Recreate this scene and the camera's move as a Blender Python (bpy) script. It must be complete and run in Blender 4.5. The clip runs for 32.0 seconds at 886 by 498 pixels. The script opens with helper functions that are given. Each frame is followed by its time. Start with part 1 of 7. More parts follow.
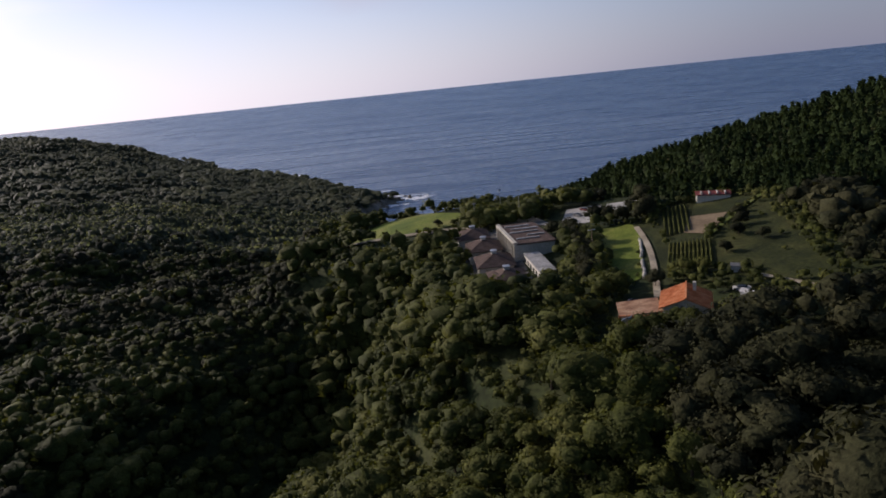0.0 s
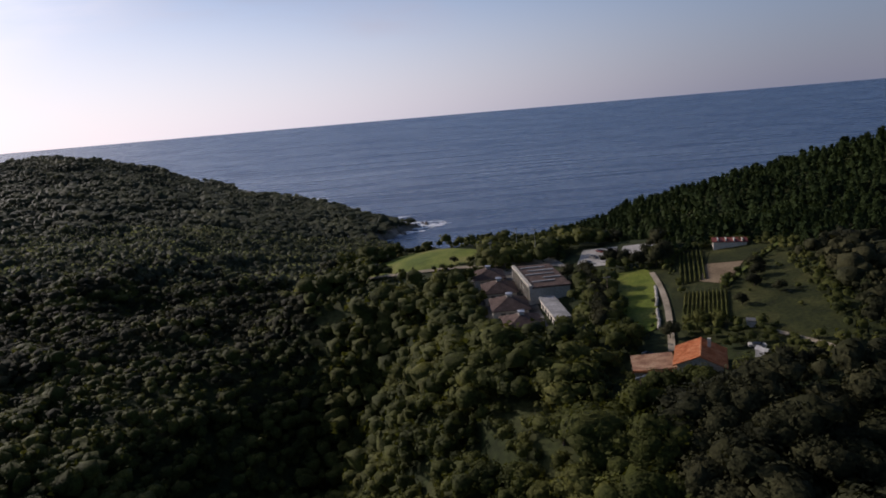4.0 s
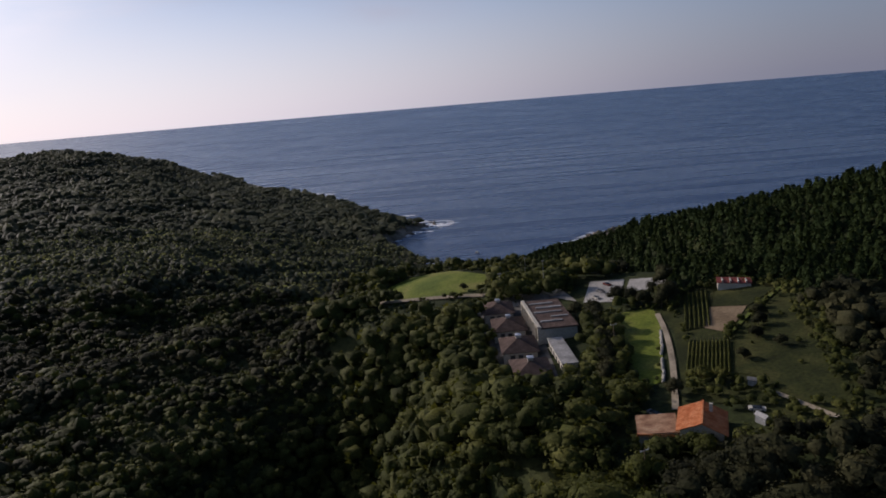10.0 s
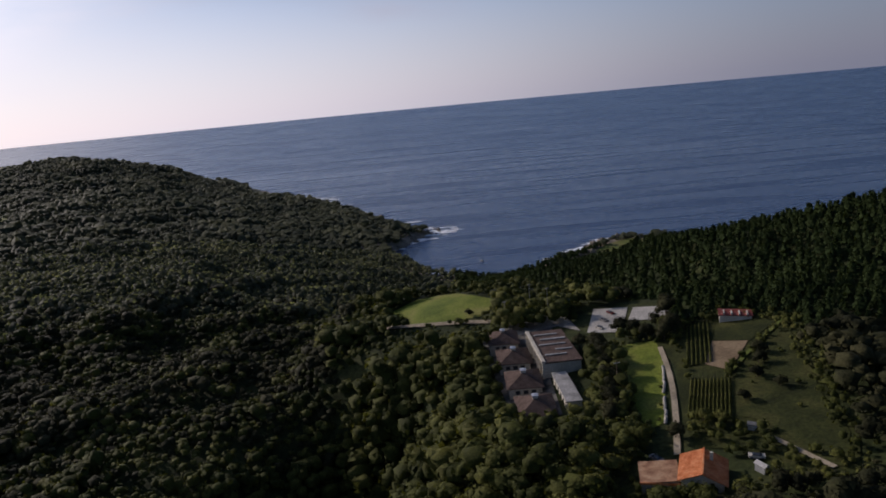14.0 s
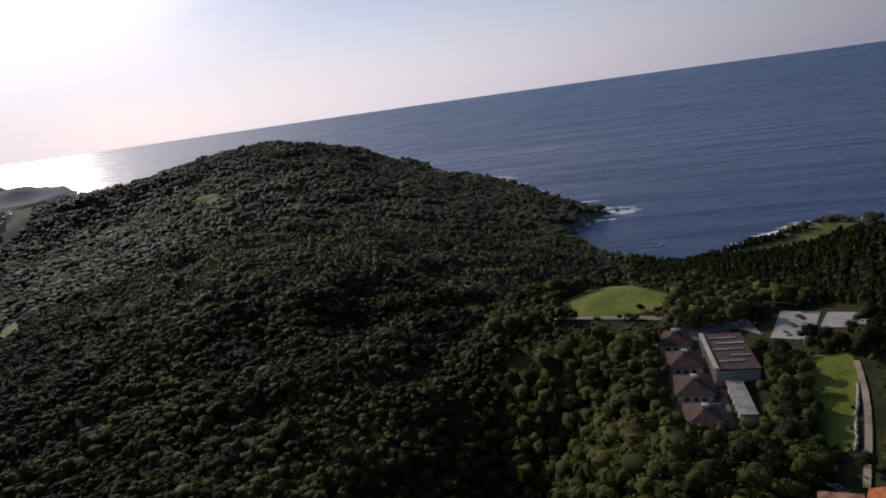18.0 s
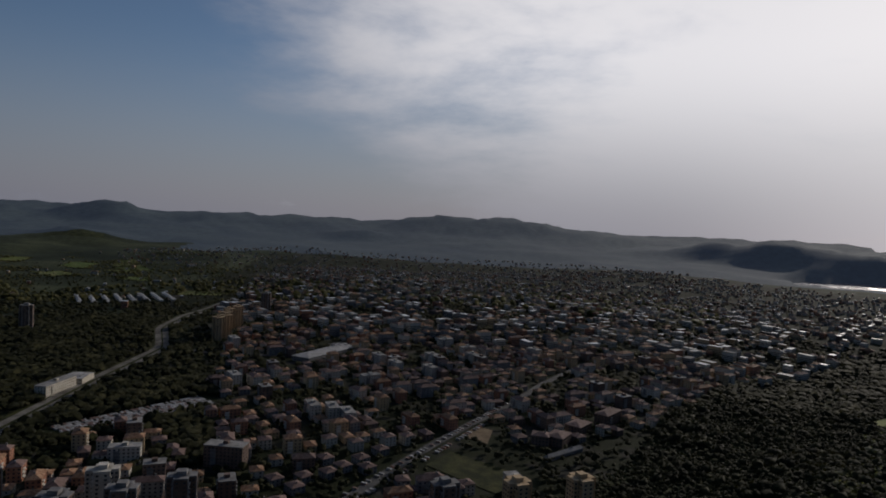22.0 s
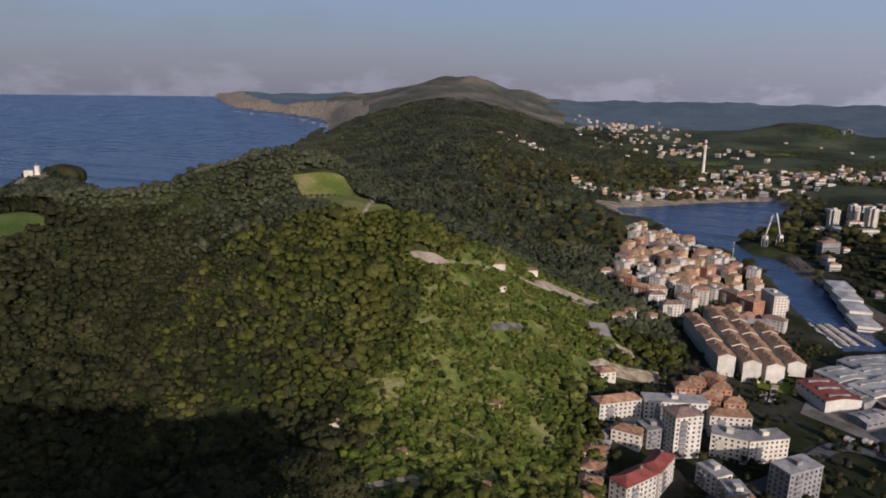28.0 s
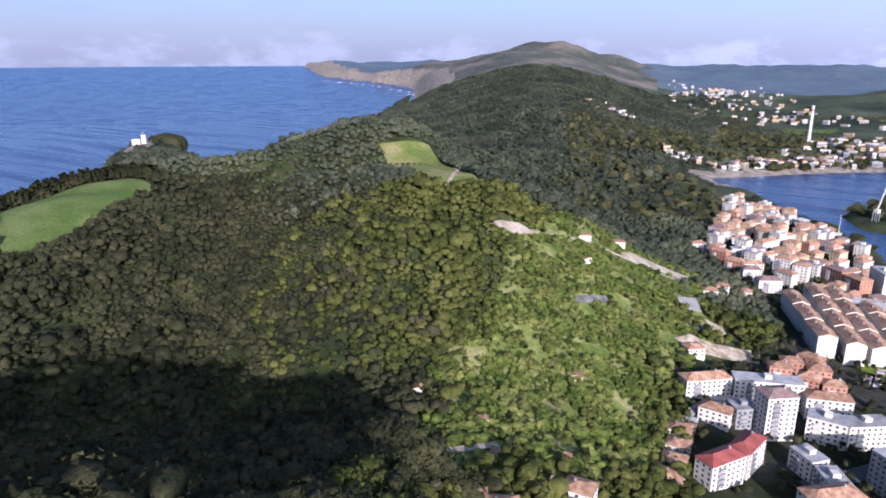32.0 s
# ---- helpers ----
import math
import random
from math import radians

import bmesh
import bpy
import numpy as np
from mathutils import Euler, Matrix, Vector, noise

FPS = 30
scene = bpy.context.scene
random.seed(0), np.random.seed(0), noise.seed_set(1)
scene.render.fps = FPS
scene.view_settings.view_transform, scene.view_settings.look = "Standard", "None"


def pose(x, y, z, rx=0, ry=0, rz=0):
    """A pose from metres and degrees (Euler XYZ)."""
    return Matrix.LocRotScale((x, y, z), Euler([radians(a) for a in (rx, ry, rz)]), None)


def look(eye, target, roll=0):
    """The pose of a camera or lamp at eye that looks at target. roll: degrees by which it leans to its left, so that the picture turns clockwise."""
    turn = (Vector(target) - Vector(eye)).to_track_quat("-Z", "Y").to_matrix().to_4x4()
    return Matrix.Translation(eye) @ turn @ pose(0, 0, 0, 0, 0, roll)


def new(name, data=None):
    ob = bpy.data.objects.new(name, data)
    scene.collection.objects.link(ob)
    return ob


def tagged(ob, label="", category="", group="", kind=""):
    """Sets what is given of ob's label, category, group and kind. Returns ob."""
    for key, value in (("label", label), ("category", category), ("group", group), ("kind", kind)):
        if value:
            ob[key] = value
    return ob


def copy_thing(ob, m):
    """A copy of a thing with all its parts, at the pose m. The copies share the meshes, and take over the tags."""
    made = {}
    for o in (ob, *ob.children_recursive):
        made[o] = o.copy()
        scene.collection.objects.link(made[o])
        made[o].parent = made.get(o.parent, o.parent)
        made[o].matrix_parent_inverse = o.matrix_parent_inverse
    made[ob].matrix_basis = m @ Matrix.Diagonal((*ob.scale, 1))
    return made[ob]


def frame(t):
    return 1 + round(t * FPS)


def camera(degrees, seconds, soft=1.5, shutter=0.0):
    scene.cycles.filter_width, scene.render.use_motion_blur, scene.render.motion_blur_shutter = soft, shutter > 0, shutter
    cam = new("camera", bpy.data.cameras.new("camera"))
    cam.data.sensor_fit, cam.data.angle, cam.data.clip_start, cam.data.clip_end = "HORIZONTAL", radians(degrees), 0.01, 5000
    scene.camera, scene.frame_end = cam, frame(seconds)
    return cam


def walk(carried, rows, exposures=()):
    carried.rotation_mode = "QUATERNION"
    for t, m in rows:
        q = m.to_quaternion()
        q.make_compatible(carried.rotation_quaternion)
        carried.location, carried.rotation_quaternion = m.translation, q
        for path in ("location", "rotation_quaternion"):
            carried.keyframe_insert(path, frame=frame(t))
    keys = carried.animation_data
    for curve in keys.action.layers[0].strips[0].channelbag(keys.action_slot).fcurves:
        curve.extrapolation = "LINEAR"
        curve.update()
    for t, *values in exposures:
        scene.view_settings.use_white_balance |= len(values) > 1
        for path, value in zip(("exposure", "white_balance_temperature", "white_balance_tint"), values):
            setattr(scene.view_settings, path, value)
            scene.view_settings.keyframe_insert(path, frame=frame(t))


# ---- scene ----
cam = camera(67.6, 32.0, soft=1.8)


def aim(x, y, z, yaw, pitch, roll):
    """A pose from a place and degrees: yaw to the left from +y, pitch up, roll as in look()."""
    a, b = radians(yaw), radians(pitch)
    ahead = Vector((-math.sin(a) * math.cos(b), math.cos(a) * math.cos(b), math.sin(b)))
    return look(Vector((x, y, z)), Vector((x, y, z)) + ahead * 100, roll)


# seconds, place, yaw, pitch, roll
PATH = [
    (0, -0.1, 10.9, 176.8, -2.80, -13.76, -5.92),
    (0.5, -0.3, 10.4, 177.5, -2.16, -15.08, -7.36),
    (1, -0.4, 10.0, 178.3, -1.47, -15.36, -6.08),
    (1.5, -0.5, 9.8, 178.9, -0.74, -13.39, -6.66),
    (2, -0.4, 9.8, 179.2, -0.68, -13.21, -4.80),
    (2.5, -0.2, 10.1, 179.4, -0.40, -12.42, -3.01),
    (3, 0.0, 10.3, 180.3, -1.26, -13.29, -6.36),
    (3.5, 0.3, 10.3, 182.7, -1.28, -11.64, -5.40),
    (5.5, 0.5, 10.1, 186.4, -1.81, -11.65, -4.50),
    (6, 0.5, 9.8, 189.7, -1.57, -11.85, -4.19),
    (6.5, 0.5, 9.6, 192.1, -1.54, -11.94, -4.29),
    (7, 0.5, 9.3, 194.1, -1.36, -12.34, -4.66),
    (7.5, 0.4, 9.1, 196.2, -1.41, -12.29, -4.60),
    (8, 0.4, 8.8, 198.3, -1.19, -12.48, -4.70),
    (8.5, 0.3, 8.4, 200.5, -1.25, -12.49, -4.46),
    (9, 0.1, 7.9, 202.4, -1.11, -12.57, -4.51),
    (9.5, 0.1, 7.6, 204.1, -1.06, -12.47, -4.68),
    (10, 0.2, 7.4, 205.9, -0.93, -12.69, -4.81),
    (10.5, 0.3, 7.1, 207.9, -0.75, -12.40, -4.65),
    (11, 0.4, 6.9, 209.9, -0.85, -12.56, -4.62),
    (11.5, 0.4, 6.7, 211.8, -0.83, -12.84, -4.93),
    (12, 0.4, 6.5, 213.7, -0.66, -12.71, -5.31),
    (12.5, 0.5, 6.4, 215.7, -0.57, -12.41, -5.39),
    (13, 0.7, 6.3, 217.8, -0.73, -12.60, -5.02),
    (13.5, 0.8, 6.2, 219.7, -0.67, -12.65, -5.01),
    (14, 1.1, 6.1, 221.8, -0.53, -12.86, -5.39),
    (14.5, 1.9, 6.1, 224.3, -0.66, -12.43, -4.81),
    (16.5, 3.2, 6.1, 227.1, -0.37, -13.36, -6.88),
    (17, 4.7, 5.8, 229.3, 0.54, -13.19, -6.74),
    (17.5, 6.0, 5.2, 230.5, 4.10, -13.34, -7.67),
    (18, 6.8, 4.8, 230.7, 15.31, -13.23, -8.11),
    (18.5, 7.1, 5.1, 230.4, 25.52, -11.16, -7.43),
    (19, 7.2, 5.6, 230.0, 37.34, -10.25, -6.11),
    (19.5, 7.3, 6.0, 229.9, 51.27, -9.41, -5.64),
    (20, 7.5, 6.2, 230.1, 67.74, -9.09, -3.45),
    (20.5, 7.7, 6.0, 230.2, 81.52, -8.40, -1.11),
    (21, 7.4, 5.9, 230.3, 86.36, -4.69, 2.07),
    (21.5, 7.1, 5.8, 230.2, 86.09, -2.28, 3.23),
    (22, 7.0, 5.8, 230.3, 85.82, -2.63, 3.02),
    (22.5, 7.0, 5.8, 230.3, 86.05, -3.49, 2.27),
    (23, 6.9, 5.9, 230.2, 86.28, -3.72, 1.71),
    (23.5, 6.8, 5.9, 230.2, 86.57, -4.76, 1.12),
    (24, 6.8, 5.9, 230.2, 86.84, -5.71, 0.14),
    (24.5, 6.7, 6.1, 230.2, 88.07, -5.96, -0.64),
    (25, 6.7, 6.6, 230.2, 96.70, -6.88, -1.28),
    (25.5, 6.6, 7.0, 230.2, 108.85, -6.18, -0.97),
    (26, 6.4, 6.9, 230.2, 125.27, -5.11, 0.79),
    (26.5, 6.5, 6.4, 230.2, 146.34, -5.54, 2.76),
    (28.5, 6.9, 5.9, 230.1, 212.08, -15.62, 0.52),
    (29, 7.2, 5.8, 229.9, 210.92, -17.85, 2.11),
    (29.5, 7.2, 6.0, 229.7, 211.58, -18.49, 2.56),
    (30, 7.1, 6.2, 229.7, 211.74, -18.66, 2.44),
    (30.5, 7.1, 6.3, 229.7, 211.62, -18.36, 1.70),
    (31, 7.1, 6.3, 229.9, 211.77, -17.75, 1.43),
    (31.5, 7.1, 6.2, 230.2, 212.18, -17.13, 0.55),
    (32, 7.2, 6.2, 230.5, 212.48, -16.28, -0.02),
]
EXPOSE = [(0, -0.05, 6150, 22), (3.5, -0.2, 6150, 22), (6, -0.35, 6150, 22), (17.5, -0.4, 6150, 22), (19, -0.7, 6200, 17), (20.5, -1.15, 6250, 15), (24.5, -1.05, 6250, 15), (25.5, -1.05, 6250, 17),
          (26.0, -0.85, 6350, 21), (26.5, -0.25, 6750, 22), (28.5, 0.25, 5950, 23), (29.0, 0.42, 5650, 24), (30.0, 0.97, 5450, 27), (32.0, 1.35, 5350, 28)]
walk(cam, [(t, aim(*p)) for t, *p in PATH], exposures=EXPOSE)

# ---- light ----
SUN_AZ, SUN_EL = radians(48), radians(21)
TO_SUN = Vector((-math.sin(SUN_AZ) * math.cos(SUN_EL), math.cos(SUN_AZ) * math.cos(SUN_EL), math.sin(SUN_EL)))
sun = new("sun", bpy.data.lights.new("sun", "SUN"))
sun.data.energy, sun.data.angle, sun.data.color = 4.2, radians(0.6), (1.0, 0.91, 0.77)
sun.matrix_world = look(TO_SUN * 800, (0, 0, 0))

world = bpy.data.worlds.new("sky")
scene.world = world
world.use_nodes = True
wn, wl = world.node_tree.nodes, world.node_tree.links
wn.clear()


def wnode(kind, **props):
    n = wn.new(kind)
    for key, value in props.items():
        n.inputs[key].default_value = value
    return n


sky = wn.new("ShaderNodeTexSky")
sky.sky_type, sky.sun_disc = "NISHITA", False
sky.sun_elevation, sky.sun_rotation = SUN_EL, -SUN_AZ
sky.altitude, sky.air_density, sky.dust_density, sky.ozone_density = 200, 1.0, 0.6, 3.0
coord = wn.new("ShaderNodeTexCoord")
# thin high veil of cloud, densest beside the sun, over the bay
VEIL_AZ = radians(61)
TO_VEIL = Vector((-math.sin(VEIL_AZ) * math.cos(SUN_EL), math.cos(VEIL_AZ) * math.cos(SUN_EL), math.sin(SUN_EL)))
dot = wn.new("ShaderNodeVectorMath")
dot.operation = "DOT_PRODUCT"
wl.new(coord.outputs["Generated"], dot.inputs[0])
dot.inputs[1].default_value = TO_VEIL
near_sun = wn.new("ShaderNodeMapRange")
near_sun.interpolation_type = "SMOOTHSTEP"
for key, value in zip(("From Min", "From Max", "To Min", "To Max"), (0.66, 0.99, 0.0, 1.0)):
    near_sun.inputs[key].default_value = value
wl.new(dot.outputs["Value"], near_sun.inputs["Value"])
stretch = wn.new("ShaderNodeMapping")
stretch.inputs["Scale"].default_value = (1.0, 1.0, 3.2)
wl.new(coord.outputs["Generated"], stretch.inputs["Vector"])
veil = wnode("ShaderNodeTexNoise", Scale=1.7, Detail=7.0, Roughness=0.58, Distortion=0.15)
wl.new(stretch.outputs["Vector"], veil.inputs["Vector"])
veil_sum = wn.new("ShaderNodeMath")
veil_sum.operation = "MULTIPLY_ADD"
wl.new(near_sun.outputs["Result"], veil_sum.inputs[0])
veil_sum.inputs[1].default_value = 0.36
wl.new(veil.outputs["Fac"], veil_sum.inputs[2])
veil_map = wn.new("ShaderNodeMapRange")
veil_map.interpolation_type = "SMOOTHSTEP"
for key, value in zip(("From Min", "From Max", "To Min", "To Max"), (0.58, 0.88, 0.0, 0.8)):
    veil_map.inputs[key].default_value = value
wl.new(veil_sum.outputs["Value"], veil_map.inputs["Value"])
# small heaped clouds low over the land
heap = wnode("ShaderNodeTexNoise", Scale=9.0, Detail=8.0, Roughness=0.62, Distortion=0.1)
squash = wn.new("ShaderNodeMapping")
squash.inputs["Scale"].default_value = (1.0, 1.0, 2.4)
wl.new(coord.outputs["Generated"], squash.inputs["Vector"])
wl.new(squash.outputs["Vector"], heap.inputs["Vector"])
axes = wn.new("ShaderNodeSeparateXYZ")
wl.new(coord.outputs["Generated"], axes.inputs["Vector"])
low = wn.new("ShaderNodeMapRange")
low.interpolation_type = "SMOOTHSTEP"
for key, value in zip(("From Min", "From Max", "To Min", "To Max"), (0.0, 0.085, 0.12, -0.2)):
    low.inputs[key].default_value = value
wl.new(axes.outputs["Z"], low.inputs["Value"])
inland = wn.new("ShaderNodeMapRange")
inland.interpolation_type = "SMOOTHSTEP"
for key, value in zip(("From Min", "From Max", "To Min", "To Max"), (-0.6, 0.2, 0.0, -0.3)):
    inland.inputs[key].default_value = value
wl.new(axes.outputs["Y"], inland.inputs["Value"])
heap_sum = wn.new("ShaderNodeMath")
heap_sum.operation = "ADD"
wl.new(heap.outputs["Fac"], heap_sum.inputs[0])
wl.new(low.outputs["Result"], heap_sum.inputs[1])
heap_sum2 = wn.new("ShaderNodeMath")
heap_sum2.operation = "ADD"
wl.new(heap_sum.outputs["Value"], heap_sum2.inputs[0])
wl.new(inland.outputs["Result"], heap_sum2.inputs[1])
heap_map = wn.new("ShaderNodeMapRange")
heap_map.interpolation_type = "SMOOTHSTEP"
for key, value in zip(("From Min", "From Max", "To Min", "To Max"), (0.56, 0.74, 0.0, 0.75)):
    heap_map.inputs[key].default_value = value
wl.new(heap_sum2.outputs["Value"], heap_map.inputs["Value"])
cloud_light = wnode("ShaderNodeMixRGB", Color1=(4.2, 4.4, 5.0, 1), Color2=(19.5, 18.9, 17.8, 1))
wl.new(near_sun.outputs["Result"], cloud_light.inputs["Fac"])
mix_a = wn.new("ShaderNodeMixRGB")
wl.new(veil_map.outputs["Result"], mix_a.inputs["Fac"])
wl.new(sky.outputs["Color"], mix_a.inputs["Color1"])
wl.new(cloud_light.outputs["Color"], mix_a.inputs["Color2"])
mix_b = wn.new("ShaderNodeMixRGB")
wl.new(heap_map.outputs["Result"], mix_b.inputs["Fac"])
wl.new(cloud_light.outputs["Color"], mix_b.inputs["Color2"])
# pale haze low in the sky
haze = wn.new("ShaderNodeMapRange")
haze.interpolation_type = "SMOOTHSTEP"
for key, value in zip(("From Min", "From Max", "To Min", "To Max"), (-0.02, 0.26, 0.85, 0.0)):
    haze.inputs[key].default_value = value
wl.new(axes.outputs["Z"], haze.inputs["Value"])
haze_light = wnode("ShaderNodeMixRGB", Color1=(2.5, 2.7, 3.5, 1), Color2=(11.6, 11.2, 11.4, 1))
wide_sun = wn.new("ShaderNodeMapRange")
wide_sun.interpolation_type = "SMOOTHSTEP"
for key, value in zip(("From Min", "From Max", "To Min", "To Max"), (-0.1, 0.95, 0.0, 1.0)):
    wide_sun.inputs[key].default_value = value
wl.new(dot.outputs["Value"], wide_sun.inputs["Value"])
seaward = wn.new("ShaderNodeMapRange")
seaward.interpolation_type = "SMOOTHSTEP"
for key, value in zip(("From Min", "From Max", "To Min", "To Max"), (0.35, 0.85, 0.22, 1.0)):
    seaward.inputs[key].default_value = value
wl.new(axes.outputs["Y"], seaward.inputs["Value"])
bank = wn.new("ShaderNodeMath")
bank.operation = "MULTIPLY"
wl.new(wide_sun.outputs["Result"], bank.inputs[0])
wl.new(seaward.outputs["Result"], bank.inputs[1])
wl.new(bank.outputs["Value"], haze_light.inputs["Fac"])
mix_h = wn.new("ShaderNodeMixRGB")
wl.new(haze.outputs["Result"], mix_h.inputs["Fac"])
wl.new(mix_a.outputs["Color"], mix_h.inputs["Color1"])
wl.new(haze_light.outputs["Color"], mix_h.inputs["Color2"])
wl.new(mix_h.outputs["Color"], mix_b.inputs["Color1"])
# clear air away from the sun is a deeper blue
deep = wn.new("ShaderNodeMapRange")
deep.interpolation_type = "SMOOTHSTEP"
for key, value in zip(("From Min", "From Max", "To Min", "To Max"), (-0.95, 0.1, 0.62, 1.0)):
    deep.inputs[key].default_value = value
wl.new(dot.outputs["Value"], deep.inputs["Value"])
dimmed = wn.new("ShaderNodeVectorMath")
dimmed.operation = "SCALE"
wl.new(mix_b.outputs["Color"], dimmed.inputs[0])
wl.new(deep.outputs["Result"], dimmed.inputs["Scale"])
back = wnode("ShaderNodeBackground", Strength=0.1)
wl.new(dimmed.outputs["Vector"], back.inputs["Color"])
wout = wn.new("ShaderNodeOutputWorld")
wl.new(back.outputs["Background"], wout.inputs["Surface"])


# ---- materials ----
def mat(name, cols, scale=0.2, rough=0.85, bump=0.0, fine=3.0, metal=0.0, spec=0.12, island=0.0, contrast=(0.35, 0.65), obj=0.0, glow_through=0.0, grain=0.28, deep=0.5):
    """Colour from noise at two scales in metres, with relief; island and obj vary it piece by piece."""
    m = bpy.data.materials.new(name)
    m.use_nodes = True
    nt = m.node_tree
    p = nt.nodes["Principled BSDF"]
    geo = nt.nodes.new("ShaderNodeNewGeometry")
    n1 = nt.nodes.new("ShaderNodeTexNoise")
    n1.inputs["Scale"].default_value, n1.inputs["Detail"].default_value = scale, 4
    nt.links.new(geo.outputs["Position"], n1.inputs["Vector"])
    ramp = nt.nodes.new("ShaderNodeValToRGB")
    el = ramp.color_ramp.elements
    for i, c in enumerate(cols):
        at = contrast[0] + (contrast[1] - contrast[0]) * i / max(1, len(cols) - 1)
        e = el[i] if i < 2 else el.new(at)
        e.position, e.color = at, (*c, 1)
    if len(cols) == 1:
        el[1].color = (*cols[0], 1)
    nt.links.new(n1.outputs["Fac"], ramp.inputs["Fac"])
    n2 = nt.nodes.new("ShaderNodeTexNoise")
    n2.inputs["Scale"].default_value, n2.inputs["Detail"].default_value = fine, 3
    nt.links.new(geo.outputs["Position"], n2.inputs["Vector"])
    vary = nt.nodes.new("ShaderNodeMapRange")
    vary.inputs["From Min"].default_value, vary.inputs["From Max"].default_value = 0.25, 0.75
    vary.inputs["To Min"].default_value, vary.inputs["To Max"].default_value = 1 - grain, 1 + grain
    nt.links.new(n2.outputs["Fac"], vary.inputs["Value"])
    value = vary.outputs["Result"]
    for amount, node, out in ((island, geo, "Random Per Island"), (obj, None, "Random")):
        if amount:
            node = node or nt.nodes.new("ShaderNodeObjectInfo")
            r = nt.nodes.new("ShaderNodeMapRange")
            r.inputs["To Min"].default_value, r.inputs["To Max"].default_value = 1 - amount, 1 + amount
            nt.links.new(node.outputs[out], r.inputs["Value"])
            mul = nt.nodes.new("ShaderNodeMath")
            mul.operation = "MULTIPLY"
            nt.links.new(value, mul.inputs[0])
            nt.links.new(r.outputs["Result"], mul.inputs[1])
            value = mul.outputs["Value"]
    mixed = nt.nodes.new("ShaderNodeVectorMath")
    mixed.operation = "SCALE"
    nt.links.new(ramp.outputs["Color"], mixed.inputs[0])
    nt.links.new(value, mixed.inputs["Scale"])
    nt.links.new(mixed.outputs["Vector"], p.inputs["Base Color"])
    p.inputs["Roughness"].default_value, p.inputs["Metallic"].default_value = rough, metal
    p.inputs["Specular IOR Level"].default_value = spec
    if glow_through:
        thin = nt.nodes.new("ShaderNodeBsdfTranslucent")
        warm = nt.nodes.new("ShaderNodeMixRGB")
        warm.blend_type = "MULTIPLY"
        warm.inputs["Fac"].default_value = 1.0
        warm.inputs["Color2"].default_value = (1.5, 1.5, 0.9, 1)
        nt.links.new(mixed.outputs["Vector"], warm.inputs["Color1"])
        nt.links.new(warm.outputs["Color"], thin.inputs["Color"])
        both = nt.nodes.new("ShaderNodeMixShader")
        both.inputs["Fac"].default_value = glow_through
        nt.links.new(p.outputs["BSDF"], both.inputs[1])
        nt.links.new(thin.outputs["BSDF"], both.inputs[2])
        nt.links.new(both.outputs["Shader"], nt.nodes["Material Output"].inputs["Surface"])
    if bump:
        b = nt.nodes.new("ShaderNodeBump")
        b.inputs["Strength"].default_value, b.inputs["Distance"].default_value = bump, deep
        nt.links.new(n2.outputs["Fac"], b.inputs["Height"])
        nt.links.new(b.outputs["Normal"], p.inputs["Normal"])
    return m


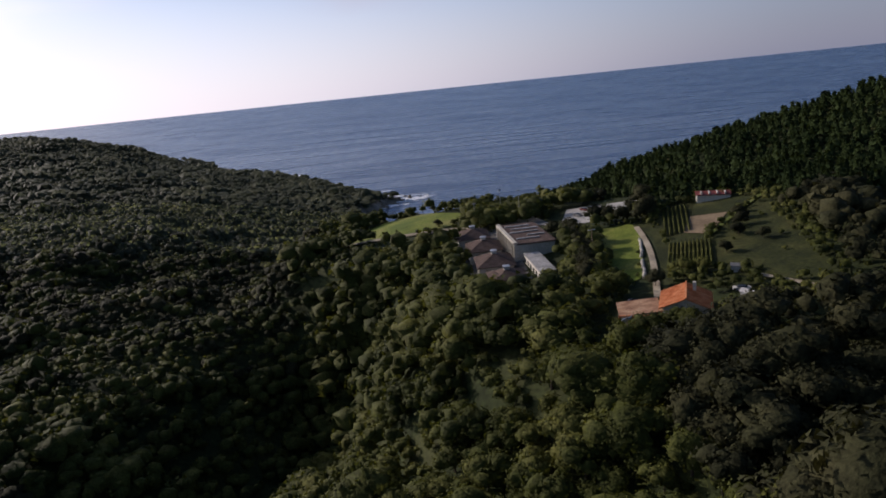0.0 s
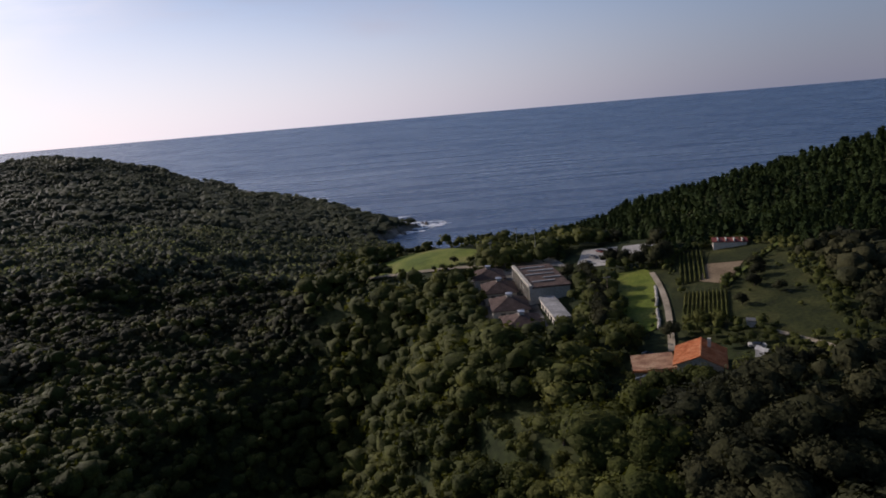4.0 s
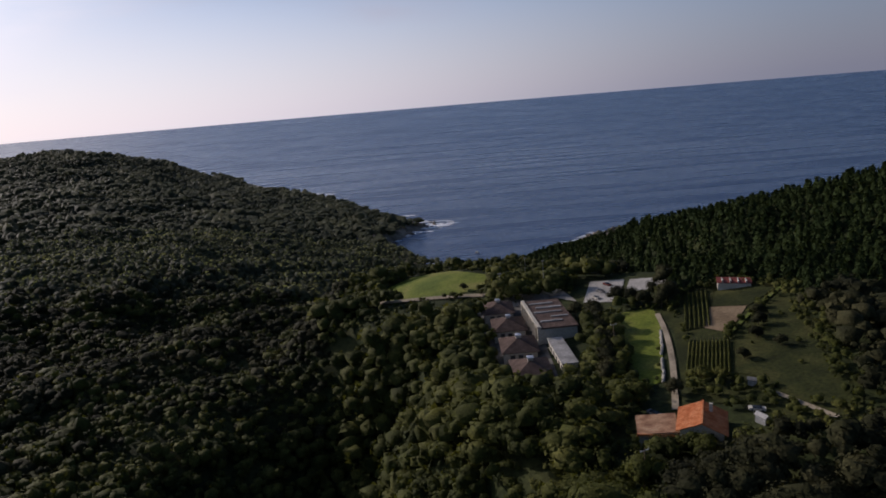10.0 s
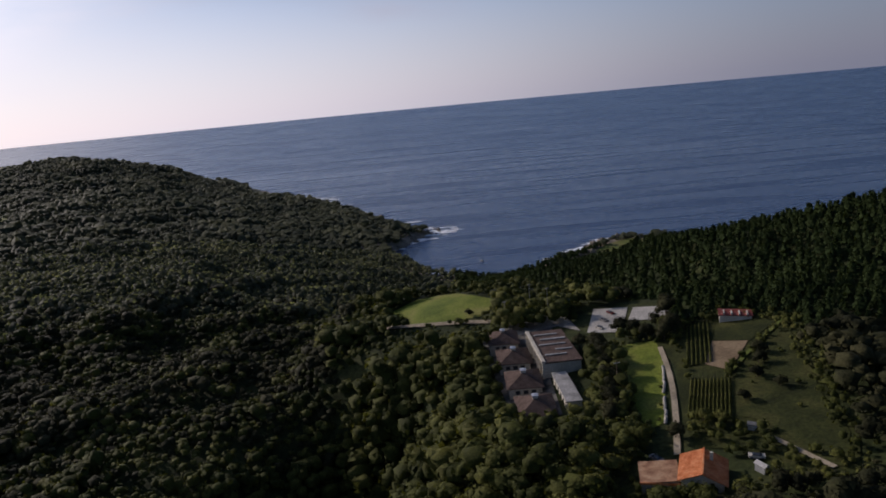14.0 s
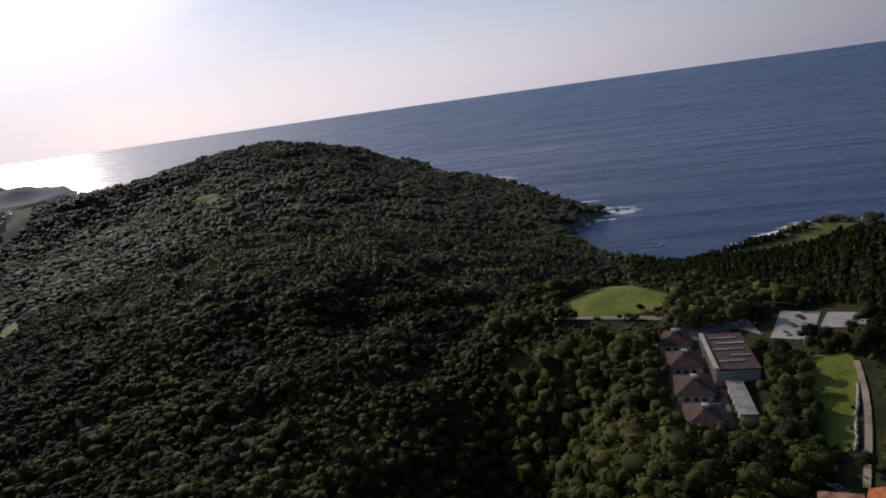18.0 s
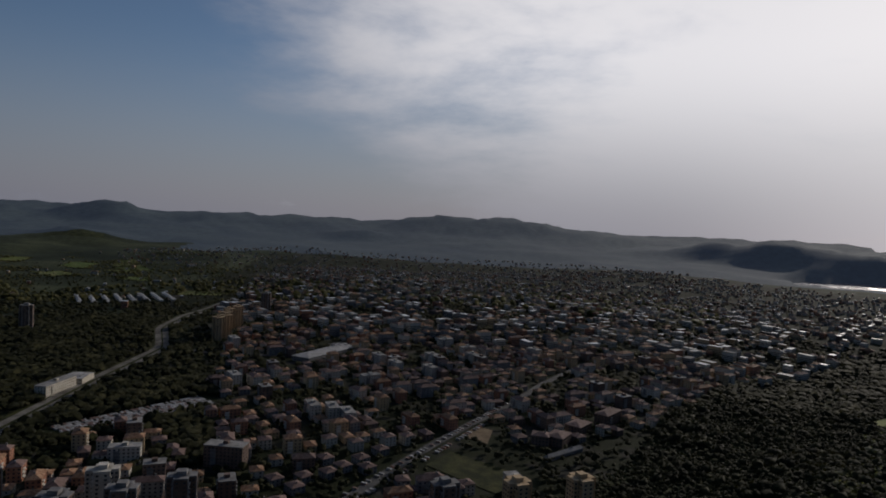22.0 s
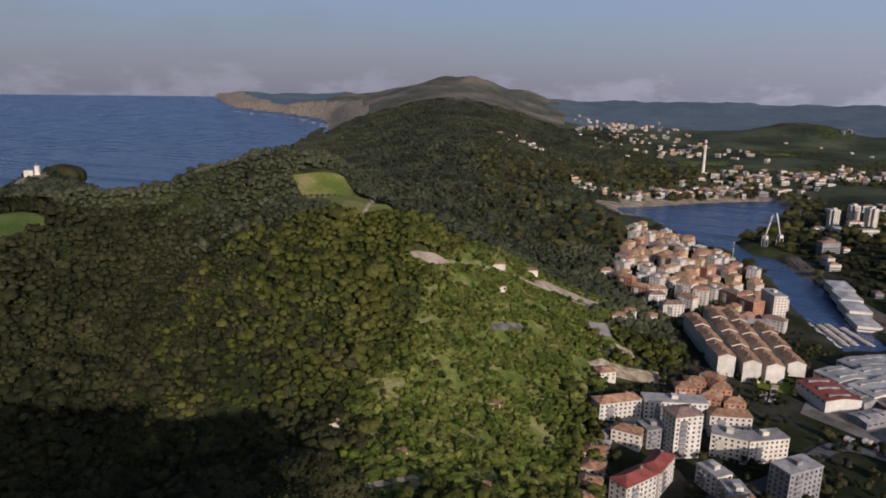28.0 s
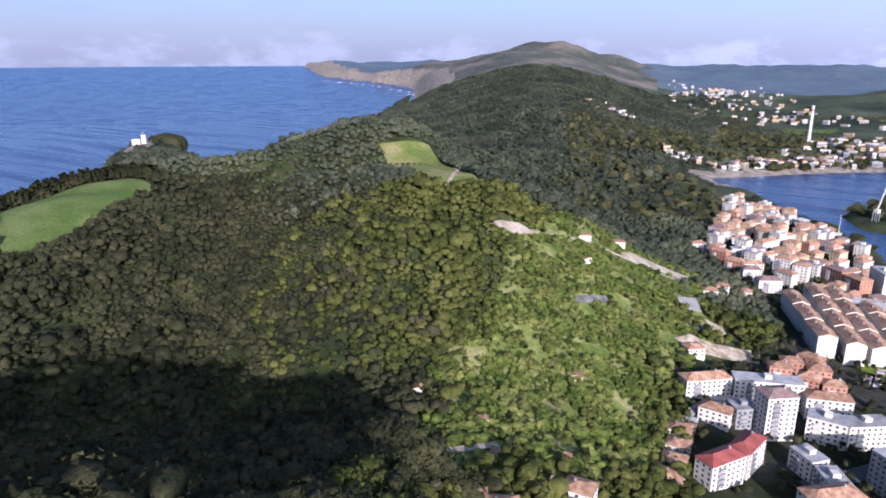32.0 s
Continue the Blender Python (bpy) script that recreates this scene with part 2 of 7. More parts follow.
M = {
    "floor": mat("woodland_floor", [(0.016, 0.022, 0.007), (0.028, 0.036, 0.011), (0.046, 0.050, 0.017)], 0.05, 0.95, 0.6, 0.6, grain=0.45),
    "grass": mat("meadow_grass", [(0.070, 0.098, 0.011), (0.118, 0.142, 0.019), (0.168, 0.165, 0.042)], 0.05, 0.9, 0.4, 0.9, grain=0.35),
    "scrub": mat("scrub_grass", [(0.060, 0.082, 0.016), (0.098, 0.116, 0.027), (0.172, 0.162, 0.064)], 0.07, 0.95, 0.6, 0.6, grain=0.4),
    "town": mat("town_ground", [(0.012, 0.016, 0.007), (0.019, 0.023, 0.010), (0.038, 0.036, 0.030)], 0.03, 0.95, 0.2, 0.3, spec=0.05),
    "field": mat("pasture", [(0.016, 0.020, 0.005), (0.028, 0.033, 0.008), (0.050, 0.050, 0.014)], 0.08, 0.95, 0.6, 0.9, grain=0.45),
    "turf": mat("ridge_turf", [(0.048, 0.076, 0.015), (0.072, 0.102, 0.022), (0.100, 0.120, 0.036)], 0.03, 0.95, 0.5, 0.5),
    "dry_grass": mat("dry_grass", [(0.075, 0.100, 0.020), (0.115, 0.125, 0.030), (0.165, 0.150, 0.060)], 0.035, 0.95, 0.5, 0.4),
    "paving": mat("grey_paving", [(0.05, 0.048, 0.042), (0.10, 0.095, 0.085), (0.15, 0.14, 0.125)], 0.12, 0.9, 0.1, 0.8),
    "yard": mat("yard_concrete", [(0.16, 0.15, 0.135), (0.26, 0.24, 0.21)], 0.05, 0.9, 0.1, 0.6),
    "country": mat("far_country", [(0.021, 0.028, 0.017), (0.034, 0.042, 0.024), (0.060, 0.068, 0.038)], 0.005, 0.95, 0.3, 0.05, spec=0.05),
    "gravel": mat("pale_gravel", [(0.24, 0.23, 0.21), (0.34, 0.325, 0.295)], 0.08, 0.95, 0.2, 1.2),
    # bluish base: the haze of distance put into the colour
    "hills": mat("hazed_hills", [(0.028, 0.042, 0.048), (0.048, 0.064, 0.062)], 0.004, 0.95, 0.3, 0.03),
    "rock": mat("shore_rock", [(0.10, 0.085, 0.065), (0.24, 0.20, 0.15)], 0.08, 0.9, 0.6, 0.6),
    "heath": mat("dry_heath", [(0.042, 0.047, 0.034), (0.068, 0.066, 0.050), (0.125, 0.105, 0.082)], 0.006, 0.95, 0.5, 0.05),
    "leaf": mat("broad_leaves", [(0.033, 0.039, 0.009), (0.055, 0.061, 0.013), (0.091, 0.091, 0.022)], 0.05, 0.75, 0.6, 1.6, spec=0.07, island=0.16, glow_through=0.22, grain=0.45, deep=0.5),
    # darker leaf copy, with the slopes' shade put into its colour
    "leaf_dark": mat("dark_shade_leaves", [(0.017, 0.018, 0.009), (0.027, 0.028, 0.012), (0.044, 0.042, 0.019)], 0.05, 0.8, 0.6, 1.4, spec=0.05, island=0.2, glow_through=0.12, grain=0.45, deep=0.5),
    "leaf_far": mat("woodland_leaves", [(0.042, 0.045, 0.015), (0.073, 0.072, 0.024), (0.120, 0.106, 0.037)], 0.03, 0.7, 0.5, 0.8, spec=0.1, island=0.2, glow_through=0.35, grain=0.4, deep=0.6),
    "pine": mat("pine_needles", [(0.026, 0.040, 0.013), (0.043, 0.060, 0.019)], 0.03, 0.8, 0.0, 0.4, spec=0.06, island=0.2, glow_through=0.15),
    # distant woods: haze put into a paler, bluer leaf colour
    "leaf_haze": mat("hazed_leaves", [(0.056, 0.066, 0.041), (0.088, 0.097, 0.058), (0.126, 0.131, 0.075)], 0.012, 0.7, 0.4, 0.3, spec=0.10, island=0.14, glow_through=0.55, grain=0.25, deep=0.5),
    "shrub": mat("scrub_leaves", [(0.072, 0.100, 0.018), (0.122, 0.150, 0.028), (0.185, 0.188, 0.048)], 0.06, 0.8, 0.9, 1.3, spec=0.06, island=0.15, glow_through=0.2, grain=0.45, deep=0.8),
    "bark": mat("bark", [(0.06, 0.045, 0.035), (0.12, 0.095, 0.075)], 1.5, 0.95, 0.5, 8),
}

# haze of many kilometres of air, put into the farthest hills as a glow
hazed_hills = M["hills"].node_tree.nodes["Principled BSDF"]
hazed_hills.inputs["Emission Color"].default_value = (0.09, 0.12, 0.18, 1)
hazed_hills.inputs["Emission Strength"].default_value = 0.24


def sea_material():
    m = bpy.data.materials.new("sea_water")
    m.use_nodes = True
    nt = m.node_tree
    p = nt.nodes["Principled BSDF"]
    p.inputs["IOR"].default_value = 1.33
    geo = nt.nodes.new("ShaderNodeNewGeometry")
    rot = nt.nodes.new("ShaderNodeMapping")
    rot.inputs["Rotation"].default_value[2] = radians(12)
    rot.inputs["Scale"].default_value = (0.35, 1.0, 1.0)
    nt.links.new(geo.outputs["Position"], rot.inputs["Vector"])
    height = None
    for scale, amount in ((0.02, 0.45), (0.09, 0.4), (0.4, 0.15)):
        n = nt.nodes.new("ShaderNodeTexNoise")
        n.inputs["Scale"].default_value, n.inputs["Detail"].default_value = scale, 5
        nt.links.new(rot.outputs["Vector"], n.inputs["Vector"])
        mul = nt.nodes.new("ShaderNodeMath")
        mul.operation = "MULTIPLY_ADD"
        nt.links.new(n.outputs["Fac"], mul.inputs[0])
        mul.inputs[1].default_value = amount
        if height:
            nt.links.new(height, mul.inputs[2])
        else:
            mul.inputs[2].default_value = 0.0
        height = mul.outputs["Value"]
    # wind streaks and smooth slicks
    lanes = nt.nodes.new("ShaderNodeMapping")
    lanes.inputs["Rotation"].default_value[2] = radians(8)
    lanes.inputs["Scale"].default_value = (0.0016, 0.016, 1.0)
    nt.links.new(geo.outputs["Position"], lanes.inputs["Vector"])
    streak = nt.nodes.new("ShaderNodeTexNoise")
    streak.inputs["Scale"].default_value, streak.inputs["Detail"].default_value, streak.inputs["Roughness"].default_value = 1.0, 7, 0.7
    nt.links.new(lanes.outputs["Vector"], streak.inputs["Vector"])
    for socket, low_v, high_v in (("Roughness", 0.36, 0.14), ("Base Color", (0.010, 0.028, 0.082, 1), (0.024, 0.052, 0.115, 1))):
        ramp = nt.nodes.new("ShaderNodeMapRange" if socket == "Roughness" else "ShaderNodeValToRGB")
        if socket == "Roughness":
            for key, v in zip(("From Min", "From Max", "To Min", "To Max"), (0.35, 0.65, low_v, high_v)):
                ramp.inputs[key].default_value = v
            nt.links.new(streak.outputs["Fac"], ramp.inputs["Value"])
        else:
            ramp.color_ramp.elements[0].position, ramp.color_ramp.elements[0].color = 0.36, low_v
            ramp.color_ramp.elements[1].position, ramp.color_ramp.elements[1].color = 0.68, high_v
            nt.links.new(streak.outputs["Fac"], ramp.inputs["Fac"])
        nt.links.new(ramp.outputs[0], p.inputs[socket])
    b = nt.nodes.new("ShaderNodeBump")
    b.inputs["Strength"].default_value, b.inputs["Distance"].default_value = 1.0, 4.0
    nt.links.new(height, b.inputs["Height"])
    nt.links.new(b.outputs["Normal"], p.inputs["Normal"])
    return m


M["sea"] = sea_material()

# ---- the lie of the land ----
HUB = np.array([7.0, 6.0])


def lift(d):
    """Far off, land and sea rise gently, so that the horizon stands where it does over tens of kilometres."""
    return 158.0 * np.clip((np.asarray(d, float) - 2500.0) / 2450.0, 0, 1.05) ** 1.3


def polar(az, d):
    return HUB[0] - math.sin(radians(az)) * d, HUB[1] + math.cos(radians(az)) * d


def inside(x, y, poly):
    x, y = np.asarray(x, float), np.asarray(y, float)
    hit = np.zeros(x.shape, bool)
    for (ax, ay), (bx, by) in zip(poly, poly[1:] + poly[:1]):
        if ay != by:
            hit ^= ((ay > y) != (by > y)) & (x < (bx - ax) * (y - ay) / (by - ay) + ax)
    return hit


def gap(x, y, poly, closed=True):
    """The distance to a line of points."""
    best = np.full(np.shape(x), 1e9)
    for (ax, ay), (bx, by) in zip(poly, poly[1:] + (poly[:1] if closed else [])):
        ux, uy = bx - ax, by - ay
        s = np.clip(((x - ax) * ux + (y - ay) * uy) / (ux * ux + uy * uy + 1e-9), 0, 1)
        best = np.minimum(best, np.hypot(x - ax - s * ux, y - ay - s * uy))
    return best


OPEN_SEA = [(-5200, 4000), (-3900, 2980), (-3300, 2760), (-2900, 2560), (-2640, 2440), (-2560, 2430), (-2250, 2390), (-2110, 2235), (-2055, 2170), (-2003, 1973),
            (-2013, 1864), (-1900, 1900), (-1800, 2080), (-1500, 2230), (-1180, 2300), (-900, 2230), (-640, 2040), (-440, 1800), (-207, 1480), (-90, 1240), (-8, 1110),
            (-76, 967), (-41, 885), (-3, 807), (71, 769), (110, 800), (152, 846), (196, 868), (212, 892), (240, 925), (272, 938), (330, 915), (520, 790), (720, 600), (900, 420), (960, 60), (1010, -300),
            (960, -540), (1000, -760), (1120, -1150), (1480, -1900), (1642, -2202), (1788, -2577), (2151, -3050), (2550, -3170), (2930, -3208), (3600, -3700),
            (5200, -5200), (7000, 0), (7000, 7000), (-7000, 7000)]
BAY = [(-2680, 1620), (-2439, 1721), (-2395, 1900), (-2440, 2130), (-2540, 2450), (-2650, 2450), (-2640, 2270), (-2660, 2150), (-2747, 1946), (-2760, 1760)]
HARBOUR = [(14, -998), (-25, -923), (-46, -801), (-64, -741), (-87, -668), (-131, -692), (-102, -817), (-86, -904), (-36, -1043), (-8, -1045), (19, -1121),
           (7, -1180), (-28, -1247), (-68, -1502), (-50, -1640), (92, -1530), (210, -1400), (260, -1360), (230, -1300), (166, -1250), (74, -1085), (25, -1050)]
WATERS = [OPEN_SEA, BAY, HARBOUR]

# crests: x, y, height, half-width of each node
CRESTS = [
    [(-30, 385, 103, 80), (10, 352, 105, 75), (16, 296, 101, 80), (32, 235, 104, 75), (68, 165, 113, 80), (60, 60, 104, 110), (30, -20, 102, 110)],
    [(80, 165, 112, 90), (118, 250, 116, 90), (175, 270, 124, 100)],
    [(300, 210, 152, 130), (228, 325, 148, 105), (180, 352, 138, 100), (154, 440, 109, 100), (95, 490, 84, 95), (80, 640, 30, 100)],
    [(300, 210, 152, 130), (420, 30, 128, 170), (500, -170, 118, 190), (569, -345, 124, 150), (660, -450, 108, 120), (843, -543, 124, 90)],
    [(275, -320, 84, 140), (300, -450, 116, 200), (476, -590, 136, 200), (640, -640, 108, 170)],
    [(640, -440, 104, 110), (570, -504, 119, 110), (541, -535, 131, 110), (500, -572, 143, 120), (470, -597, 143, 130)],
    [(30, -20, 98, 120), (90, -130, 70, 100), (170, -270, 56, 120), (300, -450, 116, 200)],
    [(20, -30, 98, 130), (-110, 200, 84, 190), (-260, 430, 80, 260), (-480, 850, 86, 320), (-760, 1380, 104, 360), (-990, 1790, 133, 380), (-760, 1960, 52, 220), (-560, 2080, 10, 160)],
    [(-990, 1790, 133, 380), (-1250, 1450, 104, 330)],
    [(-700, 1400, 60, 220), (-420, 1300, 28, 180), (-230, 1200, 14, 120), (-60, 1120, 7, 70)],
    # next two: unseen crests, added and raised to shade the slope below
    [(30, -20, 102, 100), (85, -75, 116, 58), (108, -125, 112, 42)],
    [(85, -75, 116, 58), (130, -5, 165, 52), (182, 70, 182, 52), (240, 150, 140, 80)],
    [(140, -170, 62, 130), (240, -80, 68, 130), (330, 60, 88, 150)],
    [(330, -1120, 40, 120), (560, -1150, 62, 170), (860, -930, 66, 150)],
    [(520, -1500, 55, 200), (800, -1800, 95, 280), (1080, -2350, 140, 400), (1500, -3200, 205, 600)],
]
# single hills: bearing, distance, height, radius
HILLS = [(59.2, 3700, 136, 260), (62.9, 3750, 116, 250), (55.5, 3680, 112, 280), (52.5, 3650, 96, 240), (50, 3600, 84, 130), (47.2, 3150, 70, 120), (45.3, 3120, 34, 90), (66.5, 3800, 62, 320),
         (85, 4650, 104, 500), (80, 4700, 98, 500), (93.3, 3900, 66, 170), (100, 4600, 46, 420), (106, 4500, 64, 330), (113, 4450, 100, 300),
         (120, 4500, 48, 380), (127, 4600, 42, 420), (134.5, 3900, 36, 240), (141, 4600, 18, 420), (150, 4500, 14, 400), (158, 4400, 20, 380),
         (168, 4500, 24, 380), (176.5, 4400, 46, 330), (186, 4500, 54, 420), (203.5, 4350, 208, 420), (208, 4250, 140, 420), (199, 4300, 110, 380),
         (213, 4100, 84, 380), (191, 4600, 18, 380), (72, 4500, 40, 500), (150, 2500, 92, 330), (146, 2650, 70, 260), (136.5, 2900, 104, 260), (133, 2950, 88, 260), (152, 1000, 24, 200), (140, 950, 22, 220), (118, 1900, 34, 360), (131, 1950, 66, 240), (128, 2450, 92, 300),
         (130, 2300, 52, 300), (142, 2700, 56, 330), (122, 3000, 50, 400), (155, 2500, 36, 350), (137, 1750, 34, 260), (108, 2600, 40, 380), (140, 2500, 58, 230), (147, 2250, 46, 200), (128, 2000, 44, 220), (160, 2100, 40, 260), (115, 3300, 70, 260), (98, 3100, 36, 300), (76, 3400, 34, 300),
         (139, 3300, 84, 260), (145, 3200, 72, 220), (152, 3300, 96, 250), (160, 3250, 78, 260), (168, 3300, 70, 260), (177, 3200, 84, 260)]


SHELF = [(-48, 338), (-30, 402), (45, 378), (90, 312), (140, 272), (148, 245), (128, 200), (108, 145), (60, 140), (30, 165), (15, 205), (8, 300)]


def relief(x, y):
    x, y = np.asarray(x, float), np.asarray(y, float)
    total = np.zeros(x.shape)
    for crest in CRESTS:
        best = np.zeros(x.shape)
        for (ax, ay, az, aw), (bx, by, bz, bw) in zip(crest, crest[1:]):
            ux, uy = bx - ax, by - ay
            s = np.clip(((x - ax) * ux + (y - ay) * uy) / (ux * ux + uy * uy), 0, 1)
            far = np.hypot(x - ax - s * ux, y - ay - s * uy)
            best = np.maximum(best, (az + s * (bz - az)) * np.exp(-((far / (aw + s * (bw - aw))) ** 2)))
        total += best ** 5
    for az, d, high, wide in HILLS:
        hx, hy = polar(az, d)
        total += (high * np.exp(-((x - hx) ** 2 + (y - hy) ** 2) / (wide * wide))) ** 5
    return total ** 0.2


def waves(x, y):
    """Gentle unevenness made of crossed waves."""
    a = np.sin(x / 61 + 1.3 * np.sin(y / 97)) * np.sin(y / 73 + 0.9 * np.sin(x / 83))
    b = np.sin(x / 23 + 2 + 1.1 * np.sin(y / 31)) * np.sin(y / 27 + 1.4 * np.sin(x / 37))
    c = np.sin(x / 310 + 0.7) * np.sin(y / 260 + 0.4 + np.sin(x / 430))
    return a, b, c


def height(x, y):
    x, y = np.asarray(x, float), np.asarray(y, float)
    d = np.hypot(x - HUB[0], y - HUB[1])
    a, b, c = waves(x, y)
    h = relief(x, y)
    base = 20 + 9 * np.clip((d - 900) / 900, 0, 1) * (1.2 + c + 0.4 * a)
    base = base * (1 - 0.8 * np.clip((y - 420) / 200, 0, 1) * np.clip((x + 1300) / 300, 0, 1))
    h = (np.maximum(h, 0) ** 3 + base ** 3) ** (1 / 3)
    ribs = np.clip((np.hypot(x + 60, y - 150) - 60) / 250, 0, 1) * np.clip((h - 30) / 40, 0, 1) * np.where(x < 60, 1.0, 0.35)
    h = h + (2.2 * a + 0.8 * b) * np.clip(h / 60 - 0.4, 0, 1) + ribs * (4.0 * a + 4.5 * b)
    # low quays round the harbour
    quay = np.clip(gap(x, y, HARBOUR) / 130, 0, 1)
    h = np.where(h < 45, 3.5 + (h - 3.5) * (0.12 + 0.88 * quay * quay), h)
    # a hollow below the ridge
    h -= 36 * np.exp(-((gap(x, y, [(-105, 95), (-66, 195), (-36, 252)], False) / 40) ** 2))
    # the level shelf that carries the farm, the pavilions and the meadow
    shelf = 109 + 0.16 * (x - 30) - 0.02 * (y - 250) + 4 * np.exp(-((x / 45) ** 2 + ((y - 362) / 45) ** 2)) + 0.25 * b
    off = np.where(inside(x, y, SHELF), 0.0, gap(x, y, SHELF))
    k = np.clip(1 - off / 48, 0, 1)
    k = k * k * (3 - 2 * k)
    h = h + (shelf - h) * k
    shore = np.full(x.shape, 1e9)
    wet = np.zeros(x.shape, bool)
    for poly in WATERS:
        wet |= inside(x, y, poly)
        shore = np.minimum(shore, gap(x, y, poly))
    edge = np.clip(shore / np.where(h > 45, 130.0, 14.0), 0, 1)
    land = 2.0 + (h - 2.0) * (1 - (1 - edge) ** 2.2)
    far = np.clip((d - 2600) / 1500, 0, 1) * np.clip(h / 40, 0, 1.5)
    land = land + far * (3.5 * np.sin(x / 70 + 2 * np.sin(y / 110)) * np.sin(y / 85 + 1.7 * np.sin(x / 140)) + 2 * np.sin(x / 31 + y / 47) * np.sin(y / 29 - x / 53))
    # rugged far ranges, low in the south
    a = np.arctan2(-(x - HUB[0]), y - HUB[1])
    range_ = np.clip((d - 3500) / 600, 0, 1) * np.clip((h - 6) / 14, 0, 1)
    land = land + range_ * (9 * np.sin(a * 29 + 1.2) * np.sin(a * 17) + 7 * np.abs(np.sin(a * 41 + d / 260)) + 4 * np.sin(a * 97 + d / 140) + 2.5 * np.sin(a * 211 - d / 90))
    land = np.maximum(land - np.clip((d - 3300) / 800, 0, 1) * 34 * np.exp(-((np.degrees(a) % 360 - 172) / 24) ** 2), np.minimum(land, 4.0))
    return np.where(wet, -6.0 * np.clip(shore / 20, 0.1, 1), land) + lift(d)


LANE = [(64, 176), (66, 182), (70, 192), (74, 203), (79, 218), (84, 239), (85, 250)]
# open ground: patches drawn as (x, y) corners
SCARCE = [(-55, 345), (28, 340), (24, 306), (-20, 306), (-55, 318)]
MEADOW = [(-39, 368), (-31, 386), (-14, 400), (8, 393), (24, 368), (36, 351), (27, 344), (20, 336), (-7, 341)]
GREEN = [(71, 261), (86, 258), (82, 235), (75, 216), (67, 195), (62, 193), (61, 204), (64, 222), (67, 242)]
FIELDS = [(86, 262), (116, 268), (135, 250), (130, 230), (122, 206), (116, 190), (110, 166), (100, 150), (88, 152), (80, 172), (70, 178), (72, 192), (84, 230)]
YARD = [(22, 212), (16, 305), (62, 300), (57, 285), (53.5, 246), (48, 212)]
LANE_SIDE = [(61, 188), (72, 190), (86, 218), (91, 232), (87, 241), (78, 236), (66, 200)]
HOUSE_YARD = [(49, 164), (50, 176), (64, 182), (84, 176), (88, 162), (76, 155), (60, 158)]
LOT = [(64, 283), (74, 311), (88, 302), (77, 274)]
LOWER_LOT = [(83, 285), (90, 300), (104, 291), (97, 278)]
HEADLAND = [(120, 782), (150, 812), (196, 842), (236, 892), (272, 915), (300, 900), (270, 860), (215, 815), (160, 775)]
EAST_MEADOW = [(441, -174), (559, -228), (575, -345), (524, -341), (509, -298), (479, -256), (460, -205)]
CLEARING = [(440, -549), (406, -592), (330, -530), (272, -466), (280, -446), (302, -433), (368, -488)]
SCRUB = [(231, -413), (213, -509), (150, -600), (125, -654), (100, -590), (78, -464), (82, -369), (68, -271), (127, -173), (158, -193), (192, -271), (191, -326), (202, -384)]
POINT = [polar(237.8, 935), polar(238.6, 1005), polar(235.5, 1010), polar(235.8, 940)]
PATCH_A, PATCH_B = [(-760, 1080), (-850, 1250), (-735, 1160), (-690, 1085)], [polar(52, 900), polar(49, 960), polar(49.4, 880), polar(51.6, 850)]
RIDGE_TURF = [(560, -488), (578, -500), (552, -532), (520, -566), (496, -582), (488, -570), (512, -548), (540, -515)]
SCARS = [[(98, -430), (92, -449), (77, -454), (60, -469), (49, -478), (46, -458), (63, -443), (81, -430)], [(90, -490), (78, -494), (70, -478), (80, -471)], [(114, -502), (104, -528), (94, -500), (106, -483)],
         [(159, -399), (144, -425), (141, -418), (155, -394)], [(164, -514), (159, -540), (140, -565), (123, -585), (120, -566), (141, -536), (159, -506)], [(237, -417), (223, -440), (208, -444), (216, -423)]]
LOT_EDGE = [(60, 272), (66, 314), (92, 312), (108, 292), (98, 272), (78, 268)]
OPEN_GROUND = [LANE_SIDE, LOT_EDGE, MEADOW, GREEN, FIELDS, YARD, HOUSE_YARD, LOT, EAST_MEADOW, CLEARING, POINT, HEADLAND, PATCH_A, PATCH_B, RIDGE_TURF] + SCARS
# the built-up plain
TOWN = [(52, -282), (66, -345), (86, -385), (90, -412), (62, -440), (50, -470), (38, -523), (55, -570), (65, -625), (85, -650), (150, -735), (150, -830), (165, -1071),
        (150, -1200), (60, -1050), (-130, -700), (-60, -1060), (-90, -1500), (-120, -2300), (-900, -2200), (-1900, -1500), (-2900, -300), (-2750, 1000),
        (-2350, 1500), (-1900, 1750), (-1600, 1560), (-1300, 1240), (-1211, 979), (-956, 635), (-783, 423), (-720, 330), (-631, 272), (-554, 221), (-480, 145), (-400, 70), (-320, -50), (-150, -230), (20, -250)]


# houses and tracks on the slope that woods and scrub leave free
EXTRA_HOMES = ((109, -172, 30), (98, -176, 30), (92, -163, 30), (84, -218, 5), (76, -202, 5))
CUTS = [[(232, -414), (205, -447), (180, -492), (160, -502), (148, -527), (134, -532), (119, -564)], [(98, -426), (80, -436), (62, -445), (48, -457)],
        [(111, -504), (99, -495), (81, -477), (71, -481)], [(119, -223), (105, -228), (89, -216)], [(174, -193), (155, -196), (133, -211), (126, -226)], [(288, -441), (297, -468), (330, -530)]]


def cut_free(x, y, pad=3.5):
    keep = np.ones(np.shape(x), bool)
    for line in CUTS:
        keep &= gap(x, y, line, False) > (pad + 6 if line[0][0] in (98, 111) else pad)
    for hx, hy, turn in EXTRA_HOMES:
        keep &= np.hypot(x - hx, y - hy) > pad + 6
    return keep


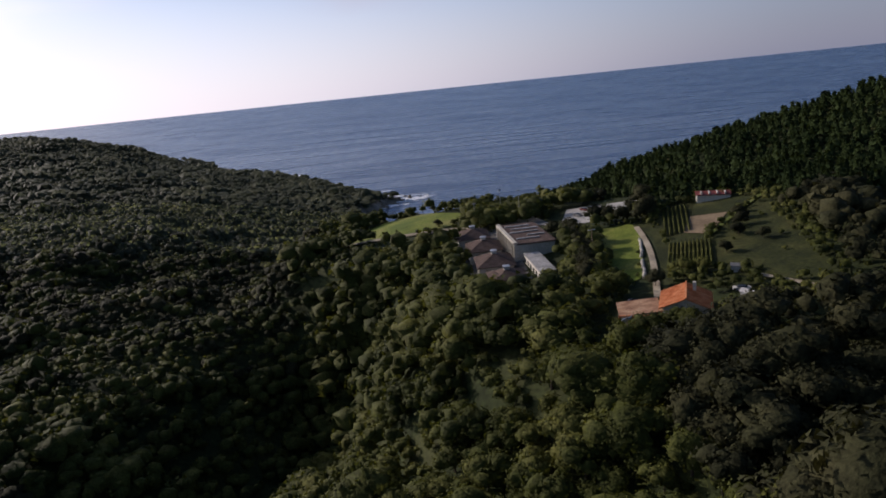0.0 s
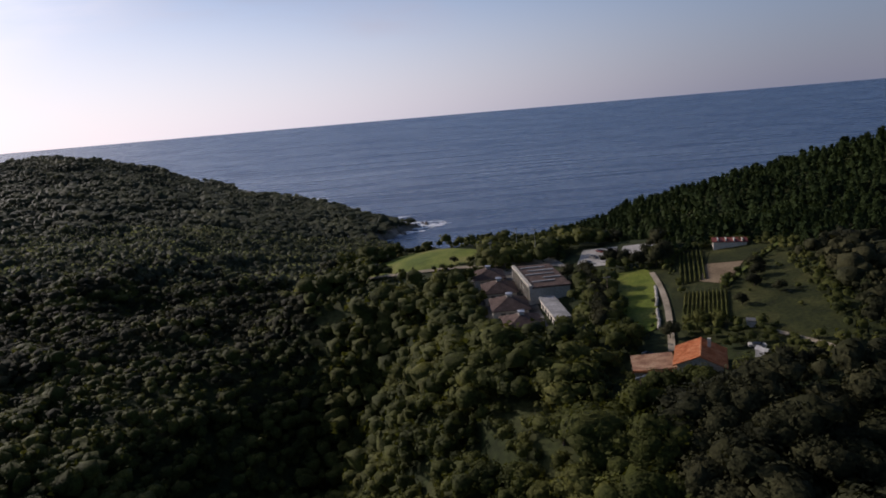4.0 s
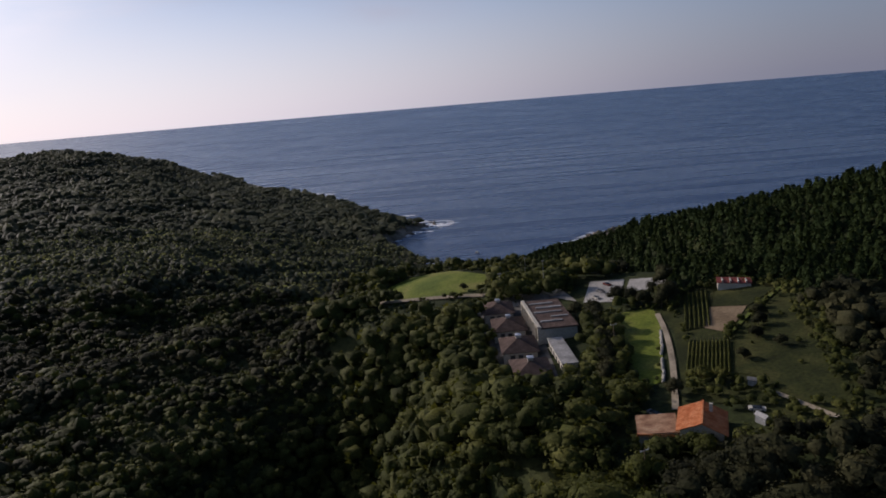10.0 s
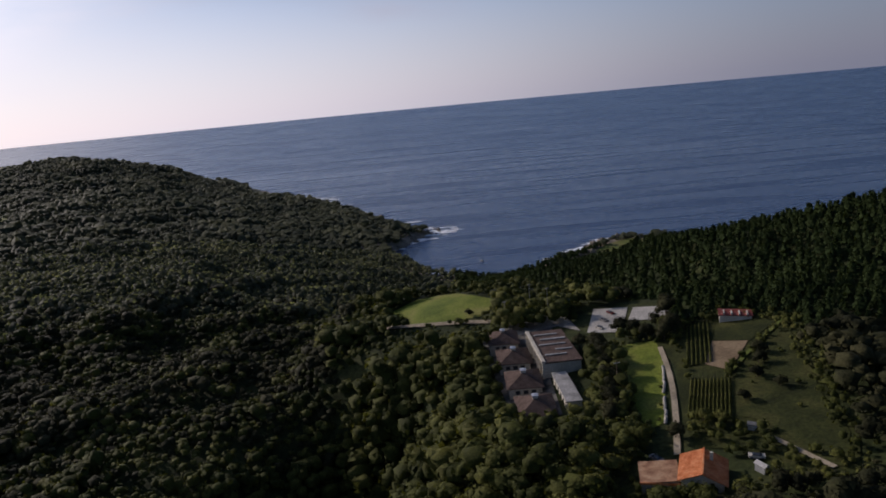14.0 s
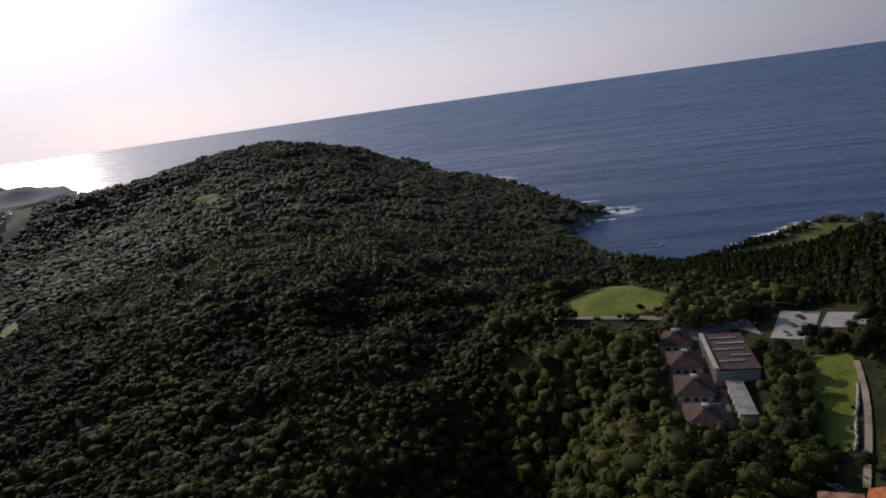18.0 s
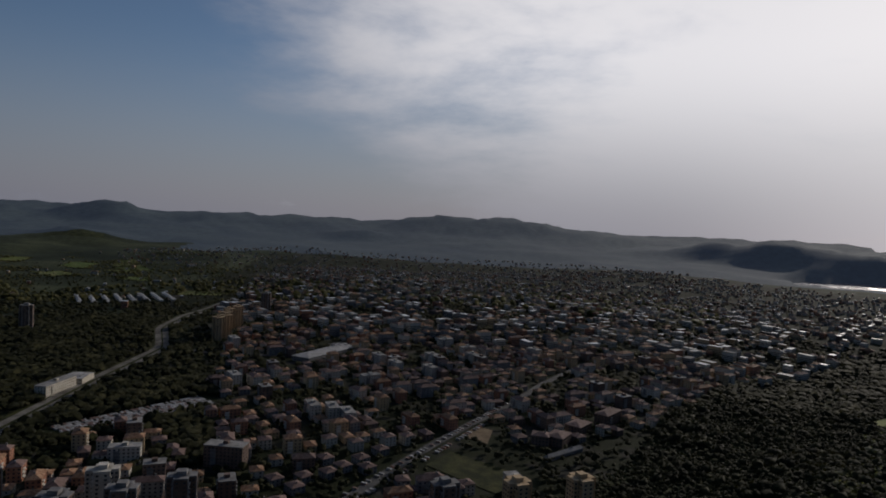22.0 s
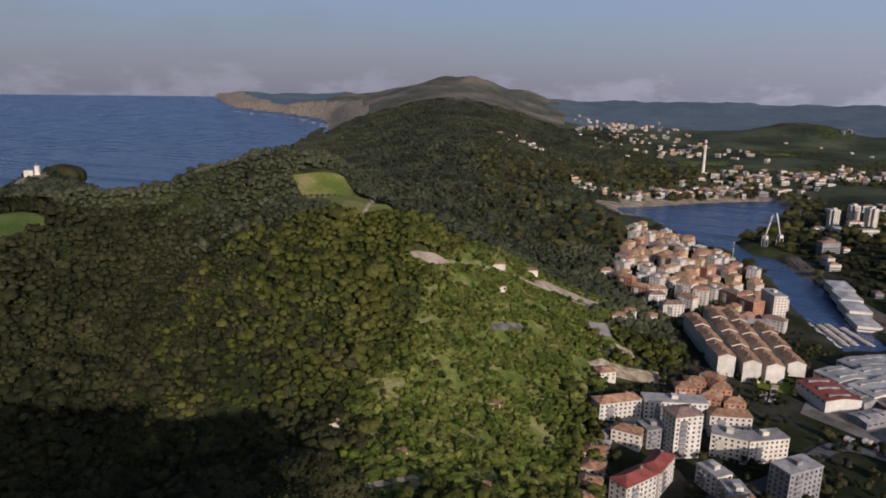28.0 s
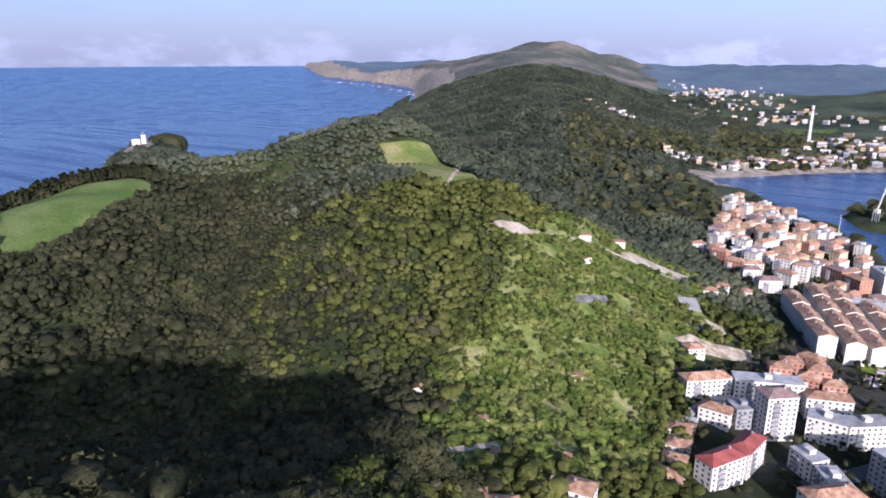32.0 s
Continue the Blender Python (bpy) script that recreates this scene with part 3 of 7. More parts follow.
def is_open(x, y, pad=0.0):
    hit = np.zeros(np.shape(x), bool)
    for poly in OPEN_GROUND:
        hit |= inside(x, y, poly)
        if pad:
            hit |= gap(x, y, poly) < pad
    return hit


def wet(x, y):
    hit = np.zeros(np.shape(x), bool)
    for poly in WATERS:
        hit |= inside(x, y, poly) | (gap(x, y, poly) < 4)
    return hit


def mesh_np(name, verts, faces, mats, index=None, smooth=False):
    """A mesh from arrays: verts (n, 3), faces (m, 3 or 4)."""
    me = bpy.data.meshes.new(name)
    n, k = faces.shape
    me.vertices.add(len(verts))
    me.vertices.foreach_set("co", np.ascontiguousarray(verts, np.float32).ravel())
    me.loops.add(n * k)
    me.loops.foreach_set("vertex_index", np.ascontiguousarray(faces, np.int32).ravel())
    me.polygons.add(n)
    me.polygons.foreach_set("loop_start", np.arange(0, n * k, k, dtype=np.int32))
    me.polygons.foreach_set("loop_total", np.full(n, k, np.int32))
    for m in mats:
        me.materials.append(m)
    if index is not None:
        me.polygons.foreach_set("material_index", np.asarray(index, np.int32))
    me.polygons.foreach_set("use_smooth", np.full(n, smooth))
    me.update(calc_edges=True)
    me.validate()
    return me


def sheet(name, radii, n_az, zfun, mats, pick=None):
    """A round sheet on rings about the hub."""
    az = np.linspace(0, 2 * np.pi, n_az, endpoint=False)
    r, a = np.meshgrid(radii, az, indexing="ij")
    x, y = HUB[0] - np.sin(a) * r, HUB[1] + np.cos(a) * r
    verts = np.stack([x.ravel(), y.ravel(), zfun(x.ravel(), y.ravel())], -1)
    i, j = np.meshgrid(np.arange(len(radii) - 1), np.arange(n_az), indexing="ij")
    k = (j + 1) % n_az
    faces = np.stack([i * n_az + j, i * n_az + k, (i + 1) * n_az + k, (i + 1) * n_az + j], -1).reshape(-1, 4)
    faces = faces[:, ::-1]
    mid = verts[faces].mean(1)
    return new(name, mesh_np(name, verts, faces, mats, pick(mid) if pick else None, True))


def ground_pick(mid):
    x, y, z = mid.T
    d = np.hypot(x - HUB[0], y - HUB[1])
    out = np.zeros(len(x), int)
    out[inside(x, y, SCRUB)] = 1
    out[inside(x, y, TOWN) & ((d < 1350) | (y > -500))] = 2
    h = z - lift(d)
    out[(d > 1150) & (out == 0) & ((y < 900) | (d > 2450))] = 3
    # from here out the ground takes the glowing haze material
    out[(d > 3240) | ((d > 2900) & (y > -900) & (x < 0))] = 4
    out[(d > 2150) & (d < 3240) & (h > 50) & (y < -300) & (x < -200)] = 0
    shore = np.full(x.shape, 1e9)
    for poly in (OPEN_SEA, BAY):
        shore = np.minimum(shore, gap(x, y, poly))
    out[(shore < 35) & (h < 25) & (d < 2600)] = 5
    out[inside(x, y, POINT)] = 5
    out[(gap(x, y, HARBOUR) < 36) & (y < -1250) & (h < 40)] = 5
    east = (x > 500) & (y < -1300)
    out[east & (h > 60) & (d > 2300)] = 6
    out[(x > 1150) & (y < -1400) & (shore < 170)] = 5
    return out


RADII = np.concatenate([[0.05], np.arange(2, 60, 6), np.geomspace(60, 4960, 195)])
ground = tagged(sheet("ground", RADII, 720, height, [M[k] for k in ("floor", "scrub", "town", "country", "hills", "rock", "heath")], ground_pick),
                "wooded hills, town plain and far haze-blue hills in one sheet", "ground", kind="structure")
SEA_RADII = np.concatenate([[5], np.geomspace(300, 4980, 80)])
sea = tagged(sheet("water", SEA_RADII, 240, lambda x, y: lift(np.hypot(x - HUB[0], y - HUB[1])) - 0.0, [M["sea"]]),
             "dark blue sea with low swell reaching the horizon", "sea", kind="structure")


def drape(name, poly, m, label, category, up=0.25, step=4.0):
    """A patch of ground cover that follows the land."""
    bm = bmesh.new()
    bm.faces.new([bm.verts.new((px, py, 0)) for px, py in poly])
    size = max(max(p[i] for p in poly) - min(p[i] for p in poly) for i in (0, 1))
    for axis in (0, 1):
        lo, hi = min(p[axis] for p in poly), max(p[axis] for p in poly)
        n = int((hi - lo) / max(step, size / 40))
        for i in range(1, n):
            co, no = [0, 0, 0], [0, 0, 0]
            co[axis], no[axis] = lo + (hi - lo) * i / n, 1
            bmesh.ops.bisect_plane(bm, geom=bm.verts[:] + bm.edges[:] + bm.faces[:], plane_co=co, plane_no=no)
    pts = np.array([v.co[:] for v in bm.verts])
    z = height(pts[:, 0], pts[:, 1]) + up
    for v, h in zip(bm.verts, z):
        v.co.z = h
    bmesh.ops.recalc_face_normals(bm, faces=bm.faces)
    for f in bm.faces:
        f.smooth = True
        if f.normal.z < 0:
            f.normal_flip()
    me = bpy.data.meshes.new(name)
    bm.to_mesh(me)
    bm.free()
    me.materials.append(m)
    return tagged(new(name, me), label, category, kind="structure")


drape("meadow", MEADOW, M["grass"], "bright green mown meadow above the cove", "meadow")
drape("meadow", GREEN, M["grass"], "sunlit grass paddock beside the farm lane", "meadow")
drape("meadow", FIELDS, M["field"], "sloping grass and vegetable fields by the farm", "field")
drape("yard", [(23, 213), (17, 304), (52, 300), (42, 280), (39, 216)], M["paving"], "grey paved ground round the pavilions", "yard")
drape("yard", LOT, M["gravel"], "pale gravel parking ground", "yard", 0.35)
drape("yard", LOWER_LOT, M["gravel"], "pale gravel ground below the plantation", "yard", 0.35)
drape("meadow", HEADLAND, M["dry_grass"], "rough yellow-green turf on the rocky headland", "meadow", 0.5)
drape("meadow", EAST_MEADOW, M["turf"], "smooth green meadow on the ridge by the sea", "meadow")
drape("meadow", CLEARING, M["dry_grass"], "grassy clearing on the wooded ridge", "meadow")
drape("meadow", PATCH_A, M["grass"], "small bright meadow high on the wooded hill", "meadow")
drape("meadow", PATCH_B, M["grass"], "narrow meadow low on the wooded hill", "meadow")

# ---- woods ----
rng = np.random.default_rng(7)


def crown_cards(seed, n, lumps, wide=0.36, low=0.25, size=0.13, pine=False):
    """Leaf sprays of a crown one unit high: n quads set over a few lumps, with the crown's rounded normals. Returns (n, 4, 6)."""
    g = np.random.default_rng(seed)
    if pine:
        t = g.random(n) ** 0.8
        a = g.random(n) * 2 * np.pi
        r = wide * (1 - t) * (0.75 + 0.35 * g.random(n)) * (0.8 + 0.2 * np.sin(t * 40))
        c = np.stack([np.cos(a) * r, np.sin(a) * r, low + (1 - low) * t], -1)
        nrm = np.stack([np.cos(a), np.sin(a), np.full(n, 0.6)], -1)
    else:
        centre = np.stack([g.normal(0, wide * 0.5, lumps), g.normal(0, wide * 0.5, lumps), low + (1 - low) * (0.3 + 0.5 * g.random(lumps))], -1)
        centre[0] = (0, 0, low + (1 - low) * 0.62)
        rad = wide * (0.42 + 0.35 * g.random(lumps))
        rad[0] = wide * 0.8
        pick = g.integers(0, lumps, n)
        way = g.normal(0, 1, (n, 3))
        way[:, 2] = way[:, 2] * 0.8 + 0.35
        way /= np.linalg.norm(way, axis=1, keepdims=True)
        c = centre[pick] + way * rad[pick][:, None] * (0.85 + 0.25 * g.random(n))[:, None]
        nrm = way
    nrm = nrm + g.normal(0, 0.26, (n, 3))
    nrm /= np.linalg.norm(nrm, axis=1, keepdims=True)
    side = np.cross(nrm, g.normal(0, 1, (n, 3)))
    side /= np.linalg.norm(side, axis=1, keepdims=True)
    up = np.cross(nrm, side)
    s = size * (0.7 + 0.6 * g.random(n))[:, None]
    cards = np.stack([c - side * s * 0.5, c - up * s * 0.42, c + side * s * 0.5, c + up * s * 0.42], 1)
    out = c - np.array([0, 0, 0.35 if not pine else 0.1])
    out /= np.linalg.norm(out, axis=1, keepdims=True)
    soft = 0.35 * out + 0.3 * nrm + np.array([0, 0, 0.6]) if pine else 0.62 * out + 0.48 * nrm
    soft /= np.linalg.norm(soft, axis=1, keepdims=True)
    return np.concatenate([cards, np.repeat(soft[:, None], 4, 1)], -1)


def plant(name, x, y, tall, protos, m, label, category="trees"):
    """One object of many trees, each one of the prototypes turned and scaled."""
    parts, turned = [], []
    z = height(x, y)
    which = rng.integers(0, len(protos), len(x))
    for k, cards in enumerate(protos):
        sel = np.flatnonzero(which == k)
        if not len(sel):
            continue
        a = rng.random(len(sel)) * 2 * np.pi
        h = tall[sel]
        w = h * (0.85 + 0.4 * rng.random(len(sel)))
        ca, sa = np.cos(a)[:, None, None], np.sin(a)[:, None, None]
        cx, cy, cz = cards[None, :, :, 0], cards[None, :, :, 1], cards[None, :, :, 2]
        px = (cx * ca - cy * sa) * w[:, None, None] + x[sel][:, None, None]
        py = (cx * sa + cy * ca) * w[:, None, None] + y[sel][:, None, None]
        pz = cz * h[:, None, None] + z[sel][:, None, None]
        parts.append(np.stack([px, py, pz], -1).reshape(-1, 3))
        nx, ny, nz = cards[None, :, :, 3], cards[None, :, :, 4], cards[None, :, :, 5]
        turned.append(np.stack([nx * ca - ny * sa, nx * sa + ny * ca, nz + 0 * ca], -1).reshape(-1, 3))
    verts = np.concatenate(parts)
    faces = np.arange(len(verts), dtype=np.int32).reshape(-1, protos[0].shape[1])
    ob = new(name, mesh_np(name, verts, faces, [m], smooth=True))
    ob.data.normals_split_custom_set_from_vertices(np.concatenate(turned).astype(np.float32))
    return tagged(ob, label, category, kind="stuff")


def scatter(r0, r1, step, az0=0.0, az1=360.0, seed=1):
    """Jittered places between two distances and two bearings."""
    g = np.random.default_rng(seed)
    n = np.arange(-r1, r1, step)
    x, y = np.meshgrid(n, n)
    x = x + HUB[0] + g.uniform(-0.45, 0.45, x.shape) * step
    y = y + HUB[1] + g.uniform(-0.45, 0.45, x.shape) * step
    x, y = x.ravel(), y.ravel()
    d = np.hypot(x - HUB[0], y - HUB[1])
    az = np.degrees(np.arctan2(-(x - HUB[0]), y - HUB[1])) % 360
    keep = (d >= r0) & (d < r1) & (az >= az0) & (az <= az1)
    return x[keep], y[keep]


def wooded(x, y, seed=3):
    g = np.random.default_rng(seed)
    keep = ~wet(x, y) & ~is_open(x, y, 1.5) & ~inside(x, y, TOWN)
    keep &= cut_free(x, y) & ((gap(x, y, HARBOUR) > 40) | (y > -600))
    sparse = inside(x, y, SCRUB)
    rim = np.clip(1 - gap(x, y, SCRUB) / 45, 0, 1)
    keep &= ~sparse | (g.random(len(x)) < 0.12 + 0.45 * rim)
    keep &= ~inside(x, y, SCARCE) | (g.random(len(x)) < 0.75)
    return x[keep], y[keep]


def piny(x, y):
    """The plantation on the seaward ridge."""
    return (x > 95) & (y > 230) | (y > 430) & (x > 20)


def sprays(cards):
    """Three-cornered sprays in place of four-cornered ones."""
    tri = cards[:, :3].copy()
    mid = cards[:, :, :3].mean(1)
    side, up = cards[:, 2, :3] - cards[:, 0, :3], cards[:, 3, :3] - cards[:, 1, :3]
    for k, (a, b) in enumerate(((-0.62, -0.42), (0.62, -0.42), (0.0, 0.8))):
        tri[:, k, :3] = mid + side * a + up * b
    return tri


def ball(fine):
    bm = bmesh.new()
    bmesh.ops.create_icosphere(bm, subdivisions=2 if fine else 1, radius=1)
    out = np.array([[v.co[:] for v in f.verts] for f in bm.faces]), np.array([[v.index for v in f.verts] for f in bm.faces])
    bm.free()
    top = out[0].mean(1)[:, 2] > -0.4
    return out[0][top], out[1][top]


def crown(seed, lumps, cards, wide=0.42, low=0.16, size=0.1, fine=False, level=0.0):
    """A crown one unit high: uneven leafy lumps with loose sprays over them. Returns triangles (n, 3, 6)."""
    g = np.random.default_rng(seed)
    centre = np.stack([g.normal(0, wide * 0.5, lumps), g.normal(0, wide * 0.5, lumps), low + (1 - low) * (0.3 + 0.5 * g.random(lumps))], -1)
    centre[0] = (0, 0, low + (1 - low) * 0.62)
    rad = wide * (0.42 + 0.35 * g.random(lumps)) * (0.8 if lumps > 4 else 1.0)
    rad[0] = wide * 0.8
    q = np.random.default_rng(seed + 500)
    co, idx = ball(fine)
    out = [sprays(crown_cards(seed, cards, lumps, wide, low, size))] if cards else []
    for c, r in zip(centre, rad):
        bulge = (0.62 + 0.5 * q.random(idx.max() + 1))[idx][:, :, None]
        pts = co * bulge * r * np.array([1, 1, 0.9]) + c
        away = pts - np.array([0, 0, 0.3])
        away /= np.linalg.norm(away, axis=2, keepdims=True)
        nrm = (1 - level) * (0.75 * co + 0.4 * away) + np.array([0, 0, level]) + q.normal(0, 0.16 + 0.12 * level, (idx.max() + 1, 3))[idx]
        out.append(np.concatenate([pts, nrm / np.linalg.norm(nrm, axis=2, keepdims=True)], -1))
    return np.concatenate(out)


CLOSE = [crown(10 + i, 13, 620, 0.45, 0.16, 0.065) for i in range(6)]
WOOD = [crown(10 + i, 6, 100, 0.44, 0.16, 0.1) for i in range(6)]
STEEP = [crown(10 + i, 9, 240, 0.44, 0.16, 0.07) for i in range(6)]
NEAR = [crown(20 + i, 2, 20, 0.57, 0.1, 0.16, level=0.25) for i in range(6)]
MID = [crown(30 + i, 1, 9, 0.6, 0.12, 0.22, level=0.4) for i in range(6)]
FAR = [crown(50 + i, 1, 0, 1.08, -0.05, level=0.88) for i in range(8)]
PINE_NEAR = [sprays(crown_cards(70 + i, 52, 1, 0.36, 0.1, 0.22, True)) for i in range(3)]
PINE_MID = [sprays(crown_cards(80 + i, 24, 1, 0.4, 0.1, 0.36, True)) for i in range(3)]


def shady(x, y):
    """Where shade is put into darker leaves: the spur's landward flank, round the fields."""
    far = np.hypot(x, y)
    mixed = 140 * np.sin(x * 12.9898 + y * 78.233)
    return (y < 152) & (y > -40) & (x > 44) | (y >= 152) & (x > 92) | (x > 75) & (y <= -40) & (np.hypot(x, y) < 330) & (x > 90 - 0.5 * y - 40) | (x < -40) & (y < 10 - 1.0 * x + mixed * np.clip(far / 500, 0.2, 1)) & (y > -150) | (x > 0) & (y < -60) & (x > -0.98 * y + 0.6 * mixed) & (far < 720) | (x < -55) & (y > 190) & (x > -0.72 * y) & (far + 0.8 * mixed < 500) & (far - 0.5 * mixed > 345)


def tree_kind(cards, label, m="leaf"):
    """A broadleaf tree of unit height: an Empty with its trunk and its crown."""
    t = thing_at("tree", label, "tree", "broadleaf trees on the slope below the farm")
    n = 7
    rings = []
    for z, r in ((0.0, 0.035), (0.22, 0.026), (0.6, 0.014), (0.85, 0.004)):
        rings.append([(r * math.cos(6.2832 * i / n) + 0.02 * z, r * math.sin(6.2832 * i / n), z - 0.04) for i in range(n)])
    verts = [v for ring in rings for v in ring]
    faces = [(k * n + i, k * n + (i + 1) % n, (k + 1) * n + (i + 1) % n, (k + 1) * n + i) for k in range(3) for i in range(n)]
    for a in (0.4, 2.3, 4.4):
        at = len(verts)
        for z, r, w in ((0.3, 0.0, 0.016), (0.55, 0.2, 0.005)):
            verts += [(r * math.cos(a) - w * math.sin(a), r * math.sin(a) + w * math.cos(a), z), (r * math.cos(a) + w * math.sin(a), r * math.sin(a) - w * math.cos(a), z), (r * math.cos(a), r * math.sin(a), z + w)]
        faces += [(at, at + 1, at + 4, at + 3), (at + 1, at + 2, at + 5, at + 4), (at + 2, at, at + 3, at + 5)]
    trunk = new("trunk", mesh_np("trunk", np.array(verts), np.array(faces), [M["bark"]], smooth=True))
    flat_cards = cards.reshape(-1, 6)
    me = mesh_np("crown", flat_cards[:, :3], np.arange(len(flat_cards), dtype=np.int32).reshape(-1, 3), [M[m]], smooth=True)
    me.normals_split_custom_set_from_vertices(flat_cards[:, 3:].astype(np.float32))
    crown = new("crown", me)
    trunk.parent = crown.parent = t
    return t


def thing_at(name, label, category, group):
    return tagged(new(name), label, category, group)


def stand_alone(x, y, tall, az):
    """Trees near the camera's line of view stand as things of their own; the rest is returned."""
    d = np.hypot(x - HUB[0], y - HUB[1])
    view = ((az > 322) | (az < 24)) & (d > 62)
    pick = np.flatnonzero(view)[np.argsort(d[view])][:280]
    words = ("rounded %s broadleaf tree in dense wood", "spreading %s broadleaf tree in dense wood", "tall %s broadleaf tree in dense wood",
             "bushy %s broadleaf tree among others", "broad %s tree crown among others", "uneven %s broadleaf tree among others")
    z = height(x[pick], y[pick])
    # trees on the shady side take the leaf colour that holds shade
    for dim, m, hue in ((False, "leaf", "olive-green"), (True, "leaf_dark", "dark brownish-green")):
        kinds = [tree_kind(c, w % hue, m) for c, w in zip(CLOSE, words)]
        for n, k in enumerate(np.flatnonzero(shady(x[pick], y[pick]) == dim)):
            i = pick[k]
            w = tall[i] * (0.85 + 0.4 * rng.random())
            at = pose(x[i], y[i], float(z[k]), 0, 0, rng.random() * 360) @ Matrix.Diagonal((w, w, tall[i], 1))
            if n < len(kinds):
                kinds[n].matrix_basis = at
            else:
                copy_thing(kinds[n % len(kinds)], at @ Matrix.Diagonal((*[1 / v for v in kinds[n % len(kinds)].scale], 1)))
    rest = np.ones(len(x), bool)
    rest[pick] = False
    return x[rest], y[rest], tall[rest]


def woods():
    # from 540 m out the leaves carry haze in their colour
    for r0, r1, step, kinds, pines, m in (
            (25, 190, 5.8, WOOD, None, "leaf"), (190, 540, 4.8, NEAR, PINE_NEAR, "leaf"), (540, 900, 5.4, MID, PINE_MID, "leaf_haze"), (900, 3000, 9.0, FAR, None, "leaf_haze")):
        x, y = wooded(*scatter(r0, r1, step, seed=int(step * 10) + 1))
        d = np.hypot(x - HUB[0], y - HUB[1])
        az = np.degrees(np.arctan2(-(x - HUB[0]), y - HUB[1])) % 360
        tall = (6.0 + 7.0 * rng.random(len(x)) ** 1.4) * np.where(rng.random(len(x)) < 0.1, 1.3, 1.0) * {25: 0.9, 190: 0.68, 540: 0.7, 900: 0.64}[r0]
        tall = np.where(inside(x, y, SCRUB), tall * (0.6 + 0.35 * np.clip(1 - gap(x, y, SCRUB) / 45, 0, 1)), np.where(inside(x, y, SCARCE), tall * 0.6, tall))
        tall = np.where((gap(x, y, HOUSE_YARD) < 20) & (y < 170) & (x > 40), tall * 0.45, tall)
        tall = np.where((x > 44) & (x < 92) & (y > 186) & (y < 300), tall * 0.85, np.where((x > -45) & (x < 26) & (y > 170) & (y < 306), tall * 1.4, tall))
        tall = tall * (0.8 + 0.35 * np.sin(x / 19 + 2 * np.sin(y / 31)) * np.sin(y / 23 + 1.5 * np.sin(x / 41)) + 0.25 * rng.random(len(x)))
        if r0 < 100:
            x, y, tall = stand_alone(x, y, tall, az)
            d = np.hypot(x - HUB[0], y - HUB[1])
            az = np.degrees(np.arctan2(-(x - HUB[0]), y - HUB[1])) % 360
        ahead = (az > 318) | (az < 84) | (az > 182) & (az < 262)
        drop = piny(x, y) & (r0 >= 190) & (r0 < 900)
        if r0 > 800:
            drop |= (az > 62) & (az < 190) | (d > 1700) & (az < 62) & (height(x, y) < 30) | (d > 2350) & ((az < 190) | (az > 228)) | (az > 262) & (az < 318)
        if pines:
            px, py = wooded(*scatter(r0, r1, 4.6 if r0 < 400 else 5.4, 0, 360, seed=77))
            pa = np.degrees(np.arctan2(-(px - HUB[0]), py - HUB[1])) % 360
            sel = piny(px, py) & ((pa > 316) | (pa < 60))
            plant("pine_wood", px[sel], py[sel], 5.5 + 3 * rng.random(sel.sum()), pines, M["pine"], "dark green pine plantation on the seaward ridge", "woodland")
        side = MID if r0 < 400 else FAR
        blind = (az > 262) & (az < 316) & (rng.random(len(x)) < 0.7) | (az > 90) & (az < 180) & (d < 210) & (rng.random(len(x)) < 0.7)
        # dim: woods drawn in the darker leaves that stand for shade
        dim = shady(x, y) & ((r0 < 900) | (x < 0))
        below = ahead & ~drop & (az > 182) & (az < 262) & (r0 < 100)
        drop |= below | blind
        for pick, protos, kind, label in ((below & ~dim, STEEP, m, "dense green broadleaf woodland on the steep slope"), (below & dim, STEEP, "leaf_dark", "dark brownish-green woodland on the steep slope, shade-toned leaves"),
                                          (ahead & ~drop & ~dim, kinds, m, "dense green broadleaf woodland covering the slopes"), (ahead & ~drop & dim, kinds, "leaf_dark", "dark brownish-green woodland round the fields, shade put into its leaves"),
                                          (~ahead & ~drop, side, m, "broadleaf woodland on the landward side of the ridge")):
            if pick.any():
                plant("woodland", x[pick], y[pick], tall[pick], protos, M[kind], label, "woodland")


def shrubs():
    x, y = scatter(170, 680, 3.4, 180, 226, seed=91)
    keep = inside(x, y, SCRUB) & cut_free(x, y) & ~is_open(x, y, 0.5) & (np.sin(x / 9 + np.sin(y / 13)) * np.sin(y / 11) > -0.62)
    x, y = x[keep], y[keep]
    plant("shrubs", x, y, rng.uniform(1.0, 4.0, len(x)), FAR, M["shrub"], "bright green scrub and brambles on the terraced slope", "shrubs")
    x, y = scatter(130, 330, 3.4, 318, 360, seed=92)
    keep = (gap(x, y, FIELDS) < 4) | (gap(x, y, HOUSE_YARD) < 5) | (gap(x, y, GREEN) < 1.5)
    keep &= ~inside(x, y, HOUSE_YARD) & (gap(x, y, LANE, False) > 4.5)
    x, y = x[keep], y[keep]
    plant("hedge", x, y, rng.uniform(1.4, 3.6, len(x)), MID, M["leaf"], "uneven green hedge along the fields", "hedge")


woods()
shrubs()



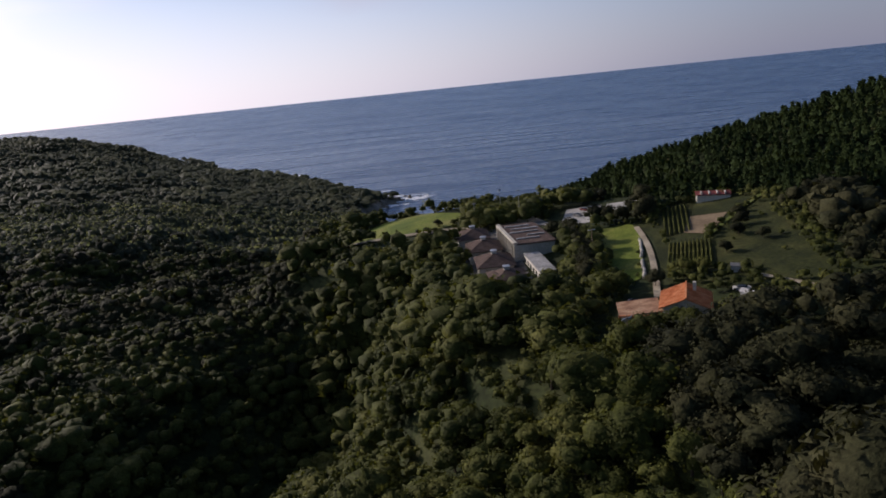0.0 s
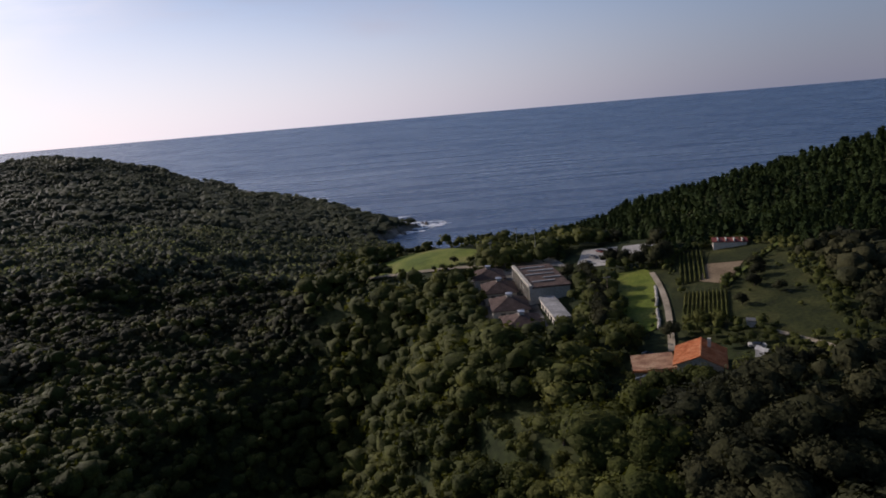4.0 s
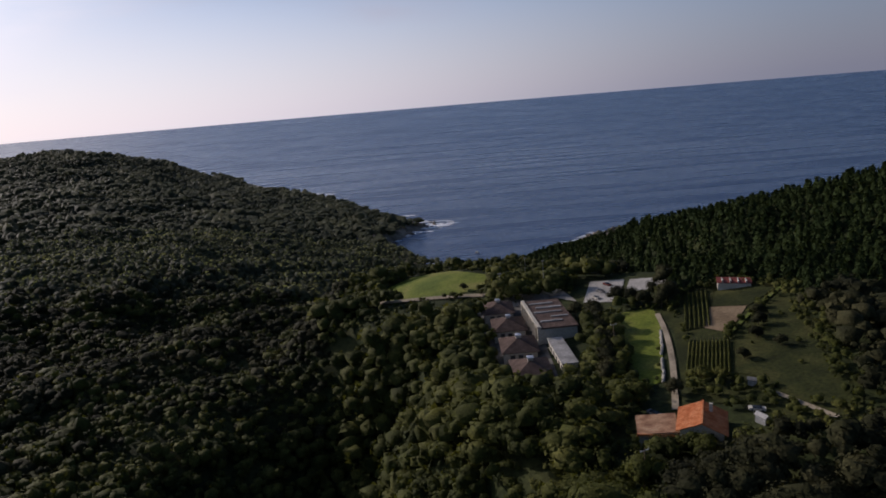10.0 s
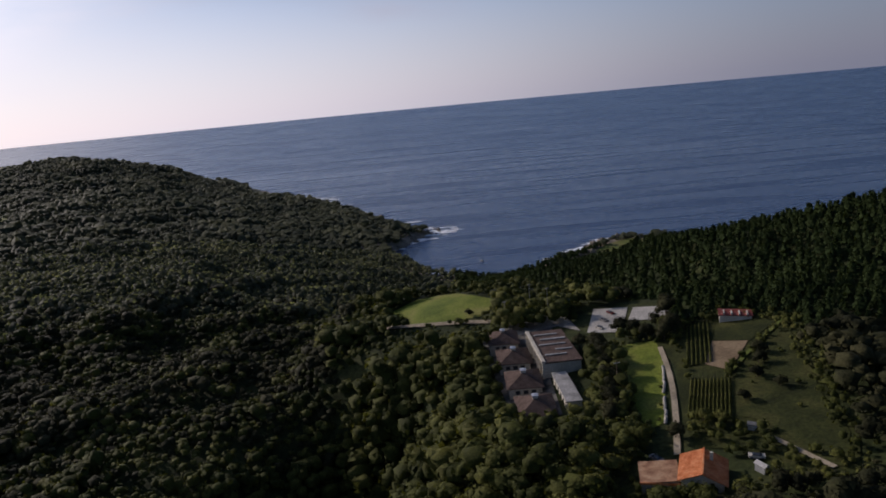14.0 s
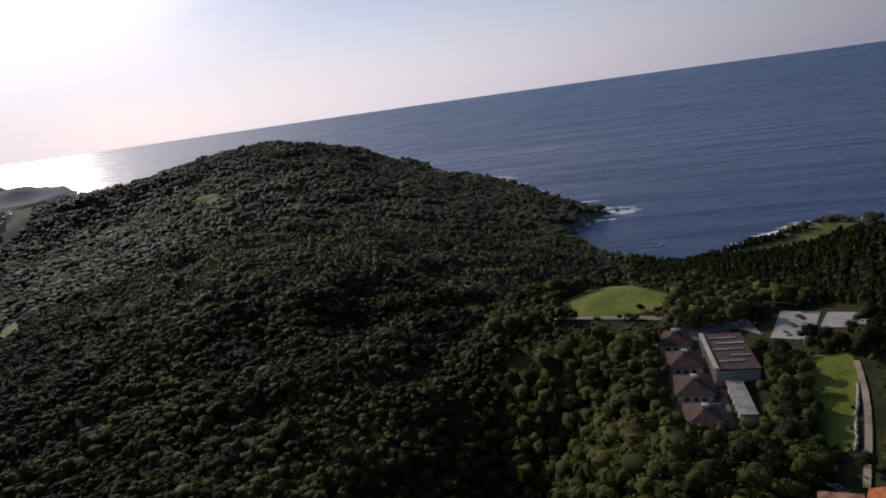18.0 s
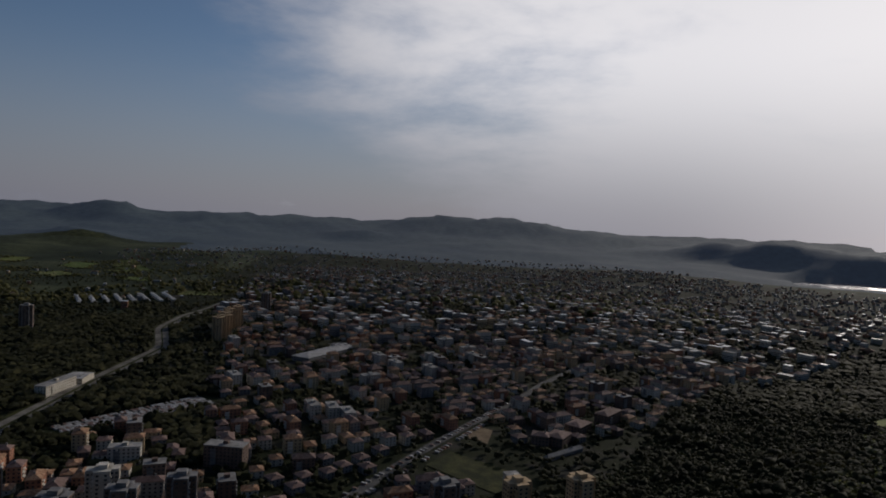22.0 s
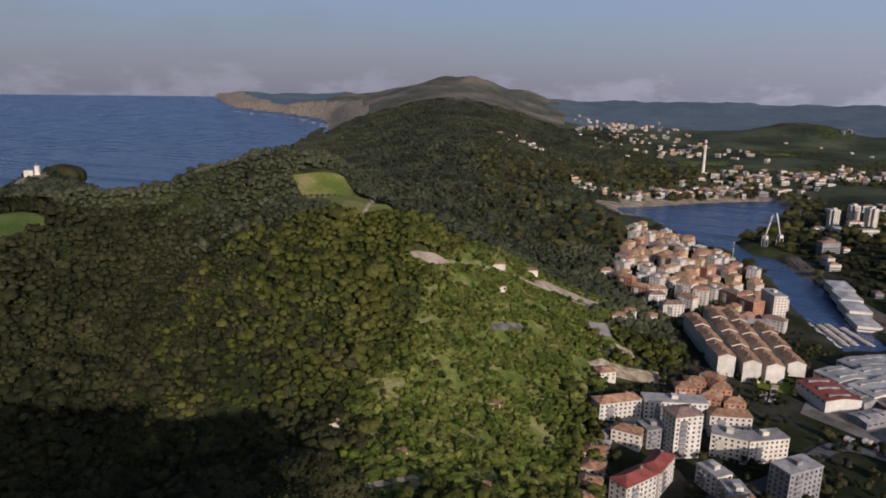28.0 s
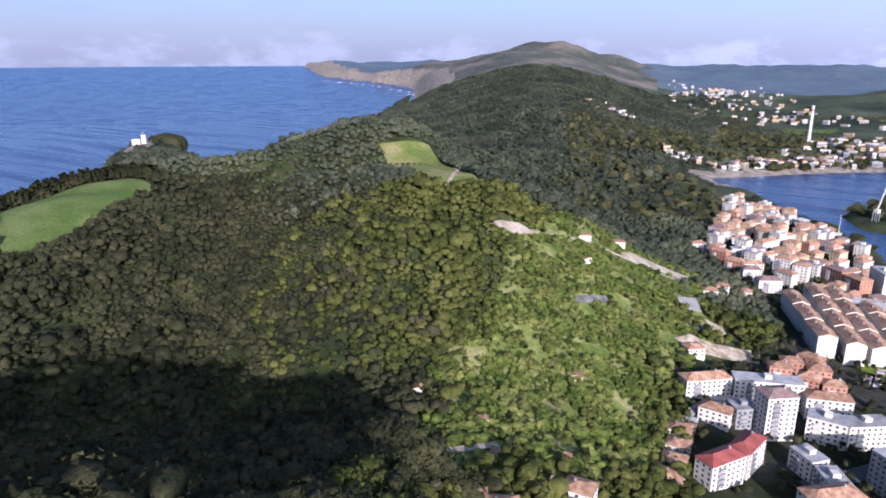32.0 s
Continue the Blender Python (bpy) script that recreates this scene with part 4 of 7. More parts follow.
def farm_bushes():
    """Bushes and hedges that break up the farm's fields."""
    x, y = scatter(130, 300, 2.2, 318, 352, seed=93)
    lines = [[(134, 248), (117, 234), (103, 222), (96, 213)], [(131, 244), (114, 230), (100, 217)], [(85, 232), (99, 266)], [(88, 240), (92, 262)], [(84, 240), (86, 256)], [(72, 186), (84, 182), (92, 176)], [(76, 172), (90, 166), (98, 158)]]
    near = np.min([gap(x, y, line, False) for line in lines], 0)
    g = np.random.default_rng(94)
    keep = (near < 1.5) & (g.random(len(x)) < 0.75) | inside(x, y, FIELDS) & (x > 97) & (y < 228) & (g.random(len(x)) < 0.03) | inside(x, y, GREEN) & (g.random(len(x)) < 0.015)
    keep &= gap(x, y, LANE, False) > 4.0
    x, y = x[keep], y[keep]
    plant("bushes", x, y, rng.uniform(1.0, 3.6, len(x)), MID, M["leaf"], "dark green bushes and hedges about the fields", "bushes")


farm_bushes()


def single_trees():
    """Trees that stand by themselves about the farm."""
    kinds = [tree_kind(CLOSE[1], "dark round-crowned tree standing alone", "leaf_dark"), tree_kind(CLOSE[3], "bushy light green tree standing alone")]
    spots = ((76, 273, 8, 0), (80, 268, 7, 0), (98, 279, 9, 0), (94, 260, 9, 0), (84, 261, 7, 0), (89, 256, 8, 0), (15, 340, 4, 0), (77, 189, 5, 1), (82, 186, 4.5, 1), (67, 185, 5.5, 0), (108, 217, 5, 0),
             (103, 208, 4.5, 0), (93, 196, 4, 0), (112, 224, 5, 0), (106, 199, 4, 0), (62, 150, 6, 1), (72, 148, 6.5, 1), (54, 154, 6, 1), (80, 150, 6, 0), (100, 285, 8, 0), (91, 272, 6, 0), (55, 206, 7, 0), (56, 214, 7.5, 0), (57, 222, 7, 0), (58, 231, 7.5, 0), (59, 240, 7, 0), (61, 248, 8, 0), (62, 256, 7.5, 0), (64, 264, 7, 0), (52, 202, 7, 0),
             (59, 212, 6, 0), (61, 228, 6, 0), (63, 244, 6.5, 0), (57, 268, 7, 0))
    used = set()
    for x, y, tall, k in spots:
        at = pose(x, y, float(height(x, y)), 0, 0, x * 37 % 360) @ Matrix.Diagonal((tall, tall, tall, 1))
        if k in used:
            copy_thing(kinds[k], at @ Matrix.Diagonal((*[1 / v for v in kinds[k].scale], 1)))
        else:
            kinds[k].matrix_basis = at
            used.add(k)


single_trees()
# ---- building kit ----
M.update({
    "cream": mat("cream_render", [(0.42, 0.375, 0.30), (0.52, 0.475, 0.39)], 0.15, 0.85, 0.1, 2, obj=0.12),
    "white": mat("white_render", [(0.40, 0.37, 0.31), (0.51, 0.475, 0.41)], 0.15, 0.85, 0.1, 2, obj=0.1),
    "ochre": mat("ochre_render", [(0.38, 0.27, 0.15), (0.48, 0.35, 0.21)], 0.15, 0.85, 0.1, 2, obj=0.15),
    "brick": mat("red_brick", [(0.26, 0.12, 0.075), (0.36, 0.18, 0.11)], 0.2, 0.9, 0.1, 3, obj=0.15),
    # brown brick, also used where dark walls stand for shade
    "umber": mat("shaded_brown_brick", [(0.105, 0.075, 0.06), (0.17, 0.12, 0.095)], 0.2, 0.9, 0.1, 3, obj=0.25),
    "worn": mat("worn_concrete", [(0.07, 0.064, 0.055), (0.13, 0.12, 0.105), (0.18, 0.17, 0.15)], 0.06, 0.95, 0.2, 0.7),
    "ballast": mat("brown_ballast", [(0.075, 0.062, 0.05), (0.12, 0.10, 0.083)], 0.08, 0.95, 0.3, 1.5),
    "rust": mat("weathered_sheet", [(0.085, 0.06, 0.045), (0.16, 0.12, 0.095), (0.22, 0.19, 0.16)], 0.15, 0.85, 0.3, 1.5, obj=0.3),
    "teal": mat("teal_glass_cladding", [(0.05, 0.12, 0.12), (0.08, 0.17, 0.17)], 0.2, 0.3, 0.0, 2),
    "grey": mat("grey_concrete", [(0.15, 0.145, 0.14), (0.23, 0.222, 0.212)], 0.2, 0.9, 0.1, 2, obj=0.12),
    "tile": mat("clay_tiles", [(0.175, 0.092, 0.055), (0.255, 0.145, 0.085), (0.32, 0.205, 0.125)], 0.4, 0.85, 0.4, 3, obj=0.2),
    "tile_dark": mat("brown_tiles", [(0.13, 0.085, 0.07), (0.20, 0.135, 0.115)], 0.4, 0.85, 0.4, 3, obj=0.15),
    "flat": mat("flat_roof_gravel", [(0.17, 0.165, 0.155), (0.28, 0.27, 0.255)], 0.2, 0.95, 0.1, 2, obj=0.2),
    "metal": mat("sheet_roof", [(0.20, 0.195, 0.185), (0.34, 0.33, 0.315)], 0.1, 0.55, 0.1, 1, obj=0.25),
    "zinc": mat("bright_zinc_roof", [(0.40, 0.40, 0.39), (0.52, 0.52, 0.51)], 0.1, 0.42, 0.0, 1, spec=0.4, island=0.2),
    "red_sheet": mat("red_sheet_roof", [(0.15, 0.04, 0.032), (0.23, 0.065, 0.05)], 0.15, 0.6, 0.1, 2),
    "blue_sheet": mat("blue_sheet_roof", [(0.03, 0.07, 0.2), (0.05, 0.1, 0.26)], 0.15, 0.6, 0.1, 2),
    "green_sheet": mat("green_sheet_roof", [(0.05, 0.12, 0.09), (0.08, 0.17, 0.13)], 0.15, 0.6, 0.1, 2),
    "pane": mat("window_glass", [(0.025, 0.03, 0.035), (0.05, 0.055, 0.06)], 0.5, 0.12, 0.0, 1, spec=0.6),
    "asphalt": mat("asphalt", [(0.055, 0.055, 0.055), (0.09, 0.088, 0.085)], 0.05, 0.9, 0.1, 1),
    "track": mat("pale_track", [(0.20, 0.165, 0.115), (0.33, 0.28, 0.205)], 0.1, 0.95, 0.2, 1),
    "foam": mat("white_foam", [(0.65, 0.68, 0.7), (0.85, 0.86, 0.87)], 0.3, 0.7, 0.3, 1),
    "soil": mat("brown_soil", [(0.12, 0.085, 0.05), (0.19, 0.14, 0.085)], 0.1, 0.95, 0.4, 1),
    "stone": mat("pale_stone", [(0.32, 0.29, 0.24), (0.45, 0.41, 0.35)], 0.5, 0.9, 0.4, 2),
    "steel": mat("galvanised_steel", [(0.38, 0.39, 0.40), (0.5, 0.5, 0.51)], 0.5, 0.45, 0.0, 2, metal=0.6),
    "wood": mat("weathered_timber", [(0.16, 0.11, 0.07), (0.26, 0.19, 0.13)], 0.6, 0.85, 0.2, 3),
})


def part(name, bm, m, parent=None, label="", smooth=False):
    """Links a bmesh as one mesh object under a thing or a part."""
    if smooth:
        for f in bm.faces:
            f.smooth = True
    me = bpy.data.meshes.new(name)
    bmesh.ops.recalc_face_normals(bm, faces=bm.faces)
    bm.to_mesh(me)
    bm.free()
    me.materials.append(m)
    ob = new(name, me)
    if parent:
        ob.parent = parent
    return tagged(ob, label)


def box(bm, x0, y0, z0, x1, y1, z1):
    v = [bm.verts.new(p) for p in ((x0, y0, z0), (x1, y0, z0), (x1, y1, z0), (x0, y1, z0), (x0, y0, z1), (x1, y0, z1), (x1, y1, z1), (x0, y1, z1))]
    for f in ((0, 3, 2, 1), (4, 5, 6, 7), (0, 1, 5, 4), (1, 2, 6, 5), (2, 3, 7, 6), (3, 0, 4, 7)):
        bm.faces.new([v[i] for i in f])
    return bm


def boxes(*items):
    bm = bmesh.new()
    for item in items:
        box(bm, *item)
    return bm


def pole(r0, r1, z0, z1, x=0.0, y=0.0, n=8):
    bm = bmesh.new()
    lower = [bm.verts.new((x + r0 * math.cos(6.2832 * i / n), y + r0 * math.sin(6.2832 * i / n), z0)) for i in range(n)]
    upper = [bm.verts.new((x + r1 * math.cos(6.2832 * i / n), y + r1 * math.sin(6.2832 * i / n), z1)) for i in range(n)]
    for i in range(n):
        bm.faces.new((lower[i], lower[(i + 1) % n], upper[(i + 1) % n], upper[i]))
    bm.faces.new(upper)
    bm.faces.new(lower[::-1])
    return bm


def hip(w, d, z, rise, over=0.5, ridge=None, thick=0.25):
    """A hipped roof over a w by d plan; ridge: the ridge's length along the longer side."""
    bm = bmesh.new()
    a, b = w / 2 + over, d / 2 + over
    long_x = w >= d
    r = (abs(w - d) if ridge is None else ridge) / 2 + 0.05
    base = [bm.verts.new((x, y, z)) for x, y in ((-a, -b), (a, -b), (a, b), (-a, b))]
    eave = [bm.verts.new((x, y, z + thick)) for x, y in ((-a, -b), (a, -b), (a, b), (-a, b))]
    top = [bm.verts.new(p) for p in (((-r, 0, z + rise), (r, 0, z + rise)) if long_x else ((0, -r, z + rise), (0, r, z + rise)))]
    for i in range(4):
        bm.faces.new((base[i], base[(i + 1) % 4], eave[(i + 1) % 4], eave[i]))
    bm.faces.new(base[::-1])
    e, (p, q) = eave, top
    for f in (((e[0], e[1], q, p), (e[1], e[2], q), (e[2], e[3], p, q), (e[3], e[0], p)) if long_x else
              ((e[0], e[1], p), (e[1], e[2], q, p), (e[2], e[3], q), (e[3], e[0], p, q))):
        bm.faces.new(f)
    return bm


def gable(w, d, z, rise, over=0.4, thick=0.25):
    """A gabled roof with its ridge along y."""
    bm = bmesh.new()
    a, b = w / 2 + over, d / 2 + over
    ring = [(-a, z), (0, z + rise), (a, z), (a, z + thick), (0, z + rise + thick), (-a, z + thick)]
    ends = [[bm.verts.new((x, y, h)) for x, h in ring] for y in (-b, b)]
    for i in range(6):
        bm.faces.new((ends[0][i], ends[0][(i + 1) % 6], ends[1][(i + 1) % 6], ends[1][i]))
    for e in ends:
        bm.faces.new((e[0], e[1], e[4], e[5]))
        bm.faces.new((e[1], e[2], e[3], e[4]))
    return bm


def gable_wall(w, d, z, rise):
    """Walls that close up under a gable along y."""
    bm = bmesh.new()
    a, b = w / 2, d / 2
    ring = [(-a, -1.5), (a, -1.5), (a, z), (0, z + rise), (-a, z)]
    ends = [[bm.verts.new((x, y, h)) for x, h in ring] for y in (-b, b)]
    for i in range(5):
        bm.faces.new((ends[0][i], ends[0][(i + 1) % 5], ends[1][(i + 1) % 5], ends[1][i]))
    for e in ends:
        bm.faces.new(e)
    return bm


def pane(bm, p, q, out, z0, z1):
    """A window pane set a little proud of its wall, with its sill and its head."""
    back = [bm.verts.new(v) for v in ((*p, z0), (*q, z0), (*q, z1), (*p, z1))]
    face = [bm.verts.new((v.co.x + out[0], v.co.y + out[1], v.co.z)) for v in back]
    bm.faces.new(face)
    for i in (0, 2):
        bm.faces.new((back[i], back[(i + 1) % 4], face[(i + 1) % 4], face[i]))


def openings(w, d, floors, storey=2.9, pitch=3.2, z0=1.0, tall=1.35, wide=1.4, proud=0.04, sides=(1, 1, 1, 1)):
    """Window panes with a little depth, storey by storey, over the four sides of a block."""
    bm = bmesh.new()
    for f in range(floors):
        z = z0 + f * storey
        for side, (length, off) in enumerate(((w, d / 2), (w, d / 2), (d, w / 2), (d, w / 2))):
            if not sides[side]:
                continue
            n = max(1, int(length / pitch))
            for i in range(n):
                c = (i + 0.5) * length / n - length / 2
                if side < 2:
                    y = off if side else -off
                    pane(bm, (c - wide / 2, y), (c + wide / 2, y), (0, proud if side else -proud), z, z + tall)
                else:
                    x = off if side == 3 else -off
                    pane(bm, (x, c - wide / 2), (x, c + wide / 2), (proud if side == 3 else -proud, 0), z, z + tall)
    return bm


def thing(name, label, category, group=""):
    return tagged(new(name), label, category, group)


def settle(ob, x, y, turn=0.0, sink=0.3):
    """Stands a thing on the land."""
    ob.matrix_basis = pose(x, y, float(height(x, y)) - sink, 0, 0, turn)
    return ob


def balcony_bay(x0, x1, y, out, floors):
    """A column of balconies one above another, in one piece."""
    bm = bmesh.new()
    line = [(y, 2.9)]
    for f in range(1, floors):
        line += [(y + out, 2.9 * f), (y + out, 2.9 * f + 1.0), (y + out * 0.12, 2.9 * f + 1.0)]
        if f < floors - 1:
            line.append((y + out * 0.12, 2.9 * (f + 1)))
    line.append((y, 2.9 * (floors - 1) + 1.0))
    ends = [[bm.verts.new((x, py, pz)) for py, pz in line] for x in (x0, x1)]
    for i in range(len(line)):
        k = (i + 1) % len(line)
        bm.faces.new((ends[0][i], ends[0][k], ends[1][k], ends[1][i]))
    for e in ends:
        bm.faces.new(e)
    return bm


def slab_block(w, d, floors, wall, roof, label, rise=3.0):
    t = thing("apartment_block", label, "apartment block", "apartment blocks of the town")
    high = floors * 2.9 + 0.6
    part("wall", boxes((-w / 2, -d / 2, -3, w / 2, d / 2, high)), M[wall], t)
    if roof in ("flat", "grey"):
        part("roof", boxes((-w / 2 - 0.2, -d / 2 - 0.2, high, w / 2 + 0.2, d / 2 + 0.2, high + 0.5)), M["flat"], t)
        part("stair_house", boxes((-2, -2, high + 0.5, 2, 2, high + 2.9)), M[wall], t)
    else:
        part("roof", hip(w, d, high, rise), M[roof], t)
        part("chimney", boxes((w * 0.2, -0.5, high + 1, w * 0.2 + 1.2, 0.5, high + rise + 1.0)), M["grey"], t)
    tagged(part("glazing", openings(w, d, floors), M["pane"], t), kind="stuff")
    if floors > 3:
        for x, y, out in ((-w * 0.32 + 2.2, -d / 2, -1.1), (w * 0.32 - 2.2, d / 2, 1.1)):
            part("balcony_bay", balcony_bay(x - 2.2, x + 2.2, y, out, floors), M["white" if wall not in ("white", "umber", "grey") else "grey"], t)
    return t


def tower_block(w, d, floors, wall, trim, label):
    t = thing("tower_block", label, "tower block", "tower blocks on the plain")
    high = floors * 2.9 + 0.8
    part("wall", boxes((-w / 2, -d / 4, -3, w / 2, d / 4, high), (-w / 4, -d / 2, -3, w / 4, -d / 4, high), (-w / 4, d / 4, -3, w / 4, d / 2, high)), M[wall], t)
    part("parapet", boxes((-w / 2 - 0.15, -d / 4 - 0.15, high, w / 2 + 0.15, d / 4 + 0.15, high + 0.9), (-w / 4 - 0.15, -d / 2 - 0.15, high, w / 4 + 0.15, d / 2 + 0.15, high + 0.9)), M[trim], t)
    part("lift_house", boxes((-3, -3, high + 0.9, 3, 3, high + 3.6)), M[trim], t)
    tagged(part("glazing", openings(w, d / 2, floors, pitch=4.0, wide=1.7), M["pane"], t), kind="stuff")
    tagged(part("glazing", openings(w / 2, d, floors, pitch=2.6, wide=1.5), M["pane"], t), kind="stuff")
    for sx in (-1, 1):
        for sy in (-1, 1):
            part("corner_pier", boxes((sx * w / 2 - 0.35, sy * d / 4 - 0.35, -3, sx * w / 2 + 0.35, sy * d / 4 + 0.35, high + 0.4)), M[trim], t)
            part("corner_pier", boxes((sx * w / 4 - 0.3, sy * d / 2 - 0.3, -3, sx * w / 4 + 0.3, sy * d / 2 + 0.3, high + 0.4)), M[trim], t)
            part("balcony_bay", balcony_bay(sx * w * 0.36 - 1.8, sx * w * 0.36 + 1.8, sy * d / 4, sy * 1.1, floors), M[trim], t)
    return t


def terrace_row(n, floors, label):
    """A long row of stepped houses under red gable roofs, its ridge along y."""
    t = thing("terrace_row", label, "apartment block", "red-roofed rows under the ridge")
    for i in range(n):
        y, high = (i - n / 2 + 0.5) * 17, floors * 2.9 + 1.2 * (i % 2) + 0.5
        body = gable_wall(13, 16.8, high, 2.6)
        bmesh.ops.translate(body, verts=body.verts, vec=(0, y, 0))
        part("wall", body, M["white"], t)
        top = gable(13, 17, high, 2.6, 0.3)
        bmesh.ops.translate(top, verts=top.verts, vec=(0, y, 0))
        part("roof", top, M["tile"], t)
        panes = openings(13, 16.8, floors, sides=(0, 0, 1, 1))
        bmesh.ops.translate(panes, verts=panes.verts, vec=(0, y, 0))
        tagged(part("glazing", panes, M["pane"], t), kind="stuff")
        part("chimney", boxes((1.0, y - 0.5, high + 1.5, 2.0, y + 0.5, high + 4.0)), M["grey"], t)
    return t


def span(p, q, deep, floors, wall, roof, label, rise=3.0, sink=0.3):
    """A slab block whose front runs from p to q, its depth on the side away from the hub."""
    (ax, ay), (bx, by) = p, q
    long = math.hypot(bx - ax, by - ay)
    nx, ny = -(by - ay) / long, (bx - ax) / long
    mx, my = (ax + bx) / 2, (ay + by) / 2
    if nx * (mx - HUB[0]) + ny * (my - HUB[1]) < 0:
        nx, ny = -nx, -ny
    cx, cy = mx + nx * deep / 2, my + ny * deep / 2
    for k in range(int(long / 14) + 1):
        f = (k + 0.5) / (int(long / 14) + 1)
        TAKEN.append((ax + (bx - ax) * f + nx * deep / 2, ay + (by - ay) * f + ny * deep / 2, max(8, deep * 0.6)))
    return settle(slab_block(long, deep, floors, wall, roof, label, rise), cx, cy, math.degrees(math.atan2(by - ay, bx - ax)), sink)


TAKEN = []


def villa(w, d, floors, wall, roof, label):
    t = thing("house", label, "house", "houses of the suburb")
    high = floors * 2.8 + 0.4
    part("wall", boxes((-w / 2, -d / 2, -3, w / 2, d / 2, high)), M[wall], t)
    part("roof", hip(w, d, high, 2.4), M[roof], t)
    tagged(part("glazing", openings(w, d, floors, 2.8, 3.4), M["pane"], t), kind="stuff")
    part("chimney", boxes((w * 0.15, -0.4, high + 0.6, w * 0.15 + 0.8, 0.4, high + 3.0)), M["grey"], t)
    return t


def works_hall(w, d, high, roof, label, wall="white", skylights=True):
    t = thing("warehouse", label, "warehouse", "sheds of the works")
    part("wall", gable_wall(w, d, high, 1.6), M[wall], t)
    part("roof", gable(w, d, high, 1.6, 0.3), M[roof], t)
    if skylights:
        for i in range(max(2, int(d / 9))):
            y = (i + 0.5) * d / max(2, int(d / 9)) - d / 2
            part("skylight", boxes((-w * 0.3, y - 0.9, high + 1.0, w * 0.3, y + 0.9, high + 2.1)), M["flat"], t)
    part("door", boxes((-2.2, -d / 2 - 0.06, -1.2, 2.2, -d / 2 + 0.06, 3.6)), M["grey"], t)
    tagged(part("glazing", openings(w, d, 1, 3, 5, z0=high - 2, tall=1.1, wide=3.2, sides=(0, 0, 1, 1)), M["pane"], t), kind="stuff")
    return t


def put(proto, x, y, turn=0.0, sink=0.3, used={}):
    """The first call sets the prototype itself, later ones set copies."""
    if proto.name in used:
        return settle(copy_thing(proto, Matrix()), x, y, turn, sink)
    used[proto.name] = True
    return settle(proto, x, y, turn, sink)


def far_blocks(name, rows, label):
    """Many small buildings in one mesh: x, y, turn, w, d, wall height, roof rise, wall and roof index."""
    rows = np.asarray(rows, float)
    x, y, turn, w, d, high, rise, wi, ri = rows.T
    z = height(x, y) - 1.5
    n = len(rows)
    c, s = np.cos(turn), np.sin(turn)

    def corner(sx, sy, sz, over=0.0):
        px, py = sx * (w / 2 + over), sy * (d / 2 + over)
        return np.stack([x + px * c - py * s, y + px * s + py * c, z + sz], -1)

    quad = ((-1, -1), (1, -1), (1, 1), (-1, 1))
    verts, faces, index = [], [], []

    def ring(items):
        at = sum(len(v) for v in verts)
        verts.append(np.stack(items, 1).reshape(-1, 3))
        return at + np.arange(n)[:, None] * len(items) + np.arange(len(items))[None]

    v = ring([corner(a, b, 0 * w) for a, b in quad] + [corner(a, b, high + 1.5) for a, b in quad])
    for i in range(4):
        j = (i + 1) % 4
        faces.append(v[:, [i, j, j + 4, i + 4]])
        index.append(wi)
    flat = rise < 0.6
    u = ring([corner(a, b, high + 1.5, 0.4) for a, b in quad] + [corner(a * np.where(flat, 1, 0.25), b * np.where(flat, 1, 0.05), high + 1.5 + rise, 0.0) for a, b in quad])
    for i in range(4):
        j = (i + 1) % 4
        faces.append(u[:, [i, j, j + 4, i + 4]])
        index.append(ri)
    faces.append(u[:, [4, 5, 6, 7]])
    index.append(ri)
    for f in range(4):
        zz = 2.4 + f * 2.9
        ok = high > zz + 1.5
        hz = np.where(ok, zz, 1.0)
        b = ring([corner(a, q, hz, 0.05) for a, q in quad] + [corner(a, q, hz + np.where(ok, 1.2, 0.05), 0.05) for a, q in quad])
        for i in range(4):
            j = (i + 1) % 4
            faces.append(b[:, [i, j, j + 4, i + 4]])
            index.append(np.full(n, 9))
    ob = new(name, mesh_np(name, np.concatenate(verts), np.concatenate(faces), [M[k] for k in FAR_MATS], np.concatenate(index)))
    return tagged(ob, label, "town", kind="stuff")


FAR_MATS = ["cream", "white", "ochre", "brick", "grey", "tile", "tile_dark", "flat", "metal", "pane", "umber", "zinc"]


def strip(name, line, wide, m, label, category, up=0.35):
    """A road or track that follows the land."""
    pts = []
    for (ax, ay), (bx, by) in zip(line, line[1:]):
        n = max(1, int(math.hypot(bx - ax, by - ay) / 8))
        pts += [(ax + (bx - ax) * i / n, ay + (by - ay) * i / n) for i in range(n)]
    pts.append(line[-1])
    p = np.array(pts, float)
    for _ in range(6):
        p[1:-1] = (p[:-2] + 2 * p[1:-1] + p[2:]) / 4
    run = np.gradient(p, axis=0)
    run /= np.linalg.norm(run, axis=1, keepdims=True)
    side = np.stack([-run[:, 1], run[:, 0]], -1) * wide / 2
    lanes = [p + side * k for k in (-1, -0.33, 0.33, 1)]
    verts = np.concatenate([np.column_stack([q, height(q[:, 0], q[:, 1]) + up]) for q in lanes])
    n = len(p)
    faces = np.concatenate([np.stack([k * n + np.arange(n - 1), k * n + np.arange(1, n), (k + 1) * n + np.arange(1, n), (k + 1) * n + np.arange(n - 1)], -1) for k in range(3)])
    return tagged(new(name, mesh_np(name, verts, faces[:, ::-1], [m], smooth=True)), label, category, kind="structure")


